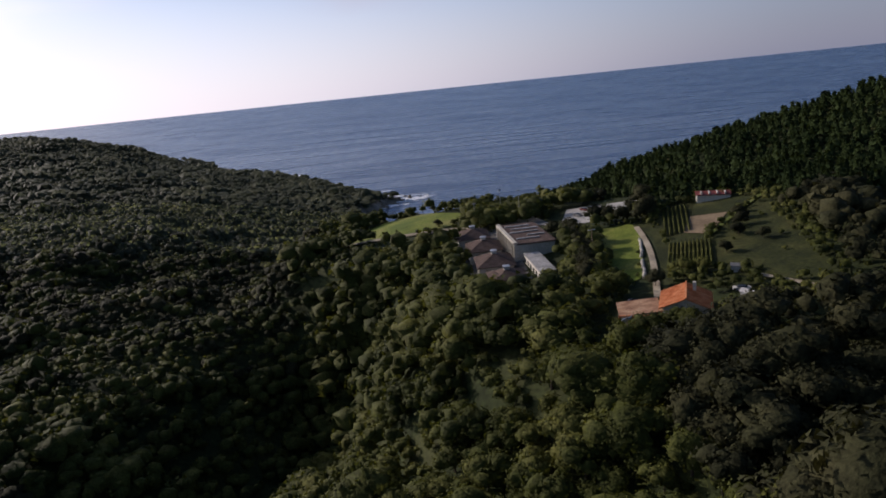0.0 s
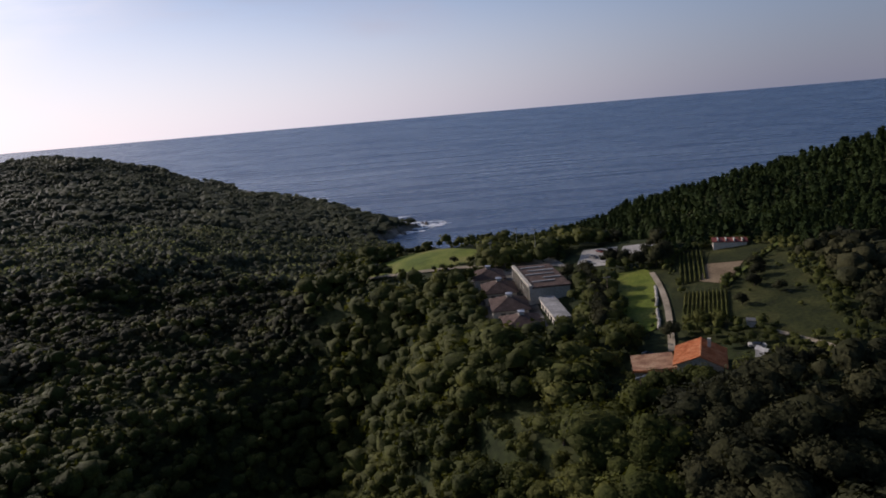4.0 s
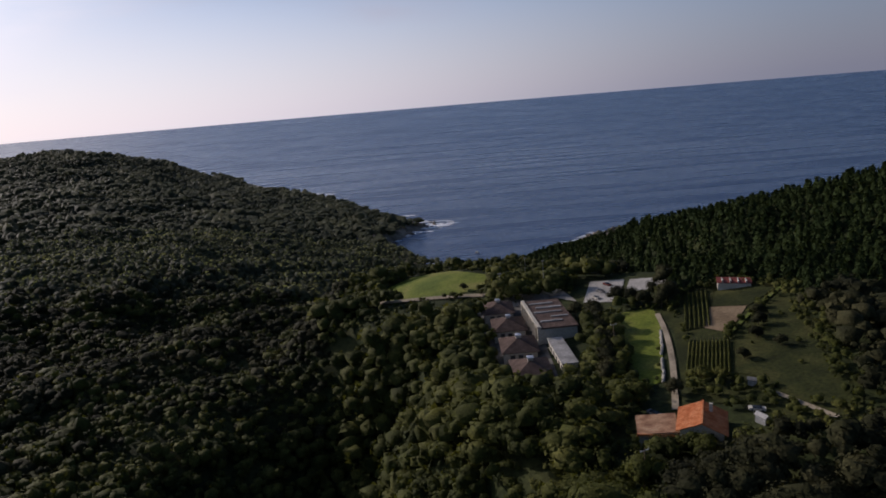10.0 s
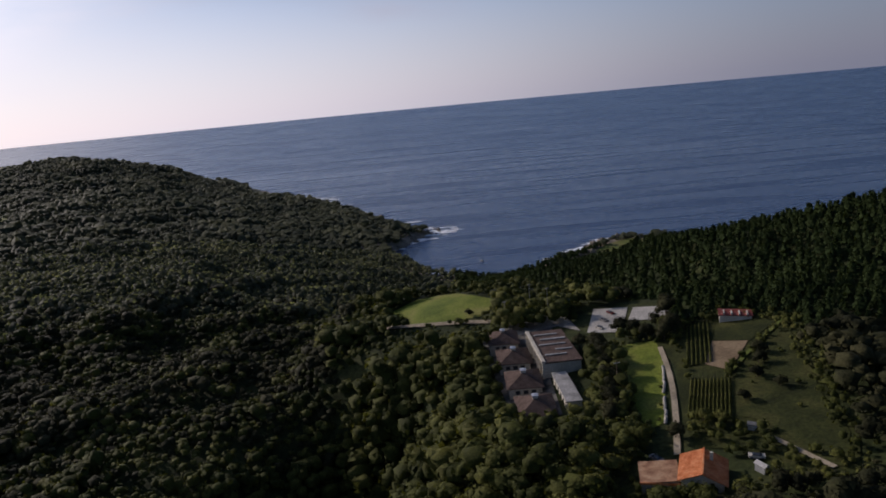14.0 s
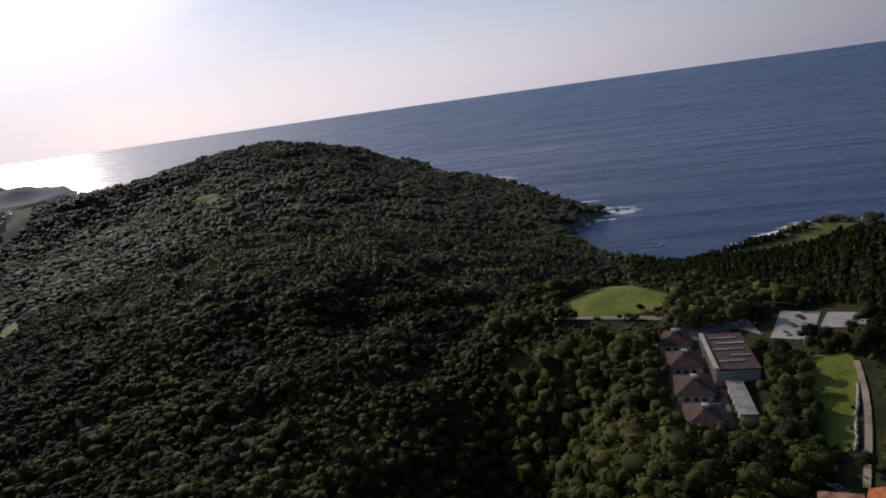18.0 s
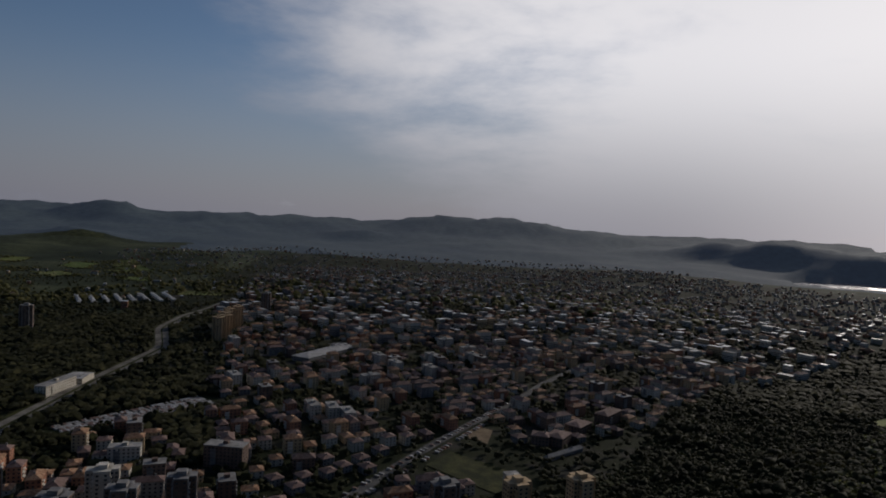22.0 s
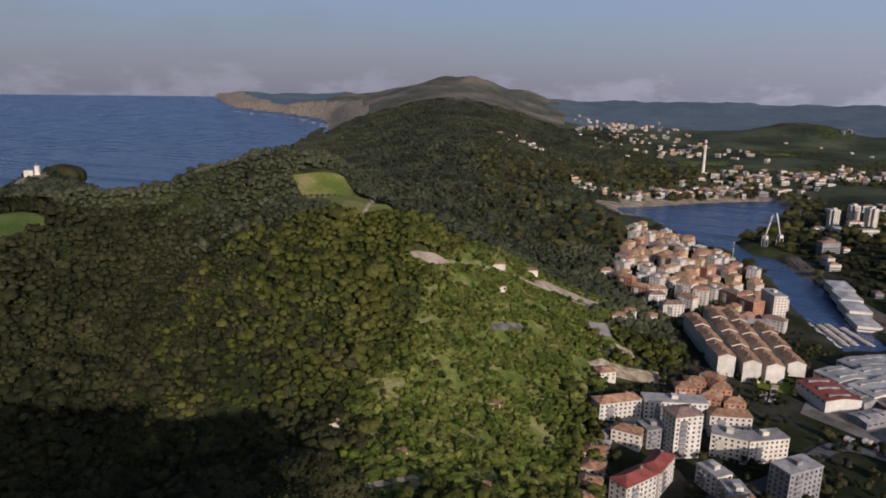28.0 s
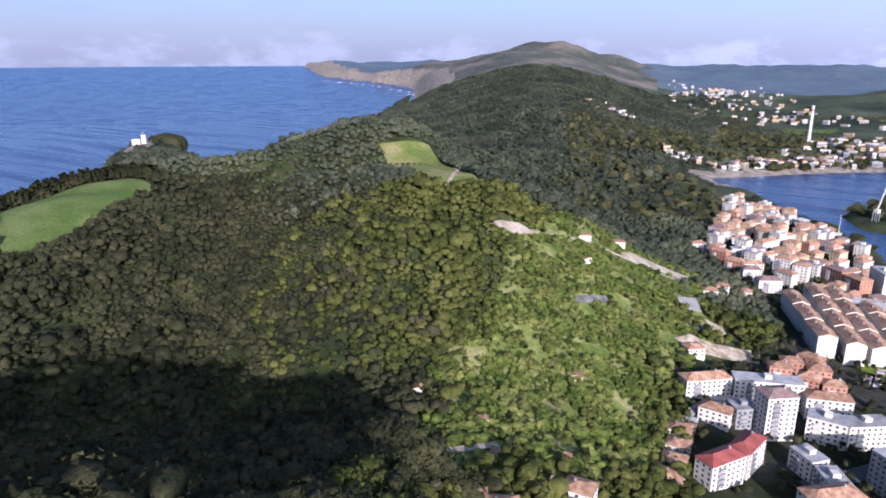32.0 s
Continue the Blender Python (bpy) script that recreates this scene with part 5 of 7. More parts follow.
# ---- roads and open places of the town ----
HIGHWAY = [(-330, -443), (-418, -376), (-584, -341), (-638, -340), (-779, -337), (-967, -321), (-1110, -372), (-1264, -376), (-1508, -339)]
RAIL = [(-44, -1030), (-75, -900), (-112, -790), (-160, -690), (-203, -590), (-260, -512), (-328, -440), (-400, -390)]
AVENUE = [(-474, -20), (-530, 10), (-589, 45), (-662, 92), (-741, 150), (-845, 210), (-974, 306)]
for side in (-1, 1):
    strip("road", [(x + 2.2 * side, y + 6.4 * side) for x, y in HIGHWAY], 8.5, M["worn"], "worn grey carriageway of the highway", "road", 0.6)
strip("verge", HIGHWAY, 32, M["field"], "grass verges along the highway", "verge", 0.35)
strip("road", [(-967, -321), (-948, -231), (-949, -120), (-1035, -13)], 12, M["asphalt"], "grey link road past the long hall", "road", 0.5)
strip("road", AVENUE, 10, M["asphalt"], "tree-lined grey avenue beside the sports ground", "road", 0.45)
for k in (-14, -9, -4, 1, 6, 11, 16):
    strip("rail", [(x + k * 0.88, y - k * 0.45) for x, y in RAIL], 1.5, M["rust"], "rusty railway track on brown ballast", "railway", 0.75)
strip("road", RAIL, 44, M["ballast"], "brown railway bed curving past the harbour", "railway", 0.45)
strip("road", [(-130, -640), (-235, -557), (-284, -492), (-330, -430), (-351, -414), (-413, -362)], 11, M["yard"], "pale main road above the works", "road", 0.6)
strip("road", [(-350, -330), (-250, -340), (-150, -400), (-60, -440), (-30, -380), (10, -330)], 10, M["asphalt"], "grey street between the works and the flats", "road", 0.5)
strip("road", [(66, -290), (70, -330), (72, -372), (50, -400), (36, -430)], 5, M["yard"], "narrow lane along the row of houses", "road", 0.5)
strip("road", [(96, -449), (70, -520), (60, -590), (90, -650), (140, -760)], 7, M["asphalt"], "grey road along the foot of the ridge", "road", 0.5)
strip("road", [(-604, -287), (-719, -189)], 34, M["asphalt"], "long grey car park full of cars", "car park", 0.4)
PITCH, COURT = [(-546, 41), (-580, 66), (-530, 118), (-488, 94)], [(-625, 78), (-655, 99), (-643, 113), (-603, 102)]
drape("pitch", PITCH, M["field"], "dull green football pitch", "sports ground", 0.5, 8)
drape("court", COURT, M["soil"], "pale sandy court beside the pitch", "sports ground", 0.5, 8)
WORKYARD = [(-40, -470), (-60, -560), (-85, -645), (-140, -660), (-190, -575), (-230, -520), (-320, -440), (-340, -350), (-180, -390)]
drape("yard", WORKYARD, M["worn"], "worn concrete yard of the works", "yard", 0.35, 10)
QUAY = [(-100, -1480), (-70, -1490), (-10, -1135), (-40, -1125)]
drape("yard", QUAY, M["yard"], "pale empty quay along the harbour", "quay", 0.4, 10)
TAN_FIELD = [(-1049, -1411), (-1293, -1639), (-1423, -1717), (-1324, -1460), (-1147, -1340), (-1035, -1312)]
drape("field", TAN_FIELD, M["track"], "bare tan field on a far hill", "field", 1.5, 20)
TOWN_WOODS = [[(-355, -975), (-409, -921), (-419, -817), (-392, -759), (-340, -771), (-316, -857)], [(-430, -751), (-482, -736), (-489, -665), (-463, -610), (-431, -659), (-409, -704)]]
TOWN_GREEN = [[(-257, -704), (-305, -672), (-271, -598), (-229, -630)], [(-527, -1032), (-618, -1056), (-568, -980), (-521, -986)]]
for poly in TOWN_GREEN:
    drape("field", poly, M["dry_grass"], "rough open grass slope among the blocks", "field", 0.5, 8)
strip("road", [(-277, -613), (-306, -632), (-338, -625), (-318, -596), (-299, -560)], 6, M["track"], "pale earth track winding up a grass slope", "track", 0.8)
drape("pitch", [(-8, -534), (-14, -500), (-40, -498), (-38, -530)], M["grass"], "small green playing field among the flats", "sports ground", 0.5, 6)
ring_road = [(-345 + 17 * math.cos(a * 0.5236), -418 + 17 * math.sin(a * 0.5236)) for a in range(13)]
strip("road", ring_road, 8, M["yard"], "round junction with a grass island", "road", 0.7)

# ---- tower blocks ----
TOWERS = [tower_block(17, 17, 12, "ochre", "ochre", "tan concrete tower block with ribbed corners"),
          tower_block(16, 18, 13, "umber", "grey", "dark brick tower block with grey piers and balconies"),
          tower_block(15, 20, 11, "cream", "white", "cream tower block with white balconies"),
          tower_block(18, 14, 10, "brick", "cream", "brick-red tower block with cream trim")]
for x, y, k, turn in ((-426, 96, 0, 20), (-431, 141, 0, 20), (-354, 19, 1, 15), (-415, 46, 1, 20), (-372, 68, 1, 18), (-323, 108, 1, 25), (-375, -53, 1, 30),
                      (-418, -122, 1, 10), (-398, -151, 1, 5), (-385, -184, 1, 0), (-352, -252, 1, -5), (-318, -272, 2, -30), (-418, -243, 1, 40), (-276, -256, 2, -35),
                      (-300, -190, 1, 10), (-440, -180, 2, 15), (-489, -637, 2, 10), (-497, -615, 2, 10), (-552, -890, 1, 30), (-602, -909, 1, 30), (-625, -880, 2, 0),
                      (-640, -850, 2, 15), (-660, -840, 2, 30), (-868, -669, 1, 20), (-884, -638, 1, 20), (-845, -690, 1, 20), (-755, -480, 1, 5), (-745, -510, 1, 5),
                      (-547, -426, 3, -20), (-545, -405, 3, -20), (-640, -600, 3, 10), (-610, -620, 3, 25), (-690, -540, 3, 0), (-1332, -245, 1, 0), (-1040, -262, 0, 20), (-1062, -256, 0, 20), (-1090, -262, 0, 20), (-1130, -268, 0, 20), (-1165, -262, 0, 20),
                      (-1060, -560, 1, 15), (-120, -1240, 2, 20), (-150, -1260, 2, 20), (-170, -1225, 2, 35)):
    put(TOWERS[k], x, y, turn)

# ---- slab blocks and houses by quarter ----
WALLS, ROOFS = ("cream", "white", "ochre", "brick"), ("tile", "tile", "tile_dark", "flat")
SLABS = [slab_block(18, 10, 4, "cream", "tile", "cream apartment block with a clay-tile hip roof"),
         slab_block(21, 11, 4, "white", "tile_dark", "white apartment block with a brown hip roof"),
         slab_block(15, 11, 5, "ochre", "tile", "ochre apartment block with a clay-tile roof"),
         slab_block(19, 10, 4, "brick", "tile", "brick-red apartment block with a tiled roof"),
         slab_block(24, 11, 5, "white", "flat", "white apartment block with a flat roof"),
         slab_block(14, 12, 6, "cream", "flat", "cream flat-roofed apartment block"),
         slab_block(18, 11, 4, "umber", "tile_dark", "shade-dark brick apartment block with a brown hip roof"),
         slab_block(22, 10, 4, "grey", "tile_dark", "grey apartment block with a brown hip roof"),
         slab_block(16, 12, 5, "umber", "flat", "shade-dark brick flat-roofed apartment block"),
         slab_block(14, 10, 4, "brick", "tile_dark", "small brick apartment block with a brown roof")]
VILLAS = [villa(12, 10, 2, "white", "tile", "white house with a clay-tile hip roof"), villa(11, 11, 3, "cream", "tile_dark", "cream house with a brown hip roof"),
          villa(14, 10, 2, "ochre", "tile", "ochre house with a clay-tile roof"), villa(12, 11, 2, "grey", "tile_dark", "grey house with a dark brown roof"),
          villa(15, 9, 2, "umber", "tile_dark", "shade-dark brown brick house with a dark roof")]


def free(x, y, r):
    if any((x - a) ** 2 + (y - b) ** 2 < (r + c) ** 2 for a, b, c in TAKEN):
        return False
    TAKEN.append((x, y, r))
    return True


for x, y in [(o.location.x, o.location.y) for o in scene.objects if o.name.startswith("tower_block")]:
    TAKEN.append((x, y, 14))

# the quarter under the ridge, block by block: x, y, turn, kind
for pq in (((53, -399), (16, -413), 12, 5, "white", "flat", "long white apartment slab with a flat roof"), ((76, -374), (54, -393), 11, 4, "white", "tile", "white block with a red tiled roof"),
           ((66, -361), (49, -360), 10, 3, "cream", "tile", "pink and cream block with a tiled roof"), ((46, -366), (36, -374), 12, 4, "grey", "flat", "grey stepped block with white balconies"),
           ((31, -365), (17, -376), 14, 9, "white", "tile_dark", "tall white apartment block with a red-brown roof"), ((46, -298), (34, -318), 11, 5, "white", "red_sheet", "long white block with a dark red roof"),
           ((33, -322), (28, -344), 11, 5, "white", "red_sheet", "white block with a dark red roof"), ((12, -382), (-8, -382), 12, 5, "cream", "flat", "long cream block bending along the street"),
           ((-9, -383), (-30, -398), 12, 5, "cream", "flat", "long cream block along the street"), ((17, -349), (6, -339), 11, 4, "white", "flat", "white curved block with a flat roof"),
           ((5, -338), (-4, -322), 11, 4, "white", "flat", "white curved block end with a flat roof"), ((14, -405), (-10, -413), 11, 5, "white", "tile", "white block with a red tiled roof"),
           ((-28, -345), (-44, -362), 13, 7, "grey", "flat", "tall grey block with a flat roof"), ((2, -300), (-18, -318), 12, 5, "white", "tile", "white block with a tiled roof"),
           ((38, -436), (25, -440), 10, 4, "brick", "tile", "red-roofed brick block on the slope"), ((22, -437), (9, -436), 10, 4, "brick", "tile", "red-roofed brick block among others"),
           ((7, -434), (-6, -438), 10, 4, "brick", "tile", "red-roofed brick block in a row"), ((33, -458), (20, -462), 10, 3, "brick", "tile", "low brick block with a tiled roof"),
           ((17, -458), (3, -462), 10, 3, "brick", "tile", "low brick block with red tiles"), ((26, -480), (12, -474), 10, 3, "brick", "tile", "small brick block with a tiled roof"),
           ((24, -720), (8, -705), 14, 7, "brick", "tile_dark", "wide brick block with a brown roof"), ((6, -704), (-8, -690), 14, 7, "brick", "tile", "wide brick block with tiled ridges"),
           ((68, -705), (52, -700), 12, 6, "white", "tile", "white block with a tiled roof"), ((50, -698), (36, -696), 12, 6, "cream", "tile", "cream block with a tiled roof"),
           ((-14, -725), (-26, -700), 13, 10, "cream", "flat", "tall cream block with a flat roof"), ((1, -624), (-26, -628), 13, 6, "grey", "metal", "long grey block with a pale roof"),
           ((88, -658), (73, -665), 11, 4, "white", "tile_dark", "white block at the foot of the ridge"), ((154, -740), (140, -748), 11, 3, "white", "tile", "white villa block under the ridge"),
           ((119, -782), (101, -786), 11, 4, "white", "tile", "pale block under the ridge"), ((75, -973), (62, -965), 14, 4, "teal", "metal", "glass-fronted hall at the water"),
           # across the plain
           ((-428, -763), (-462, -764), 15, 3, "white", "flat", "long white block with dark windows"), ((-475, -777), (-524, -785), 15, 3, "white", "flat", "long white block with dark windows"),
           ((-496, -723), (-549, -733), 15, 3, "white", "flat", "long white block with dark windows"), ((-423, -633), (-440, -600), 34, 3, "white", "metal", "big hall with a striped pale roof"),
           ((-409, -539), (-426, -518), 16, 3, "brick", "metal", "hall with a pale and brown roof"), ((-423, -482), (-452, -505), 13, 5, "brick", "tile", "curved brick apartment block"),
           ((-455, -503), (-486, -512), 13, 5, "brick", "tile", "curved end of a brick block"), ((-580, -554), (-604, -549), 20, 5, "teal", "flat", "teal glass office block"),
           ((-612, -547), (-626, -536), 16, 4, "teal", "flat", "low teal office block"), ((-517, -613), (-544, -597), 30, 8, "brick", "tile", "large red-brick courtyard block"),
           ((-590, -637), (-615, -627), 20, 8, "brick", "tile", "red-brick block with a tiled roof"), ((-632, -525), (-664, -515), 14, 7, "brick", "tile", "long brick block with an orange roof"),
           ((-677, -504), (-729, -511), 14, 7, "brick", "tile", "long brick block with an orange roof"), ((-471, -391), (-484, -375), 15, 8, "brick", "flat", "tall brick block by the road"),
           ((-449, -421), (-442, -395), 12, 6, "grey", "tile_dark", "grey block with arches and a steep roof"), ((-708, -352), (-757, -344), 13, 4, "cream", "flat", "long cream office block beside the highway"),
           ((-911, -105), (-1000, -50), 30, 2, "grey", "metal", "long low hall with a pale roof"), ((-531, -140), (-526, -108), 14, 6, "umber", "flat", "wide dark brick block"),
           ((-605, 144), (-600, 160), 15, 3, "umber", "tile_dark", "low brown school building"), ((-596, 172), (-616, 186), 17, 3, "umber", "tile_dark", "brown school building with a low roof"),
           ((-632, 199), (-652, 217), 17, 3, "umber", "tile_dark", "brown school building with a wide roof"), ((-664, 237), (-690, 262), 15, 4, "umber", "tile_dark", "long brown school wing"),
           ((-560, 150), (-590, 190), 4, 1, "grey", "metal", "low pale arcade beside the school")):
    span(*pq)
# stepped red-roofed rows
ROWS = [terrace_row(6, 5, "long white row with stepped red gable roofs"), terrace_row(8, 5, "longest white row with stepped red gable roofs")]
for x, y, k, turn in ((26, -556, 0, 19.5), (10, -572, 1, 16), (-6, -580, 1, 16), (-26, -586, 0, 16)):
    put(ROWS[k], x, y, turn)
    for f in range(-4, 5):
        TAKEN.append((x - math.sin(radians(turn)) * f * 14, y + math.cos(radians(turn)) * f * 14, 8))
for x, y in ((-1040, -262), (-1062, -256), (-1090, -262), (-1130, -268), (-1165, -262)):
    TAKEN.append((x, y, 14))
# the old town along the water
for x, y, turn, k in ((64, -640, 30, 1), (84, -690, 20, 0), (56, -735, 60, 2), (100, -730, 20, 4), (76, -735, 60, 0), (48, -755, 60, 2), (22, -745, 60, 3),
                      (0, -760, 60, 0), (88, -785, 70, 0), (62, -790, 60, 3), (36, -790, 60, 2), (12, -790, 60, 0), (120, -820, 75, 0), (96, -840, 75, 2), (-14, -770, 60, 3), (-10, -810, 60, 0), (14, -820, 60, 2),
                      (70, -850, 60, 0), (44, -845, 60, 3), (132, -870, 75, 0), (108, -895, 75, 1), (82, -885, 60, 2), (140, -930, 75, 3), (112, -940, 75, 0), (145, -985, 80, 0), (122, -985, 80, 2), (154, -1040, 80, 1),
                      (134, -1020, 80, 0), (160, -1080, 80, 2), (128, -850, 75, 2), (150, -900, 75, 0), (94, -960, 70, 0), (20, -850, 60, 0), (40, -880, 60, 5), (60, -915, 60, 0)):
    if free(x, y, 6):
        put(SLABS[k], x, y, turn)
for x, y, turn in ((70, -336, 10), (67, -320, 5), (65, -303, 5), (62, -284, 0), (191, -621, 40), (177, -1053, 40), (84, -425, 40), (100, -560, 20), (96, -590, 20), (78, -600, 10)) + EXTRA_HOMES:
    TAKEN.append((x, y, 8))
    put(VILLAS[0], x, y, turn)
for x, y in ((-506, -56), (-516, -38), (-530, -28), (-548, -14), (-570, 2), (-528, -8), (-500, -78), (-546, -44), (-486, -60)):
    TAKEN.append((x, y, 7))
    put(VILLAS[3], x, y, 38)

g = np.random.default_rng(21)
FARROWS = []
ROADLINES = [(HIGHWAY, 16), (RAIL, 42), (AVENUE, 9), ([(-604, -287), (-719, -189)], 24), ([(-130, -640), (-284, -492), (-413, -362)], 12)]
KEEPOUT = [PITCH, COURT, WORKYARD] + TOWN_WOODS + TOWN_GREEN
slabs_left, villas_left = 240, 300
# western quarters get darker walls, with cloud shade put into their colour
DUSKY, BROWN, DIM = (6, 1, 7, 8, 9, 9, 3, 2, 4), (2, 3, 1, 4, 0), (10, 0, 4, 3, 2, 0, 1, 10)


def quarter(poly, step, turn, mix, fill, seed, slabs=(0, 1, 2, 3, 4, 5), homes=(0, 1, 2), walls=(0, 0, 1, 1, 2, 3, 4)):
    """Fills a part of the town with rows of buildings; mix: the share of slabs to houses."""
    global slabs_left, villas_left
    q = np.random.default_rng(seed)
    lo, hi = np.min(poly, 0), np.max(poly, 0)
    c, s = math.cos(radians(turn)), math.sin(radians(turn))
    reach = max(hi - lo)
    n = np.arange(-reach, reach, step)
    gx, gy = np.meshgrid(n, n * 0.9)
    gx = gx + q.uniform(-0.25, 0.25, gx.shape) * step
    gy = gy + q.uniform(-0.25, 0.25, gx.shape) * step
    x = ((lo + hi) / 2)[0] + (gx * c - gy * s).ravel()
    y = ((lo + hi) / 2)[1] + (gx * s + gy * c).ravel()
    keep = inside(x, y, poly) & (inside(x, y, TOWN) | (np.hypot(x, y) > 2200)) & ~wet(x, y) & (q.random(len(x)) < fill)
    keep &= np.sin(x / 47 + 1.5 * np.sin(y / 71)) * np.sin(y / 39 + np.sin(x / 63)) > -0.62
    for line, pad in ROADLINES:
        keep &= gap(x, y, line, False) > pad
    for area in KEEPOUT:
        keep &= ~inside(x, y, area) & (gap(x, y, area) > 12)
    x, y = x[keep], y[keep]
    order = np.argsort(np.hypot(x - HUB[0], y - HUB[1]))
    for i in order:
        px, py, d = float(x[i]), float(y[i]), math.hypot(x[i] - HUB[0], y[i] - HUB[1])
        is_slab = q.random() < mix
        a = turn + (90 if q.random() < 0.35 else 0) + q.normal(0, 4)
        if d < 1250 and not free(px, py, 8 if is_slab else 6):
            continue
        if is_slab and slabs_left > 0 and d < 1150:
            slabs_left -= 1
            put(SLABS[int(q.choice(slabs))], px, py, a)
        elif not is_slab and villas_left > 0 and d < 1000:
            villas_left -= 1
            put(VILLAS[int(q.choice(homes))], px, py, a)
        else:
            if is_slab:
                w, dd, high = q.uniform(12, 28), q.uniform(9, 13), q.choice([9, 12, 12, 15, 18])
                flat_top = q.random() < 0.2
            else:
                w, dd, high, flat_top = q.uniform(9, 15), q.uniform(8, 12), q.choice([5.5, 6.5, 9]), False
            if d > 1200:
                flat_top = q.random() < 0.45
            small = min(1.0, max(0.42, 1.0 - (d - 1100) / 2000))
            w, dd, high = w * small, dd * small, max(4.0, high * small)
            FARROWS.append((px, py, radians(a), w, dd, high, 0.4 if flat_top else 2.6, q.choice(walls), q.choice([7, 8, 8, 11]) if flat_top else (5 if q.random() < 0.7 else 6)))


LONG_SLAB = slab_block(40, 11, 5, "white", "flat", "long white apartment slab with a flat roof")
for x, y in ((-444, -768), (-493, -776), (-545, -752)):
    put(LONG_SLAB, x, y, 12)
    TAKEN.extend((x + k * 12, y + k * 3, 9) for k in (-1, 0, 1))
quarter([(150, -1075), (172, -980), (160, -860), (120, -700), (85, -655), (30, -650), (-36, -650), (-34, -760), (-8, -880), (60, -1000)], 18, 68, 1.0, 0.95, 11, (0, 0, 1, 2, 3, 5))
quarter([(-300, -60), (-480, 120), (-560, 10), (-620, -180), (-590, -330), (-430, -350), (-300, -310)], 21, 15, 0.55, 0.85, 1, DUSKY, BROWN, DIM)
quarter([(-560, 10), (-640, 300), (-900, 500), (-1150, 400), (-1150, -250), (-950, -230), (-620, -180)], 21, 28, 0.35, 0.8, 2, DUSKY, BROWN, DIM)
quarter([polar(123, 540), polar(123, 1010), (-900, -700), (-760, -950), (-420, -1000), (-180, -850), (-160, -740), (-300, -560)], 17, 12, 0.72, 0.86, 3, (0, 1, 1, 2, 3, 4, 5, 9), (0, 1, 2), (0, 0, 2, 1, 3, 4, 1, 10))
quarter([(-70, -860), (-180, -850), (-420, -1000), (-760, -950), (-900, -1250), (-300, -1500), (-110, -1480)], 30, 20, 0.6, 0.35, 4)
quarter([(-1150, -250), (-1150, 400), (-900, 500), (-1000, 830), (-1400, 1260), (-1900, 1740), (-2330, 1480), (-2700, 1000), (-2400, -400), (-1300, -350)], 21, 35, 0.6, 0.62, 5, DUSKY, BROWN, (0, 1, 4, 0, 2, 3, 1, 10))
quarter([(-900, -2150), (-1800, -1450), (-2400, -400), (-1300, -400), (-900, -1250), (-300, -1500), (-150, -2200)], 44, 20, 0.35, 0.16, 6)
FAR_START = len(FARROWS)
far_blocks("town_blocks", FARROWS, "crowded pale blocks and tiled houses of the city plain")
quarter([polar(64, 2250), polar(65, 2950), polar(80, 3050), polar(100, 3050), polar(112, 2900), polar(112, 2300), polar(90, 2350)], 30, 30, 0.6, 0.5, 7)
far_blocks("town_blocks", FARROWS[FAR_START:], "pale scattered blocks at the far edge of the city")
# places beyond the harbour
q = np.random.default_rng(31)
rows = []
for line, n, spread in (([(360, -1425), (233, -1440), (215, -1470)], 30, 8), ([(200, -1500), (120, -1560), (32, -1660)], 60, 14), ([(40, -1680), (-40, -1800), (-300, -2000)], 120, 60), ([(620, -1990), (720, -2020)], 12, 25),
                        ([(100, -2300), (500, -2900), (700, -3400)], 150, 110), ([(-500, -2600), (-900, -3100)], 120, 180), ([(-1500, -2300), (-2300, -2400)], 150, 220),
                        ([(-2600, -900), (-3300, -700), (-3300, 200)], 150, 260)):
    p = np.array(line, float)
    for _ in range(n):
        s = q.random() * (len(line) - 1)
        k = int(s)
        c = p[k] + (p[k + 1] - p[k]) * (s - k) + q.normal(0, spread, 2)
        low = 0.5 if np.hypot(*c) > 2300 and c[0] < -400 else 1.0
        if not wet(c[:1], c[1:])[0] and not (np.hypot(*c) > 2900 and c[0] < -400):
            rows.append((c[0], c[1], q.random() * 3.1, q.uniform(9, 24) * low, q.uniform(8, 12) * low, q.choice([5, 6, 9, 12]) * low, 2.2 * low if q.random() < 0.7 else 0.4, q.choice([0, 1, 4, 2]), q.choice([5, 5, 6, 8])))
far_blocks("town_blocks", rows, "small pale buildings beyond the harbour and along the valleys")

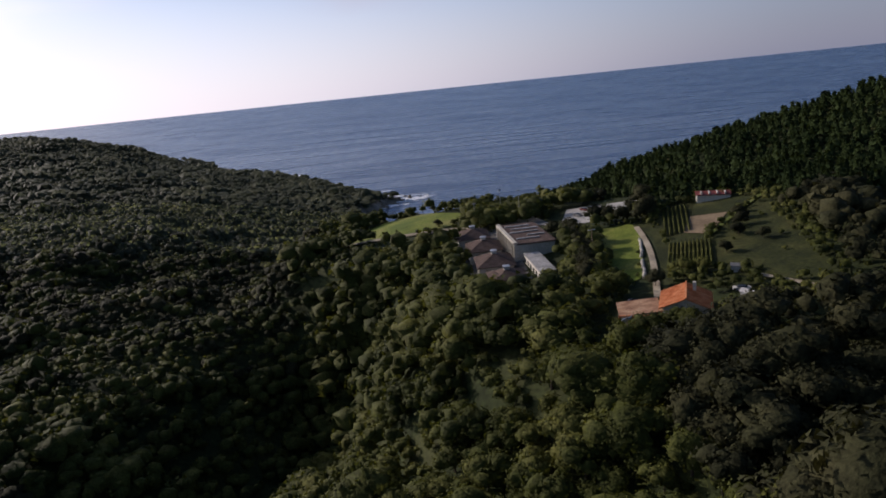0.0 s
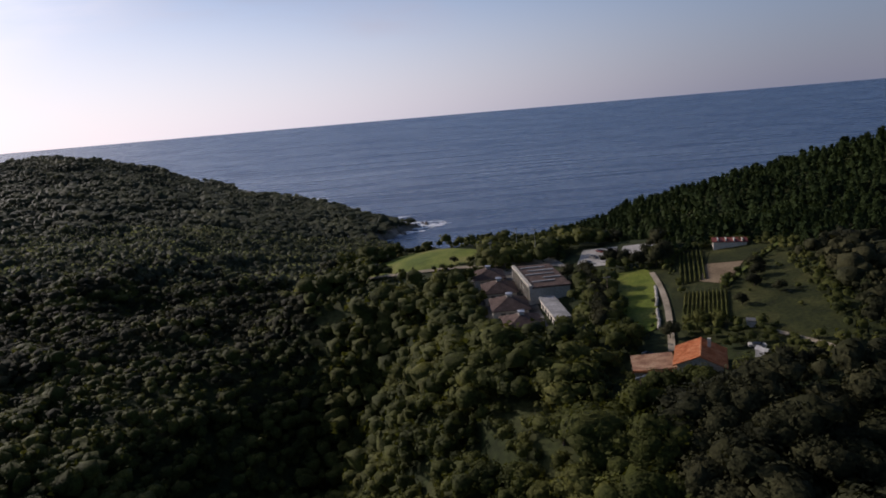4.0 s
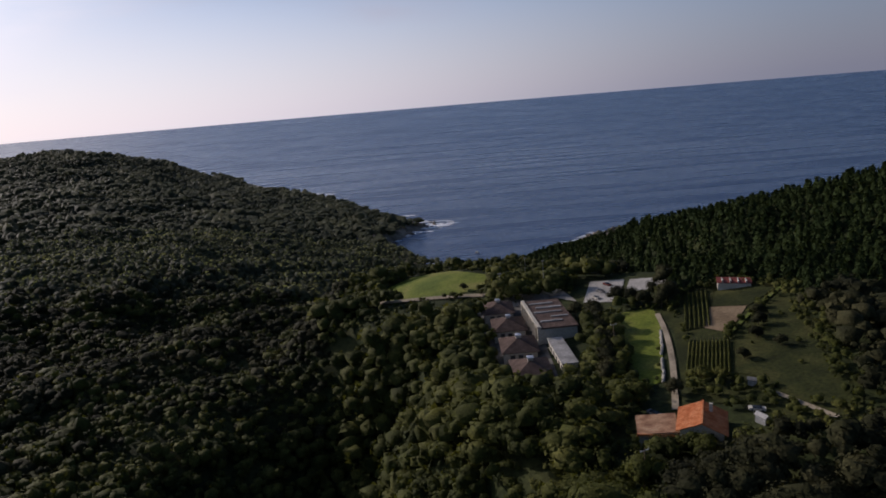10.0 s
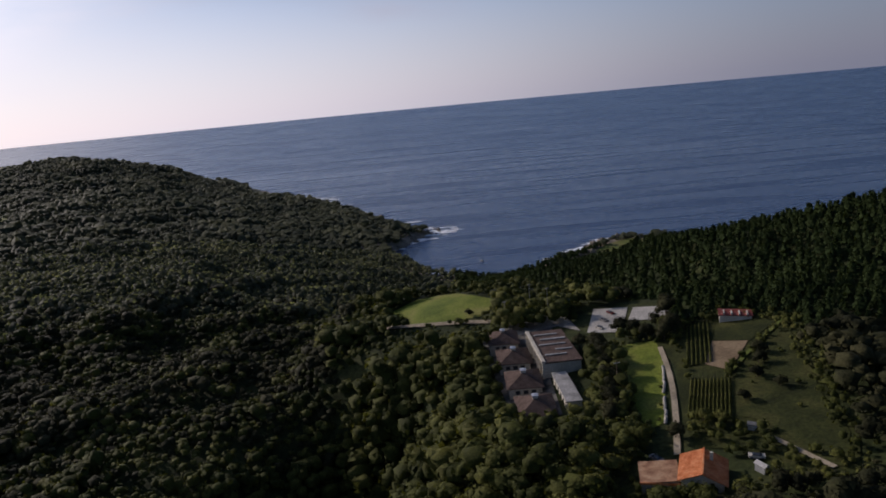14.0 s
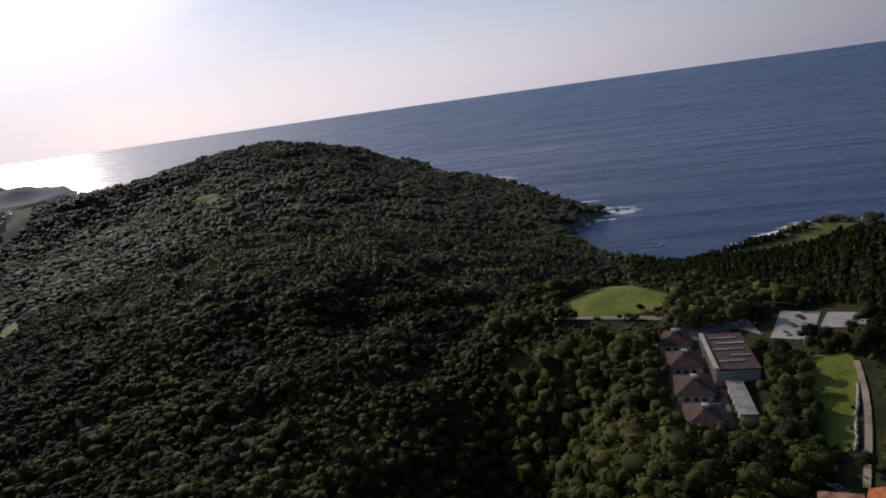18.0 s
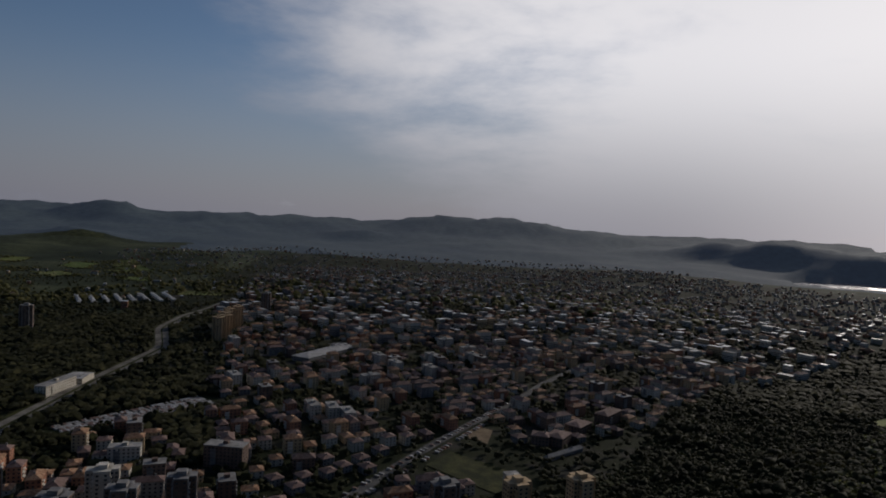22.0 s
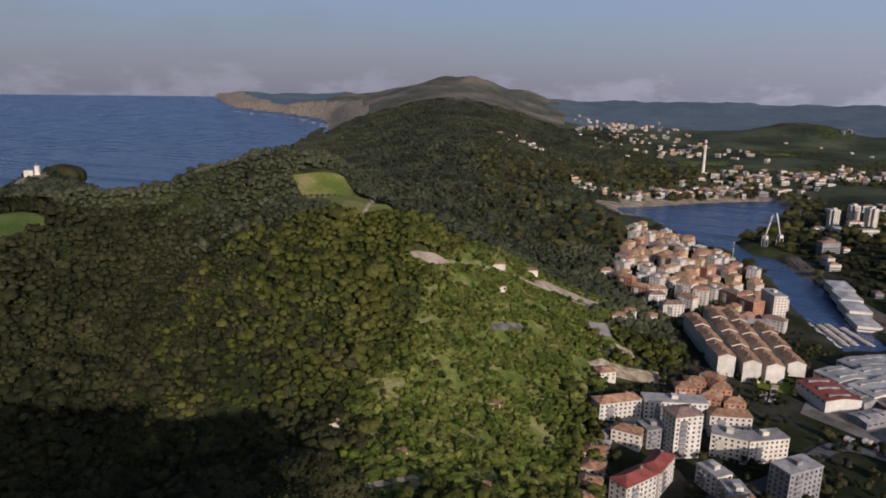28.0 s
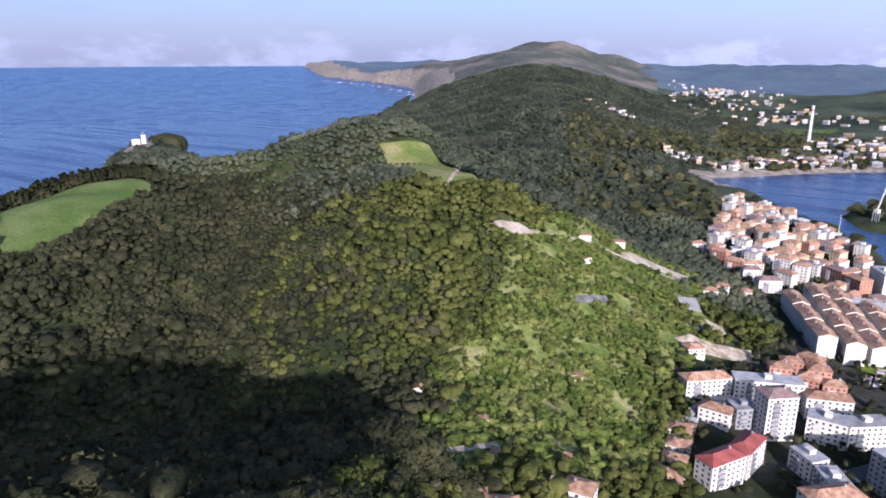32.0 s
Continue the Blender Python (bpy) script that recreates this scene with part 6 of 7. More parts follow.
# ---- works by the railway ----
HALLS = [works_hall(30, 22, 7, "metal", "pale warehouse with a grey sheet roof", "cream"), works_hall(24, 26, 6, "green_sheet", "white warehouse with a green roof", "white"),
         works_hall(18, 22, 6, "red_sheet", "warehouse with a dark red sheet roof", "grey"), works_hall(16, 26, 6, "blue_sheet", "warehouse with a bright blue roof", "cream"),
         works_hall(15, 26, 5, "flat", "long low engine shed with a grey roof", "grey"), works_hall(16, 24, 5, "rust", "low workshop with a brown tiled roof", "umber"),
         works_hall(26, 34, 9, "red_sheet", "cream hall with a dark red roof", "white")]
for x, y, turn, k in ((-288, -398, 45, 0), (-255, -428, 45, 1), (-232, -405, 48, 2), (-165, -455, 40, 3), (-318, -392, 55, 4), (-300, -430, 50, 0), (-262, -462, 45, 5), (-235, -468, 42, 4),
                      (-212, -486, 40, 5), (-190, -505, 40, 4), (-168, -525, 38, 4), (-145, -545, 38, 5), (-120, -560, 35, 4), (-205, -432, 45, 5), (-140, -430, 40, 2), (-110, -448, 35, 0),
                      (-58, -500, 30, 6), (-100, -500, 30, 5), (-180, -420, 45, 5), (-340, -372, 50, 4), (-1010, -70, 40, 0), (-416, -632, 20, 0), (-442, -560, 20, 0), (-780, -352, 0, 0)):
    put(HALLS[k], x, y, turn)
for o in [o for o in scene.objects if o.name.startswith("warehouse")]:
    TAKEN.append((o.location.x, o.location.y, 11))
g = np.random.default_rng(12)
c45, s45 = math.cos(radians(44)), math.sin(radians(44))
for i in range(-14, 15):
    for j in range(-9, 10):
        x, y = -195 + i * c45 * 19 - j * s45 * 28, -470 + i * s45 * 19 + j * c45 * 28
        if inside(np.array([x]), np.array([y]), WORKYARD)[0] and gap(np.array([x]), np.array([y]), WORKYARD)[0] > 9 and g.random() < 0.85 and free(x, y, 7):
            put(HALLS[int(g.choice([4, 0, 5, 4, 0, 4]))], x, y, -46 if g.random() < 0.12 else 44)
far_blocks("glasshouses", [(-1400 - 12 * i, -640 + 22 * i, 0.5, 130, 9, 5, 1.5, 1, 8) for i in range(8)], "rows of pale sheds on a levelled site")
far_blocks("quay_sheds", [(-112 + 4 * i, -760 - 38 * i, 1.75, 40, 22, 8, 1.5, 1, 8) for i in range(4)], "long pale transit sheds on the quay")

# ---- trees of the town ----
BELT = [polar(104, 560), polar(104, 760), polar(108, 1300), polar(123.5, 1350), polar(122.5, 1000), polar(122.5, 560)]


def cropped(x, y):
    """Open slopes of far fields, free of woods."""
    d = np.hypot(x - HUB[0], y - HUB[1])
    a = np.degrees(np.arctan2(-(x - HUB[0]), y - HUB[1])) % 360
    clump = np.sin(x / 70 + np.sin(y / 90)) * np.sin(y / 60) > 0.45
    return (gap(x, y, TAN_FIELD) < 40) | inside(x, y, TAN_FIELD) | ((a > 122) & (a < 141) & (d > 1330) & (d < 2080) & ~clump)


def town_trees():
    for poly in TOWN_WOODS:
        lo, hi = np.min(poly, 0), np.max(poly, 0)
        gx, gy = np.meshgrid(np.arange(lo[0], hi[0], 6.0), np.arange(lo[1], hi[1], 6.0))
        gx, gy = (gx + rng.uniform(-2, 2, gx.shape)).ravel(), (gy + rng.uniform(-2, 2, gy.shape)).ravel()
        keep = inside(gx, gy, poly)
        plant("copse", gx[keep], gy[keep], rng.uniform(5, 9, keep.sum()), FAR, M["leaf_dark"], "dark copse between the apartment blocks", "woodland")
    bx, by = scatter(520, 1400, 7.4, 103, 124, seed=45)
    keep = inside(bx, by, BELT) & ((np.sin(bx / 60 + np.sin(by / 45)) * np.sin(by / 52) > -0.2) | (np.random.default_rng(46).random(len(bx)) < 0.25))
    for line, pad in ROADLINES:
        keep &= gap(bx, by, line, False) > pad * 0.9
    t = np.array(TAKEN)
    keep &= np.array([((t[:, 0] - a) ** 2 + (t[:, 1] - b) ** 2 > (t[:, 2] + 2) ** 2).all() for a, b in zip(bx, by)])
    plant("belt_wood", bx[keep], by[keep], rng.uniform(3.5, 8, keep.sum()), FAR, M["leaf_dark"], "dark broadleaf woods along the highway", "woodland")
    cx, cy = scatter(950, 2700, 12.5, 104, 202, seed=47)
    cd = np.hypot(cx - HUB[0], cy - HUB[1])
    mask = np.sin(cx / 95 + 1.7 * np.sin(cy / 120)) * np.sin(cy / 80 + 1.3 * np.sin(cx / 140)) + 0.35 * np.sin(cx / 31 + cy / 43)
    keep = (mask > 0.2) & ~wet(cx, cy) & ~inside(cx, cy, BELT) & ~cropped(cx, cy) & (gap(cx, cy, HARBOUR) > 220) & (~inside(cx, cy, TOWN) | (cy < -1050) | (cd > 1350))
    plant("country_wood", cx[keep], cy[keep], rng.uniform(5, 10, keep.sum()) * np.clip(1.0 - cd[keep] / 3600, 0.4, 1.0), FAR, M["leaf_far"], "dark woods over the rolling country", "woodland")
    x, y = scatter(300, 1500, 10.5, 40, 235, seed=5)
    keep = inside(x, y, TOWN) & ~wet(x, y) & (np.random.default_rng(4).random(len(x)) < np.where(np.sin(x / 37 + np.sin(y / 53)) * np.sin(y / 41) > 0.1, 0.9, 0.5))
    for line, pad in ROADLINES:
        keep &= gap(x, y, line, False) > pad * 0.7
    for area in KEEPOUT:
        keep &= ~inside(x, y, area) & (gap(x, y, area) > 9)
    keep &= (gap(x, y, HARBOUR) > 30) | (y > -600)
    if TAKEN:
        t = np.array(TAKEN)
        for i in np.flatnonzero(keep):
            if ((t[:, 0] - x[i]) ** 2 + (t[:, 1] - y[i]) ** 2 < (t[:, 2] + 1) ** 2).any():
                keep[i] = False
    fx, fy = scatter(1500, 2450, 16, 55, 150, seed=15)
    far = inside(fx, fy, TOWN) & ~wet(fx, fy) & (np.random.default_rng(16).random(len(fx)) < np.where(np.sin(fx / 83 + np.sin(fy / 61)) * np.sin(fy / 97 + 0.7 * np.sin(fx / 45)) > 0.12, 0.95, 0.25))
    plant("street_trees", fx[far], fy[far], rng.uniform(2.2, 4.6, far.sum()) * np.clip(1.0 - (np.hypot(fx[far], fy[far]) - 1700) / 1100, 0.3, 1.0), FAR, M["leaf_dark"], "dark trees among the farthest houses")
    x, y = x[keep], y[keep]
    d = np.hypot(x - HUB[0], y - HUB[1])
    near = d < 750
    tall = rng.uniform(4.0, 8.0, len(x))
    plant("street_trees", x[near], y[near], tall[near], NEAR, M["leaf_dark"], "green garden and street trees among the buildings")
    plant("street_trees", x[~near], y[~near], tall[~near] * 0.85, FAR, M["leaf_dark"], "dark green trees among the far houses")
    x, y = scatter(900, 2600, 18.5, 62, 202, seed=6)
    d = np.hypot(x - HUB[0], y - HUB[1])
    keep = ~wet(x, y) & (np.sin(x / 120 + np.sin(y / 90)) * np.sin(y / 150 + x / 300) > np.where(d > 1900, 0.25, -0.2)) & (np.random.default_rng(2).random(len(x)) < np.where(d > 2200, 0.8, 0.9))
    keep &= ~inside(x, y, TOWN) | ((y < -1100) | (d > 1500)) & (np.random.default_rng(9).random(len(x)) < 0.5)
    keep |= ~wet(x, y) & (height(x, y) - lift(d) > 44) & (d > 1300)
    keep &= ~cropped(x, y)
    plant("hedgerow_trees", x[keep], y[keep], rng.uniform(7, 13, keep.sum()) * np.clip(1.0 - (d[keep] - 1500) / 1300, 0.3, 1.0), FAR, M["leaf_far"], "woods and hedges over the rolling country")


town_trees()



# ---- farmland beyond the town ----
def farmland():
    """Fields of several greens with tree lines along their edges."""
    q = np.random.default_rng(61)
    tx, ty = [], []
    kinds = ("turf", "scrub", "turf", "dry_grass", "turf", "scrub", "field")
    spots = [(q.uniform(104, 198), q.uniform(1000, 2600), False) for _ in range(70)]
    spots += [(az + q.normal(0, 0.3), dist + q.normal(0, 12), True) for az in np.arange(123, 141, 2.9) for dist in np.arange(1370, 2060, 98) if q.random() < 0.8]
    for n, (az, dist, slope) in enumerate(spots):
        cx, cy = polar(az, dist)
        if inside(np.array([cx]), np.array([cy]), TOWN)[0] and dist < 1400 or wet(np.array([cx]), np.array([cy]))[0] or gap(np.array([cx]), np.array([cy]), HARBOUR)[0] < 260 or inside(np.array([cx]), np.array([cy]), TAN_FIELD)[0]:
            continue
        a, w, deep = q.random() * 3.14, q.uniform(60, 170), q.uniform(45, 110)
        if slope:
            a, w, deep = radians(az) + q.normal(0, 0.15), q.uniform(66, 92), q.uniform(78, 94)
        poly = []
        for sx, sy in ((-1, -1), (0, -1.1), (1, -1), (1.1, 0), (1, 1), (0, 0.9), (-1, 1), (-0.9, 0)):
            px, py = sx * w / 2 * q.uniform(0.85, 1.15), sy * deep / 2 * q.uniform(0.85, 1.15)
            poly.append((cx + px * math.cos(a) - py * math.sin(a), cy + px * math.sin(a) + py * math.cos(a)))
        kind = kinds[n % len(kinds)]
        drape("field", poly, M[kind], "dry pale field on the rolling country" if kind == "dry_grass" else "green hedged field on the rolling country", "field", 1.2, 14)
        for (ax, ay), (bx, by) in zip(poly, poly[1:] + poly[:1]):
            for s in np.arange(0, 1, 9 / math.hypot(bx - ax, by - ay)):
                if q.random() < (0.45 if slope else 0.7):
                    tx.append(ax + (bx - ax) * s + q.normal(0, 2))
                    ty.append(ay + (by - ay) * s + q.normal(0, 2))
    tx, ty = np.array(tx), np.array(ty)
    plant("field_hedges", tx, ty, rng.uniform(2, 4.5, len(tx)), FAR, M["leaf_far"], "dark tree lines along far fields", "hedges")


farmland()


# ---- parked cars across the town, too small to tell apart ----
def parked_cars():
    q = np.random.default_rng(71)
    rows = []

    def line(ax, ay, bx, by, lanes, pitch, fill):
        long = math.hypot(bx - ax, by - ay)
        ux, uy = (bx - ax) / long, (by - ay) / long
        turn = math.atan2(uy, ux) + math.pi / 2
        for off in lanes:
            for s in np.arange(0, long, pitch):
                if q.random() < fill:
                    rows.append((ax + ux * s - uy * off, ay + uy * s + ux * off, turn + q.normal(0, 0.05), 4.2, 1.8, 1.4, 0.4, q.choice([1, 1, 4, 3, 10]), q.choice([8, 8, 7, 6])))

    line(-604, -287, -719, -189, (-15, -9, -3, 3, 9, 15), 2.7, 0.8)
    line(-230, -520, -330, -440, (8, 14), 2.8, 0.6)
    line(-100, -620, -180, -560, (-9, -3, 3, 9, 16), 2.8, 0.75)
    line(-150, -400, -250, -350, (-8, -2), 2.8, 0.6)
    line(-60, -440, -150, -400, (6, 12), 2.8, 0.5)
    line(74, -627, 45, -524, (5,), 6.0, 0.6)
    line(66, -290, 72, -372, (-4,), 6.0, 0.6)
    line(-20, -480, -30, -600, (-3, 3), 5.5, 0.6)
    line(-474, -20, -741, 150, (-6, 6), 6.0, 0.6)
    line(-440, -370, -580, -345, (-4, 4), 14.0, 0.5)
    far_blocks("parked_cars", rows, "small parked cars in rows about the town")


parked_cars()
M["umber_tile"] = mat("dark_brown_tiles", [(0.072, 0.050, 0.041), (0.120, 0.085, 0.070)], 0.5, 0.85, 0.5, 4, spec=0.05, obj=0.1)


# ---- the pavilions above the cove ----
def pavilion():
    t = thing("pavilion", "brown-roofed square pavilion with a pale roof lantern", "pavilion", "four pavilions in a row")
    part("wall", boxes((-6.2, -7.6, -2, 6.2, 7.6, 3.6)), M["cream"], t)
    part("roof", hip(12.6, 15.4, 3.6, 3.4, 0.8, 1.6), M["umber_tile"], t)
    lantern = part("lantern", boxes((-0.9, -1.1, 6.6, 0.9, 1.1, 7.6)), M["white"], t, "small white roof lantern")
    part("lantern_cap", hip(1.9, 2.3, 7.6, 0.5, 0.2), M["steel"], lantern)
    for x, y in ((-6.22, -4), (-6.22, 0), (-6.22, 4), (6.22, -4), (6.22, 0), (6.22, 4)):
        part("window", boxes((x - 0.05, y - 1.1, 1.0, x + 0.05, y + 1.1, 2.6)), M["pane"], t)
    for x in (-3, 0, 3):
        part("window", boxes((x - 0.9, -7.66, 1.0, x + 0.9, -7.55, 2.6)), M["pane"], t)
    return t


def on_land(ob, x, y, z, turn=0.0):
    ob.matrix_basis = pose(x, y, z, 0, 0, turn)
    return ob


first = on_land(pavilion(), 30.5, 221.3, 109.2, -2)
for x, y in ((29.6, 244.0), (28.8, 267.5), (27.0, 290.0)):
    copy_thing(first, pose(x, y, 109.2, 0, 0, -2))


def sports_hall():
    t = thing("hall", "large hall with a dark sloped roof and pale concrete fins", "hall")
    part("wall", boxes((-7, -17, -3, 7, 17, 8.6)), M["cream"], t)
    part("roof", boxes((-7.4, -17.4, 8.6, 7.4, 17.4, 9.2)), M["umber_tile"], t)
    for i in range(7):
        y = -17 + i * 34 / 6
        part("fin", boxes((-8.6, y - 0.35, -2, -7.0, y + 0.35, 9.6)), M["cream"], t, "pale concrete fin")
    part("beam", boxes((-8.7, -17.5, 9.0, -7.3, 17.5, 9.8)), M["cream"], t, "pale edge beam")
    for i in range(6):
        y = -17 + (i + 0.5) * 34 / 6
        part("window", boxes((-7.06, y - 2.2, 3.2, -6.95, y + 2.2, 7.6)), M["pane"], t)
    for x, y, half in ((-1.5, -10.5, 4.4), (2.8, -5.5, 3.4), (-0.5, 0.5, 5.6), (1.0, 6.5, 5.4), (-1.0, 12.0, 5.0)):
        part("rooflight", boxes((x - half, y - 0.55, 9.2, x + half, y + 0.55, 9.6)), M["metal"], t, "pale strip rooflight")
    part("end_wall", boxes((-7.2, -17.3, -2, -2.5, -16.95, 8.4)), M["cream"], t, "cream end wall")
    return t


on_land(sports_hall(), 45.6, 264.5, 108.4, 2)


def annex():
    t = thing("annex", "long low annex with a pale flat roof and cream walls", "annex")
    part("wall", boxes((-2.6, -12.4, -3, 2.6, 12.4, 3.8)), M["cream"], t)
    part("roof", boxes((-2.9, -12.7, 3.8, 2.9, 12.7, 4.3)), M["flat"], t)
    for i in range(6):
        y = -11 + i * 4.4
        part("window", boxes((-2.66, y - 1.3, 1.0, -2.55, y + 1.3, 2.8)), M["pane"], t)
    return t


on_land(annex(), 43.6, 231.0, 110.4, 1)
drape("terrace", [(18, 302), (34, 318), (51, 326), (59, 321), (62, 287), (54, 300), (36, 300)], M["yard"], "pale forecourt behind the hall", "yard", 0.4)
drape("terrace", [(49, 318), (58, 319), (60.5, 300), (54, 303)], M["stone"], "bright sandy apron on the forecourt", "yard", 0.5)


def floodlight(x, y):
    t = thing("lamp_post", "tall grey lamp post beside the forecourt", "lamp post", "lamp posts by the pavilions")
    part("post", pole(0.14, 0.08, 0, 14), M["steel"], t)
    part("lamp_head", boxes((-0.8, -0.2, 13.8, 0.8, 0.2, 14.3)), M["grey"], t)
    return settle(t, x, y, 20, 0.0)


for x, y in ((31, 312), (53, 318), (46, 330)):
    floodlight(x, y)

# ---- the farm ----
def farmhouse():
    t = thing("farmhouse", "white-walled farmhouse with an orange clay-tile gable roof", "farmhouse")
    part("wall", gable_wall(10.4, 11.6, 5.0, 2.2), M["cream"], t)
    half = {}
    for side, name in ((-1, "roof_slope"), (1, "roof_slope")):
        bm = bmesh.new()
        a, b = side * 6.2, 6.6
        pts = [(0, -b, 7.3), (0, b, 7.3), (a, b, 4.7), (a, -b, 4.7)]
        low = [bm.verts.new((x, y, z)) for x, y, z in pts]
        high = [bm.verts.new((x, y, z + 0.3)) for x, y, z in pts]
        for i in range(4):
            bm.faces.new((low[i], low[(i + 1) % 4], high[(i + 1) % 4], high[i]))
        bm.faces.new(low)
        bm.faces.new(high)
        half[side] = part(name, bm, M["orange"], t, "orange clay-tile slope")
        for i in range(26):
            y = -b + (i + 0.5) * 2 * b / 26
            rib = bmesh.new()
            v = [rib.verts.new(p) for p in ((0, y - 0.1, 7.6), (0, y + 0.1, 7.6), (a, y + 0.1, 5.0), (a, y - 0.1, 5.0), (0, y, 7.72), (a, y, 5.12))]
            for f in ((0, 4, 5, 3), (4, 1, 2, 5), (0, 1, 4), (3, 5, 2)):
                rib.faces.new([v[k] for k in f])
            part("tile", rib, M["orange"], half[side])
    part("ridge", boxes((-0.2, -6.6, 7.5, 0.2, 6.6, 7.8)), M["orange"], t)
    for x, z in ((-3, 1.2), (0, 1.2), (3, 1.2), (-2.4, 3.8), (2.4, 3.8)):
        w = part("window", boxes((x - 0.5, -5.86, z, x + 0.5, -5.75, z + 1.1)), M["pane"], t)
        part("frame", boxes((x - 0.62, -5.84, z - 0.12, x + 0.62, -5.78, z)), M["stone"], w)
    part("chimney", boxes((1.6, 2.0, 6.8, 2.4, 2.8, 9.0)), M["cream"], t)
    return t


M["orange"] = mat("orange_tiles", [(0.42, 0.13, 0.05), (0.55, 0.20, 0.08), (0.60, 0.26, 0.12)], 0.5, 0.85, 0.4, 4)
on_land(farmhouse(), 65.6, 161.8, 114.9, -24)


def lean_to():
    t = thing("barn", "low barn with a dull brown-red tiled roof", "barn")
    part("wall", boxes((-4.8, -4.8, -3, 4.8, 4.8, 2.3)), M["stone"], t)
    bm = bmesh.new()
    pts = [(-5.2, -5.2, 2.0), (5.2, -5.2, 3.0), (5.2, 5.2, 3.0), (-5.2, 5.2, 2.0)]
    low, high = [bm.verts.new(p) for p in pts], [bm.verts.new((p[0], p[1], p[2] + 0.3)) for p in pts]
    for i in range(4):
        bm.faces.new((low[i], low[(i + 1) % 4], high[(i + 1) % 4], high[i]))
    bm.faces.new(low)
    bm.faces.new(high)
    part("roof", bm, M["tile"], t)
    part("roof_edge", boxes((-5.3, -5.5, 1.9, 5.2, -5.15, 2.5)), M["orange"], t)
    return t


on_land(lean_to(), 55.2, 166.0, 115.3, -14)


def red_barn():
    t = thing("shed", "long low shed with a red and white striped roof", "shed")
    part("wall", gable_wall(7.5, 12, 2.6, 0.9), M["cream"], t)
    roof = part("roof", gable(7.5, 12, 2.6, 0.9), M["red_sheet"], t)
    for i in range(4):
        part("pale_sheet", boxes((-4.0, -4.6 + i * 2.9, 2.9, 0, -4.1 + i * 2.9, 3.75)), M["white"], roof)
    return t


on_land(red_barn(), 119.6, 260.0, float(height(119.6, 260.0)) - 0.1, 69)


def vine_row(length):
    t = thing("vine_row", "green row of vines on posts", "vines", "vine rows of the farm")
    bm = bmesh.new()
    q = np.random.default_rng(3)
    for i in range(int(length / 0.8)):
        y = i * 0.8 - length / 2
        r = 0.4 + 0.3 * q.random()
        top = bm.verts.new((q.normal(0, 0.1), y, 1.0 + r))
        ring = [bm.verts.new((0.45 * math.cos(a), y + 0.55 * math.sin(a), 0.5 + 0.2 * q.random())) for a in (0.5, 1.8, 3.0, 4.3, 5.5)]
        for k in range(5):
            bm.faces.new((ring[k], ring[(k + 1) % 5], top))
    part("foliage", bm, M["leaf"], t)
    for y in (-length / 2, 0, length / 2):
        part("post", boxes((-0.05, y - 0.05, 0, 0.05, y + 0.05, 1.5)), M["wood"], t)
    return t


def lay_rows(rows, first, last, count, step_x, step_y):
    """Sets rows of plants side by side, following the land from first to last."""
    (ax, ay), (bx, by) = first, last
    long = math.hypot(bx - ax, by - ay)
    turn = -math.degrees(math.atan2(bx - ax, by - ay))
    for i in range(count):
        dx, dy = i * step_x, i * step_y
        za, zb = float(height(ax + dx, ay + dy)), float(height(bx + dx, by + dy))
        m = pose((ax + bx) / 2 + dx, (ay + by) / 2 + dy, (za + zb) / 2 + 0.2, math.degrees(math.atan2(zb - za, long)), 0, turn)
        if i:
            copy_thing(rows, m)
        else:
            rows.matrix_basis = m


lay_rows(vine_row(26), (74, 193), (85, 218), 11, 1.05, -0.58)
lay_rows(tagged(vine_row(38), "low green row of vegetables on stakes", "vegetables", "vegetable rows of the farm"), (87.5, 228), (101, 263), 6, 1.6, -0.2)
drape("field", [(99, 264), (115, 266), (93, 226), (86, 228)], M["field"], "dark green vegetable plot beside the tilled ground", "field", 0.4)
drape("field", [(115.5, 265), (130, 247), (114, 236), (103.4, 244)], M["field"], "rough brown and green plot below the shed", "field", 0.5)
drape("field", [(103, 243.6), (113.4, 236), (98, 217), (93, 226)], M["soil"], "bare brown tilled strip", "field", 0.5)
drape("field", [(73, 192), (84.5, 219), (96, 213), (85, 186)], M["field"], "grassy earth between rows of vines", "field", 0.4)
drape("field", [(99, 215), (114, 229), (129, 236), (122, 210), (114, 192), (108, 167), (99, 153), (93, 158), (93, 171), (91, 184), (87, 189)], M["field"], "mown green slope on the farm's upper side", "field", 0.45)
strip("path", [(90, 173), (94, 167), (96, 154)], 1.6, M["track"], "worn pale track past the farm sheds", "path", 0.65)
strip("path", [(136, 250), (119, 236.5), (105, 224.5), (97, 215)], 1.5, M["scrub"], "narrow grass path beside a hedge", "path", 0.7)
strip("path", LANE, 1.9, M["track"], "pale farm lane beside a stone wall", "lane", 0.55)


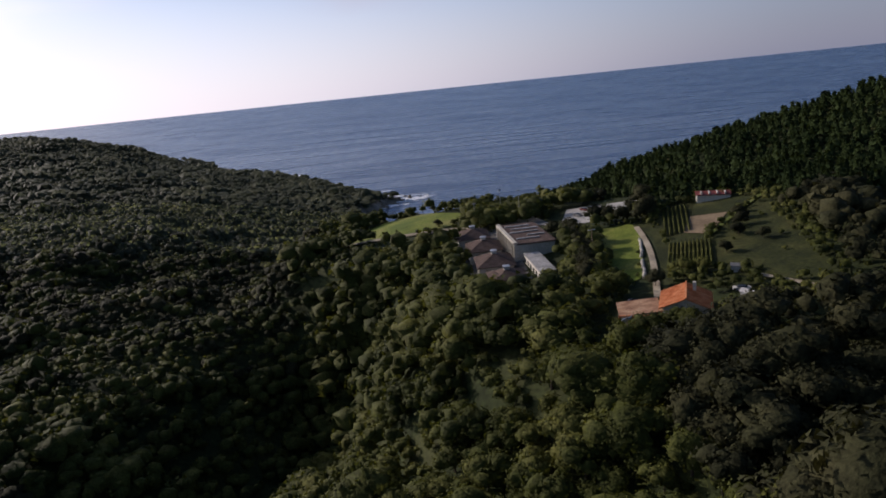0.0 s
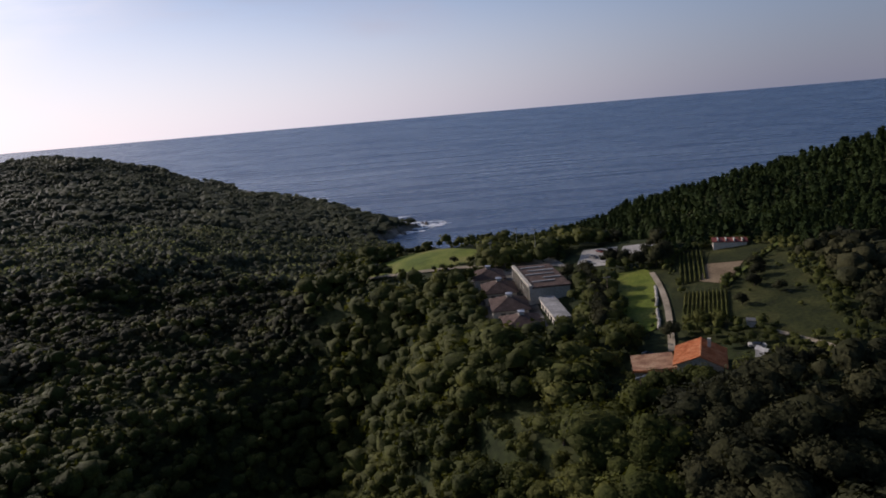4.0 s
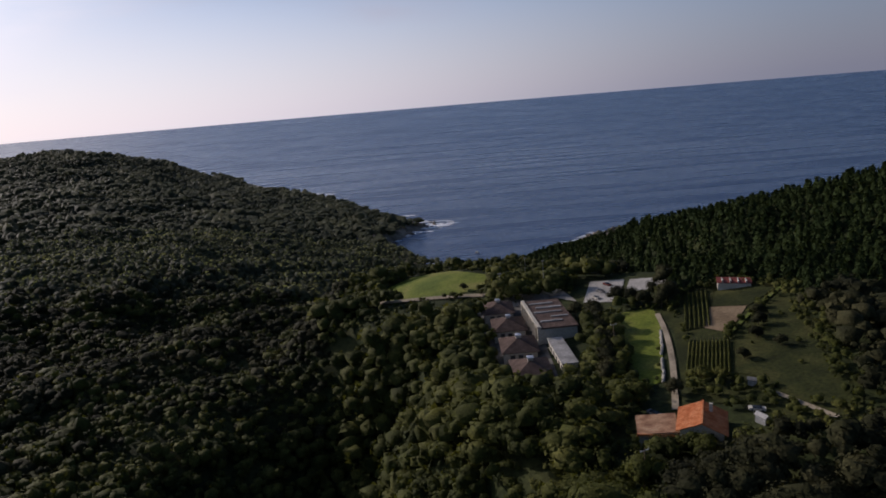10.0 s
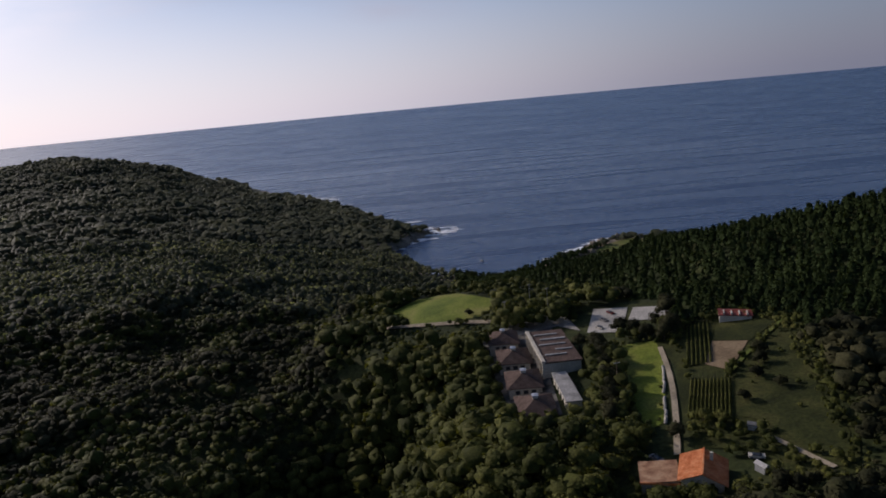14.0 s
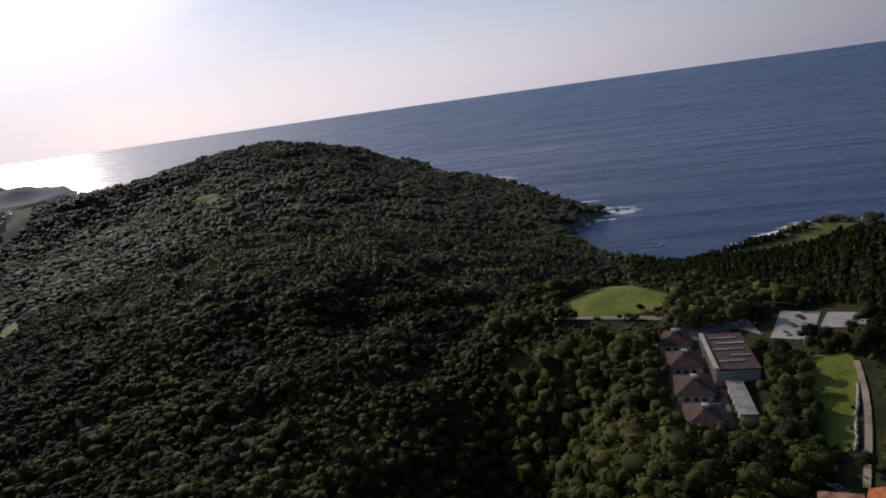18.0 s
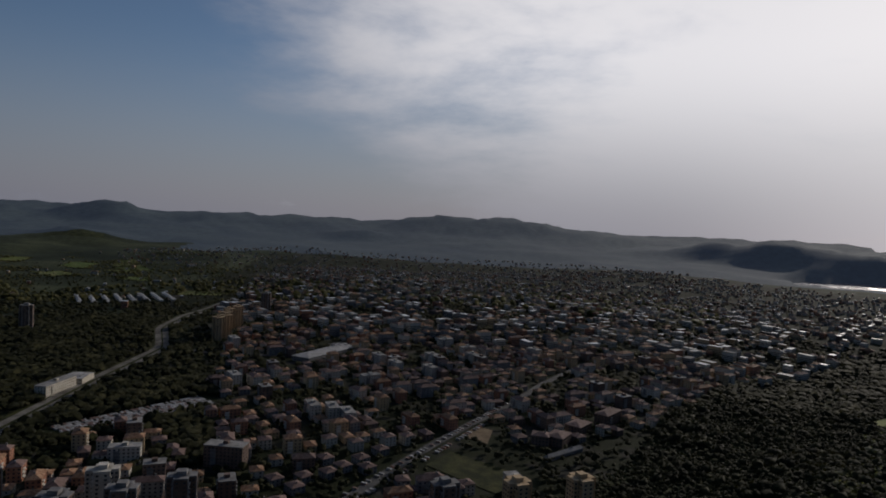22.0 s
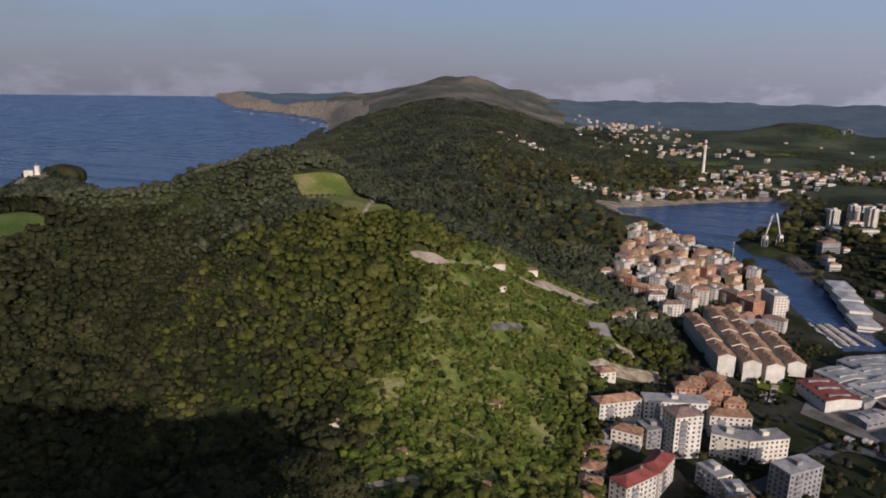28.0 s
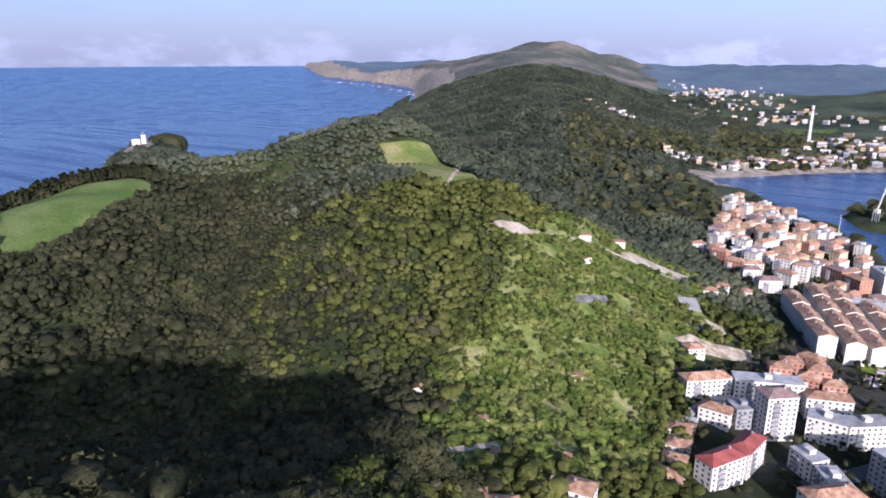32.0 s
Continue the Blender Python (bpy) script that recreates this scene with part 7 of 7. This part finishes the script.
def dry_wall(x0, y0, x1, y1):
    t = thing("stone_wall", "low pale dry-stone wall along the lane", "wall")
    q = np.random.default_rng(8)
    n = int(math.hypot(x1 - x0, y1 - y0) / 0.8)
    shapes = []
    for k in range(4):
        bm = bmesh.new()
        bmesh.ops.create_icosphere(bm, subdivisions=1, radius=0.6)
        for v in bm.verts:
            v.co *= 0.8 + 0.35 * q.random()
        me = bpy.data.meshes.new("stone")
        bm.to_mesh(me)
        bm.free()
        me.materials.append(M["stone"])
        shapes.append(me)
    for i in range(n):
        s = (i + 0.5) / n
        ob = new("stone", shapes[i % 4])
        x, y = x0 + (x1 - x0) * s + q.normal(0, 0.15), y0 + (y1 - y0) * s
        ob.matrix_basis = pose(x, y, float(height(x, y)) + 0.45, q.random() * 90, q.random() * 90, q.random() * 360)
        ob.parent = t


dry_wall(67.2, 194, 72.4, 210)
dry_wall(73.4, 213, 80.4, 233)

# clutter round the farm
def shed_box(w, d, h, m, label, x, y, turn):
    t = thing("hut", label, "hut", "small huts about the slopes")
    part("wall", gable_wall(w, d, h, 0.7), M[m], t)
    part("roof", gable(w, d, h, 0.7, 0.25, 0.12), M["tile" if m != "steel" else "metal"], t)
    part("door", boxes((-0.45, -d / 2 - 0.04, 0, 0.45, -d / 2 + 0.04, 1.9)), M["wood"], t)
    return settle(t, x, y, turn, 0.1)


for x, y, turn, w, d in ((80.5, 160.2, 20, 1.6, 3.2), (87.6, 179.8, 60, 1.5, 2.4)):
    shed_box(w, d, 2.0, "steel", "small pale sheet-metal hut beside the farm", x, y, turn)
for x, y, turn in ((187, -253, 30), (182, -211, 10), (142, -239, 50), (128, -327, 20), (171, -451, 60), (100, -240, 20), (120, -215, -10)):
    shed_box(7, 5, 3.0, "cream", "small cream hut with a tiled roof on the wooded slope", x, y, turn)
shed_box(11, 14, 4.0, "cream", "cream hillside farmhouse with a tiled roof", 172, -522, 118)
shed_box(7, 10, 3.2, "cream", "small cream farm building with a tiled roof", 187, -488, 118)


def cart(x, y, turn, m, label):
    t = thing("car", label, "car", "cars parked about the farm and the lot")
    part("body", boxes((-0.85, -2.1, 0.3, 0.85, 2.1, 0.9)), M[m], t)
    part("cabin", hip(1.5, 2.4, 0.85, 0.6, 0.0, 1.2, 0.3), M["pane"], t)
    for sx in (-0.8, 0.8):
        for sy in (-1.3, 1.3):
            bm = pole(0.32, 0.32, -0.1, 0.1, 0, 0, 10)
            bmesh.ops.rotate(bm, verts=bm.verts, cent=(0, 0, 0), matrix=Matrix.Rotation(radians(90), 3, "Y"))
            bmesh.ops.translate(bm, verts=bm.verts, vec=(sx, sy, 0.32))
            part("wheel", bm, M["asphalt"], t)
    return on_land(t, x, y, float(height(x, y)) + 0.4, turn)


for x, y, turn, m in ((70, 284, 25, "white"), (74, 292, 25, "grey"), (79, 299, 25, "red_sheet"), (82, 166, 70, "white"), (58, 176, 30, "grey"), (50, 325, 80, "white")):
    cart(x, y, turn, m, {"white": "small white car parked on gravel", "grey": "small grey car parked on gravel", "red_sheet": "small red car parked on gravel"}[m])


def power_pole(x, y, turn):
    t = thing("utility_pole", "timber utility pole with a cross-arm among trees", "utility pole", "utility poles on the slope")
    part("post", pole(0.16, 0.11, -0.5, 12), M["wood"], t)
    part("cross_arm", boxes((-1.3, -0.08, 11.2, 1.3, 0.08, 11.4)), M["steel"], t)
    for dx in (-1.1, 0, 1.1):
        part("insulator", pole(0.07, 0.05, 11.4, 11.8, dx, 0, 6), M["white"], t)
    return settle(t, x, y, turn, 0.0)


for x, y, turn in ((28, 82, 10), (44, 142, 20), (60, 222, 15)):
    power_pole(x, y, turn)

# ---- the point with the light ----
lx, ly = polar(236.7, 985)
light = thing("lighthouse", "small white lighthouse on a rocky headland", "lighthouse")
part("tower", pole(3.4, 3.0, -1, 11, 0, 0, 12), M["white"], light)
part("gallery", pole(3.6, 3.6, 11, 11.6, 0, 0, 12), M["white"], light)
part("lantern", pole(1.5, 1.4, 11.6, 14, 0, 0, 10), M["pane"], light)
part("cap", pole(1.7, 0.2, 14, 15.2, 0, 0, 10), M["steel"], light)
part("keeper_house", boxes((4, -5, -2, 14, 5, 6)), M["white"], light)
settle(light, lx, ly, 40)


def crag(x, y, wide, high):
    """A rounded, overgrown crag, standing in the land."""
    q = np.random.default_rng(17)
    bm = bmesh.new()
    bmesh.ops.create_icosphere(bm, subdivisions=4, radius=1)
    ways = q.normal(0, 1, (14, 3))
    ways /= np.linalg.norm(ways, axis=1, keepdims=True)
    for v in bm.verts:
        lump = sum(0.12 * max(0.0, float(np.dot(w, v.co)) - 0.55) for w in ways)
        v.co *= 0.85 + lump * 3 + 0.05 * q.random()
        v.co = Vector((v.co.x * wide, v.co.y * wide * 0.8, v.co.z * high))
    ob = part("crag", bm, M["leaf_dark"])
    tagged(ob, "dark overgrown rocky crag beside the lighthouse", "rock")
    ob.matrix_basis = pose(x, y, float(height(x, y)) + high * 0.2, 0, 0, 30)


crag(*polar(235.0, 990), 22, 17)
belt_x, belt_y = scatter(560, 700, 4.6, 236, 250, seed=58)
beyond = (gap(belt_x, belt_y, EAST_MEADOW) < 42) & ~inside(belt_x, belt_y, EAST_MEADOW) & (belt_x > 552) & ~wet(belt_x, belt_y)
plant("pine_belt", belt_x[beyond], belt_y[beyond], rng.uniform(9, 14, beyond.sum()), PINE_NEAR, M["leaf_dark"], "dark belt of pines along the meadow's seaward edge", "woodland")

# ---- tracks, surf and boats ----
strip("path", [(232, -414), (205, -447), (180, -492), (160, -502), (148, -527), (134, -532), (119, -564)], 2.8, M["track"], "pale dirt track on the scrub slope", "track", 1.0)
M["sand"] = mat("tan_earth", [(0.16, 0.125, 0.075), (0.27, 0.22, 0.14), (0.40, 0.34, 0.24)], 0.15, 0.95, 0.6, 0.8)
for poly, m, label in zip(SCARS, ("sand", "sand", "yard", "paving", "track", "track"), ("bright tan earth cutting above the flats", "pale rocky terrace on the scrub slope", "bare stony terrace on the scrub slope",
                                                                                "grey walled terrace in the scrub", "tan dirt track down the scrub slope", "pale bare track on the ridge's shoulder")):
    drape("cutting", poly, M[m], label, "cutting", 0.9, 3)
strip("path", [(174, -193), (155, -196), (133, -211), (126, -226)], 5, M["track"], "bare tan track below the wood", "track", 1.0)
strip("path", [(119, -223), (105, -228), (89, -216)], 4, M["track"], "short pale path on the lower slope", "track", 1.0)
strip("road", [(74, -627), (58, -594), (51, -557), (45, -524), (56, -490)], 7, M["yard"], "pale road bending round the scrub slope", "road", 0.8)
strip("path", [(288, -441), (297, -468), (330, -530), (345, -545)], 3.5, M["track"], "bare pale path across the clearing", "track", 0.8)
drape("ridge_turf", RIDGE_TURF, M["dry_grass"], "dry yellow turf along the ridge above the sea", "meadow", 1.2, 8)
strip("path", [(566, -496), (545, -524), (515, -557), (494, -576)], 5, M["track"], "bare pale ground on the ridge above the sea", "track", 2.0)
strip("path", [polar(25, 1180), polar(20.5, 1190), polar(18, 1230)], 6, M["track"], "faint pale track across the wooded hill", "track", 2.5)
strip("path", [(-47, 369), (-26, 351), (-7, 340), (14, 331), (30, 326), (40, 316)], 4, M["track"], "pale road along the edge of the meadow", "track", 0.6)


def surf(name, line, n, spread, seed):
    """Broken patches of foam along rocks."""
    q = np.random.default_rng(seed)
    p = np.array(line, float)
    verts, faces = [], []
    for _ in range(n):
        s = q.random() * (len(line) - 1)
        k = int(s)
        c = p[k] + (p[k + 1] - p[k]) * (s - k) + q.normal(0, spread, 2)
        r = abs(q.normal(0, 3.8)) + 1.2
        m = 7
        at = len(verts)
        for i in range(m):
            a = 6.2832 * i / m
            w = r * (0.5 + q.random())
            x, y = c[0] + 1.9 * w * math.cos(a), c[1] + 0.6 * w * math.sin(a)
            verts.append((x, y, 0.25 + 0.15 * q.random()))
        verts.append((c[0], c[1], 0.7))
        faces += [(at + i, at + (i + 1) % m, at + m) for i in range(m)]
    v = np.array(verts)
    v[:, 2] += lift(np.hypot(v[:, 0] - HUB[0], v[:, 1] - HUB[1]))
    return tagged(new(name, mesh_np(name, v, np.array(faces), [M["foam"]], smooth=True)), "white surf breaking along the rocks", "surf", kind="stuff")


surf("surf", [(-300, 1720), (-225, 1560), (-110, 1270), (16, 1132)], 120, 12, 1)
surf("surf", [(0, 1126), (28, 1112), (-10, 1080), (-60, 1000)], 44, 9, 2)
surf("surf", [(140, 846), (190, 878), (205, 900), (236, 934), (275, 948)], 46, 5, 3)
surf("surf", [(1660, -2380), (1990, -2820), (2350, -2990), (2780, -3020)], 90, 14, 4)
surf("surf", [(-41, 887), (-2, 811)], 8, 3, 5)


def shore_rocks(line, n, spread, seed, size=(1.5, 5)):
    q = np.random.default_rng(seed)
    p = np.array(line, float)
    bm = bmesh.new()
    for _ in range(n):
        s = q.random() * (len(line) - 1)
        k = int(s)
        c = p[k] + (p[k + 1] - p[k]) * (s - k) + q.normal(0, spread, 2)
        r = q.uniform(*size)
        made = bmesh.ops.create_icosphere(bm, subdivisions=1, radius=r)["verts"]
        for v in made:
            v.co = Vector((v.co.x * (0.7 + 0.6 * q.random()) + c[0], v.co.y * (0.7 + 0.6 * q.random()) + c[1], v.co.z * (0.5 + 0.6 * q.random()) + max(0.0, float(height(c[0], c[1])))))
    ob = part("shore_rocks", bm, M["rock"])
    return tagged(ob, "jagged brown rocks along the waterline", "rocks", kind="stuff")


shore_rocks([(-225, 1550), (-95, 1250), (10, 1125), (-40, 1040)], 60, 8, 11)
shore_rocks([(150, 842), (196, 864), (212, 888), (240, 920), (272, 934), (320, 915)], 90, 6, 12, (2, 7))


def boat(length, m="white"):
    t = thing("boat", "small white moored boat with a mast", "boat", "boats in the harbour")
    bm = bmesh.new()
    w = length * 0.17
    deck = [bm.verts.new(p) for p in ((-w, -length / 2, 0.9), (w, -length / 2, 0.9), (w, length * 0.15, 1.0), (0, length / 2, 1.3), (-w, length * 0.15, 1.0))]
    keel = [bm.verts.new((v.co.x * 0.6, v.co.y * 0.92, -0.2)) for v in deck]
    for i in range(5):
        bm.faces.new((keel[i], keel[(i + 1) % 5], deck[(i + 1) % 5], deck[i]))
    bm.faces.new(deck)
    part("hull", bm, M[m], t)
    part("cabin", boxes((-w * 0.6, -length * 0.2, 0.95, w * 0.6, length * 0.12, 1.9)), M["white"], t)
    part("mast", pole(0.06, 0.04, 1.0, 1.0 + length * 0.8, 0, length * 0.1, 6), M["steel"], t)
    return t


craft = boat(7.5)
q = np.random.default_rng(40)
started = False
for line in (((-72, -745), (-92, -690)), ((-80, -750), (-100, -695)), ((-92, -745), (-113, -700)), ((-60, -748), (-84, -680))):
    (ax, ay), (bx, by) = line
    for i in range(11):
        s = (i + 0.5) / 11
        m = pose(ax + (bx - ax) * s + q.normal(0, 0.4), ay + (by - ay) * s, 0.05, 0, 0, 70 + q.normal(0, 6))
        if started:
            copy_thing(craft, m)
        else:
            craft.matrix_basis, started = m, True
    bm = boxes((-0.9, -math.hypot(bx - ax, by - ay) / 2, 0.1, 0.9, math.hypot(bx - ax, by - ay) / 2, 0.5))
    pontoon = tagged(part("pontoon", bm, M["wood"]), "floating timber pontoon with moored boats", "pontoon", "pontoons in the harbour")
    pontoon.matrix_basis = pose((ax + bx) / 2 + 3, (ay + by) / 2, 0.0, 0, 0, math.degrees(math.atan2(by - ay, bx - ax)) - 90)
for x, y, s in ((60, 880, 1.2), (-2300, 2900, 1.0)):
    b = copy_thing(craft, pose(x, y, float(lift(math.hypot(x, y))), 0, 0, 40))


def crane(x, y, turn):
    t = thing("dock_crane", "tall pale dock crane with a raised jib", "crane", "cranes on the quay")
    for sx in (-3, 3):
        for sy in (-3, 3):
            part("leg", boxes((sx - 0.4, sy - 0.4, 0, sx + 0.4, sy + 0.4, 12)), M["steel"], t)
    part("cab", boxes((-3.2, -3.2, 12, 3.2, 3.2, 17)), M["white"], t)
    bm = boxes((-0.7, -0.7, 0, 0.7, 0.7, 34))
    bmesh.ops.rotate(bm, verts=bm.verts, cent=(0, 0, 0), matrix=Matrix.Rotation(radians(22), 3, "X"))
    bmesh.ops.translate(bm, verts=bm.verts, vec=(0, 0, 16))
    part("jib", bm, M["white"], t)
    return on_land(t, x, y, max(2.0, float(height(x, y))), turn)


crane(-40, -1095, 40)
crane(-20, -1085, -30)
chimney = thing("chimney_stack", "tall pale power-station chimney by the water", "chimney")
part("shaft", pole(4.0, 2.6, -1, 92, 0, 0, 14), M["white"], chimney)
part("band", pole(2.9, 2.75, 80, 84, 0, 0, 14), M["red_sheet"], chimney)
settle(chimney, 118, -1700, 0)
mast = thing("mast", "thin white signal mast at the basin's edge", "mast")
part("post", pole(0.5, 0.2, -1, 30, 0, 0, 8), M["white"], mast)
part("base", boxes((-4, -4, -1, 4, 4, 6)), M["cream"], mast)
settle(mast, 20, -960, 0)
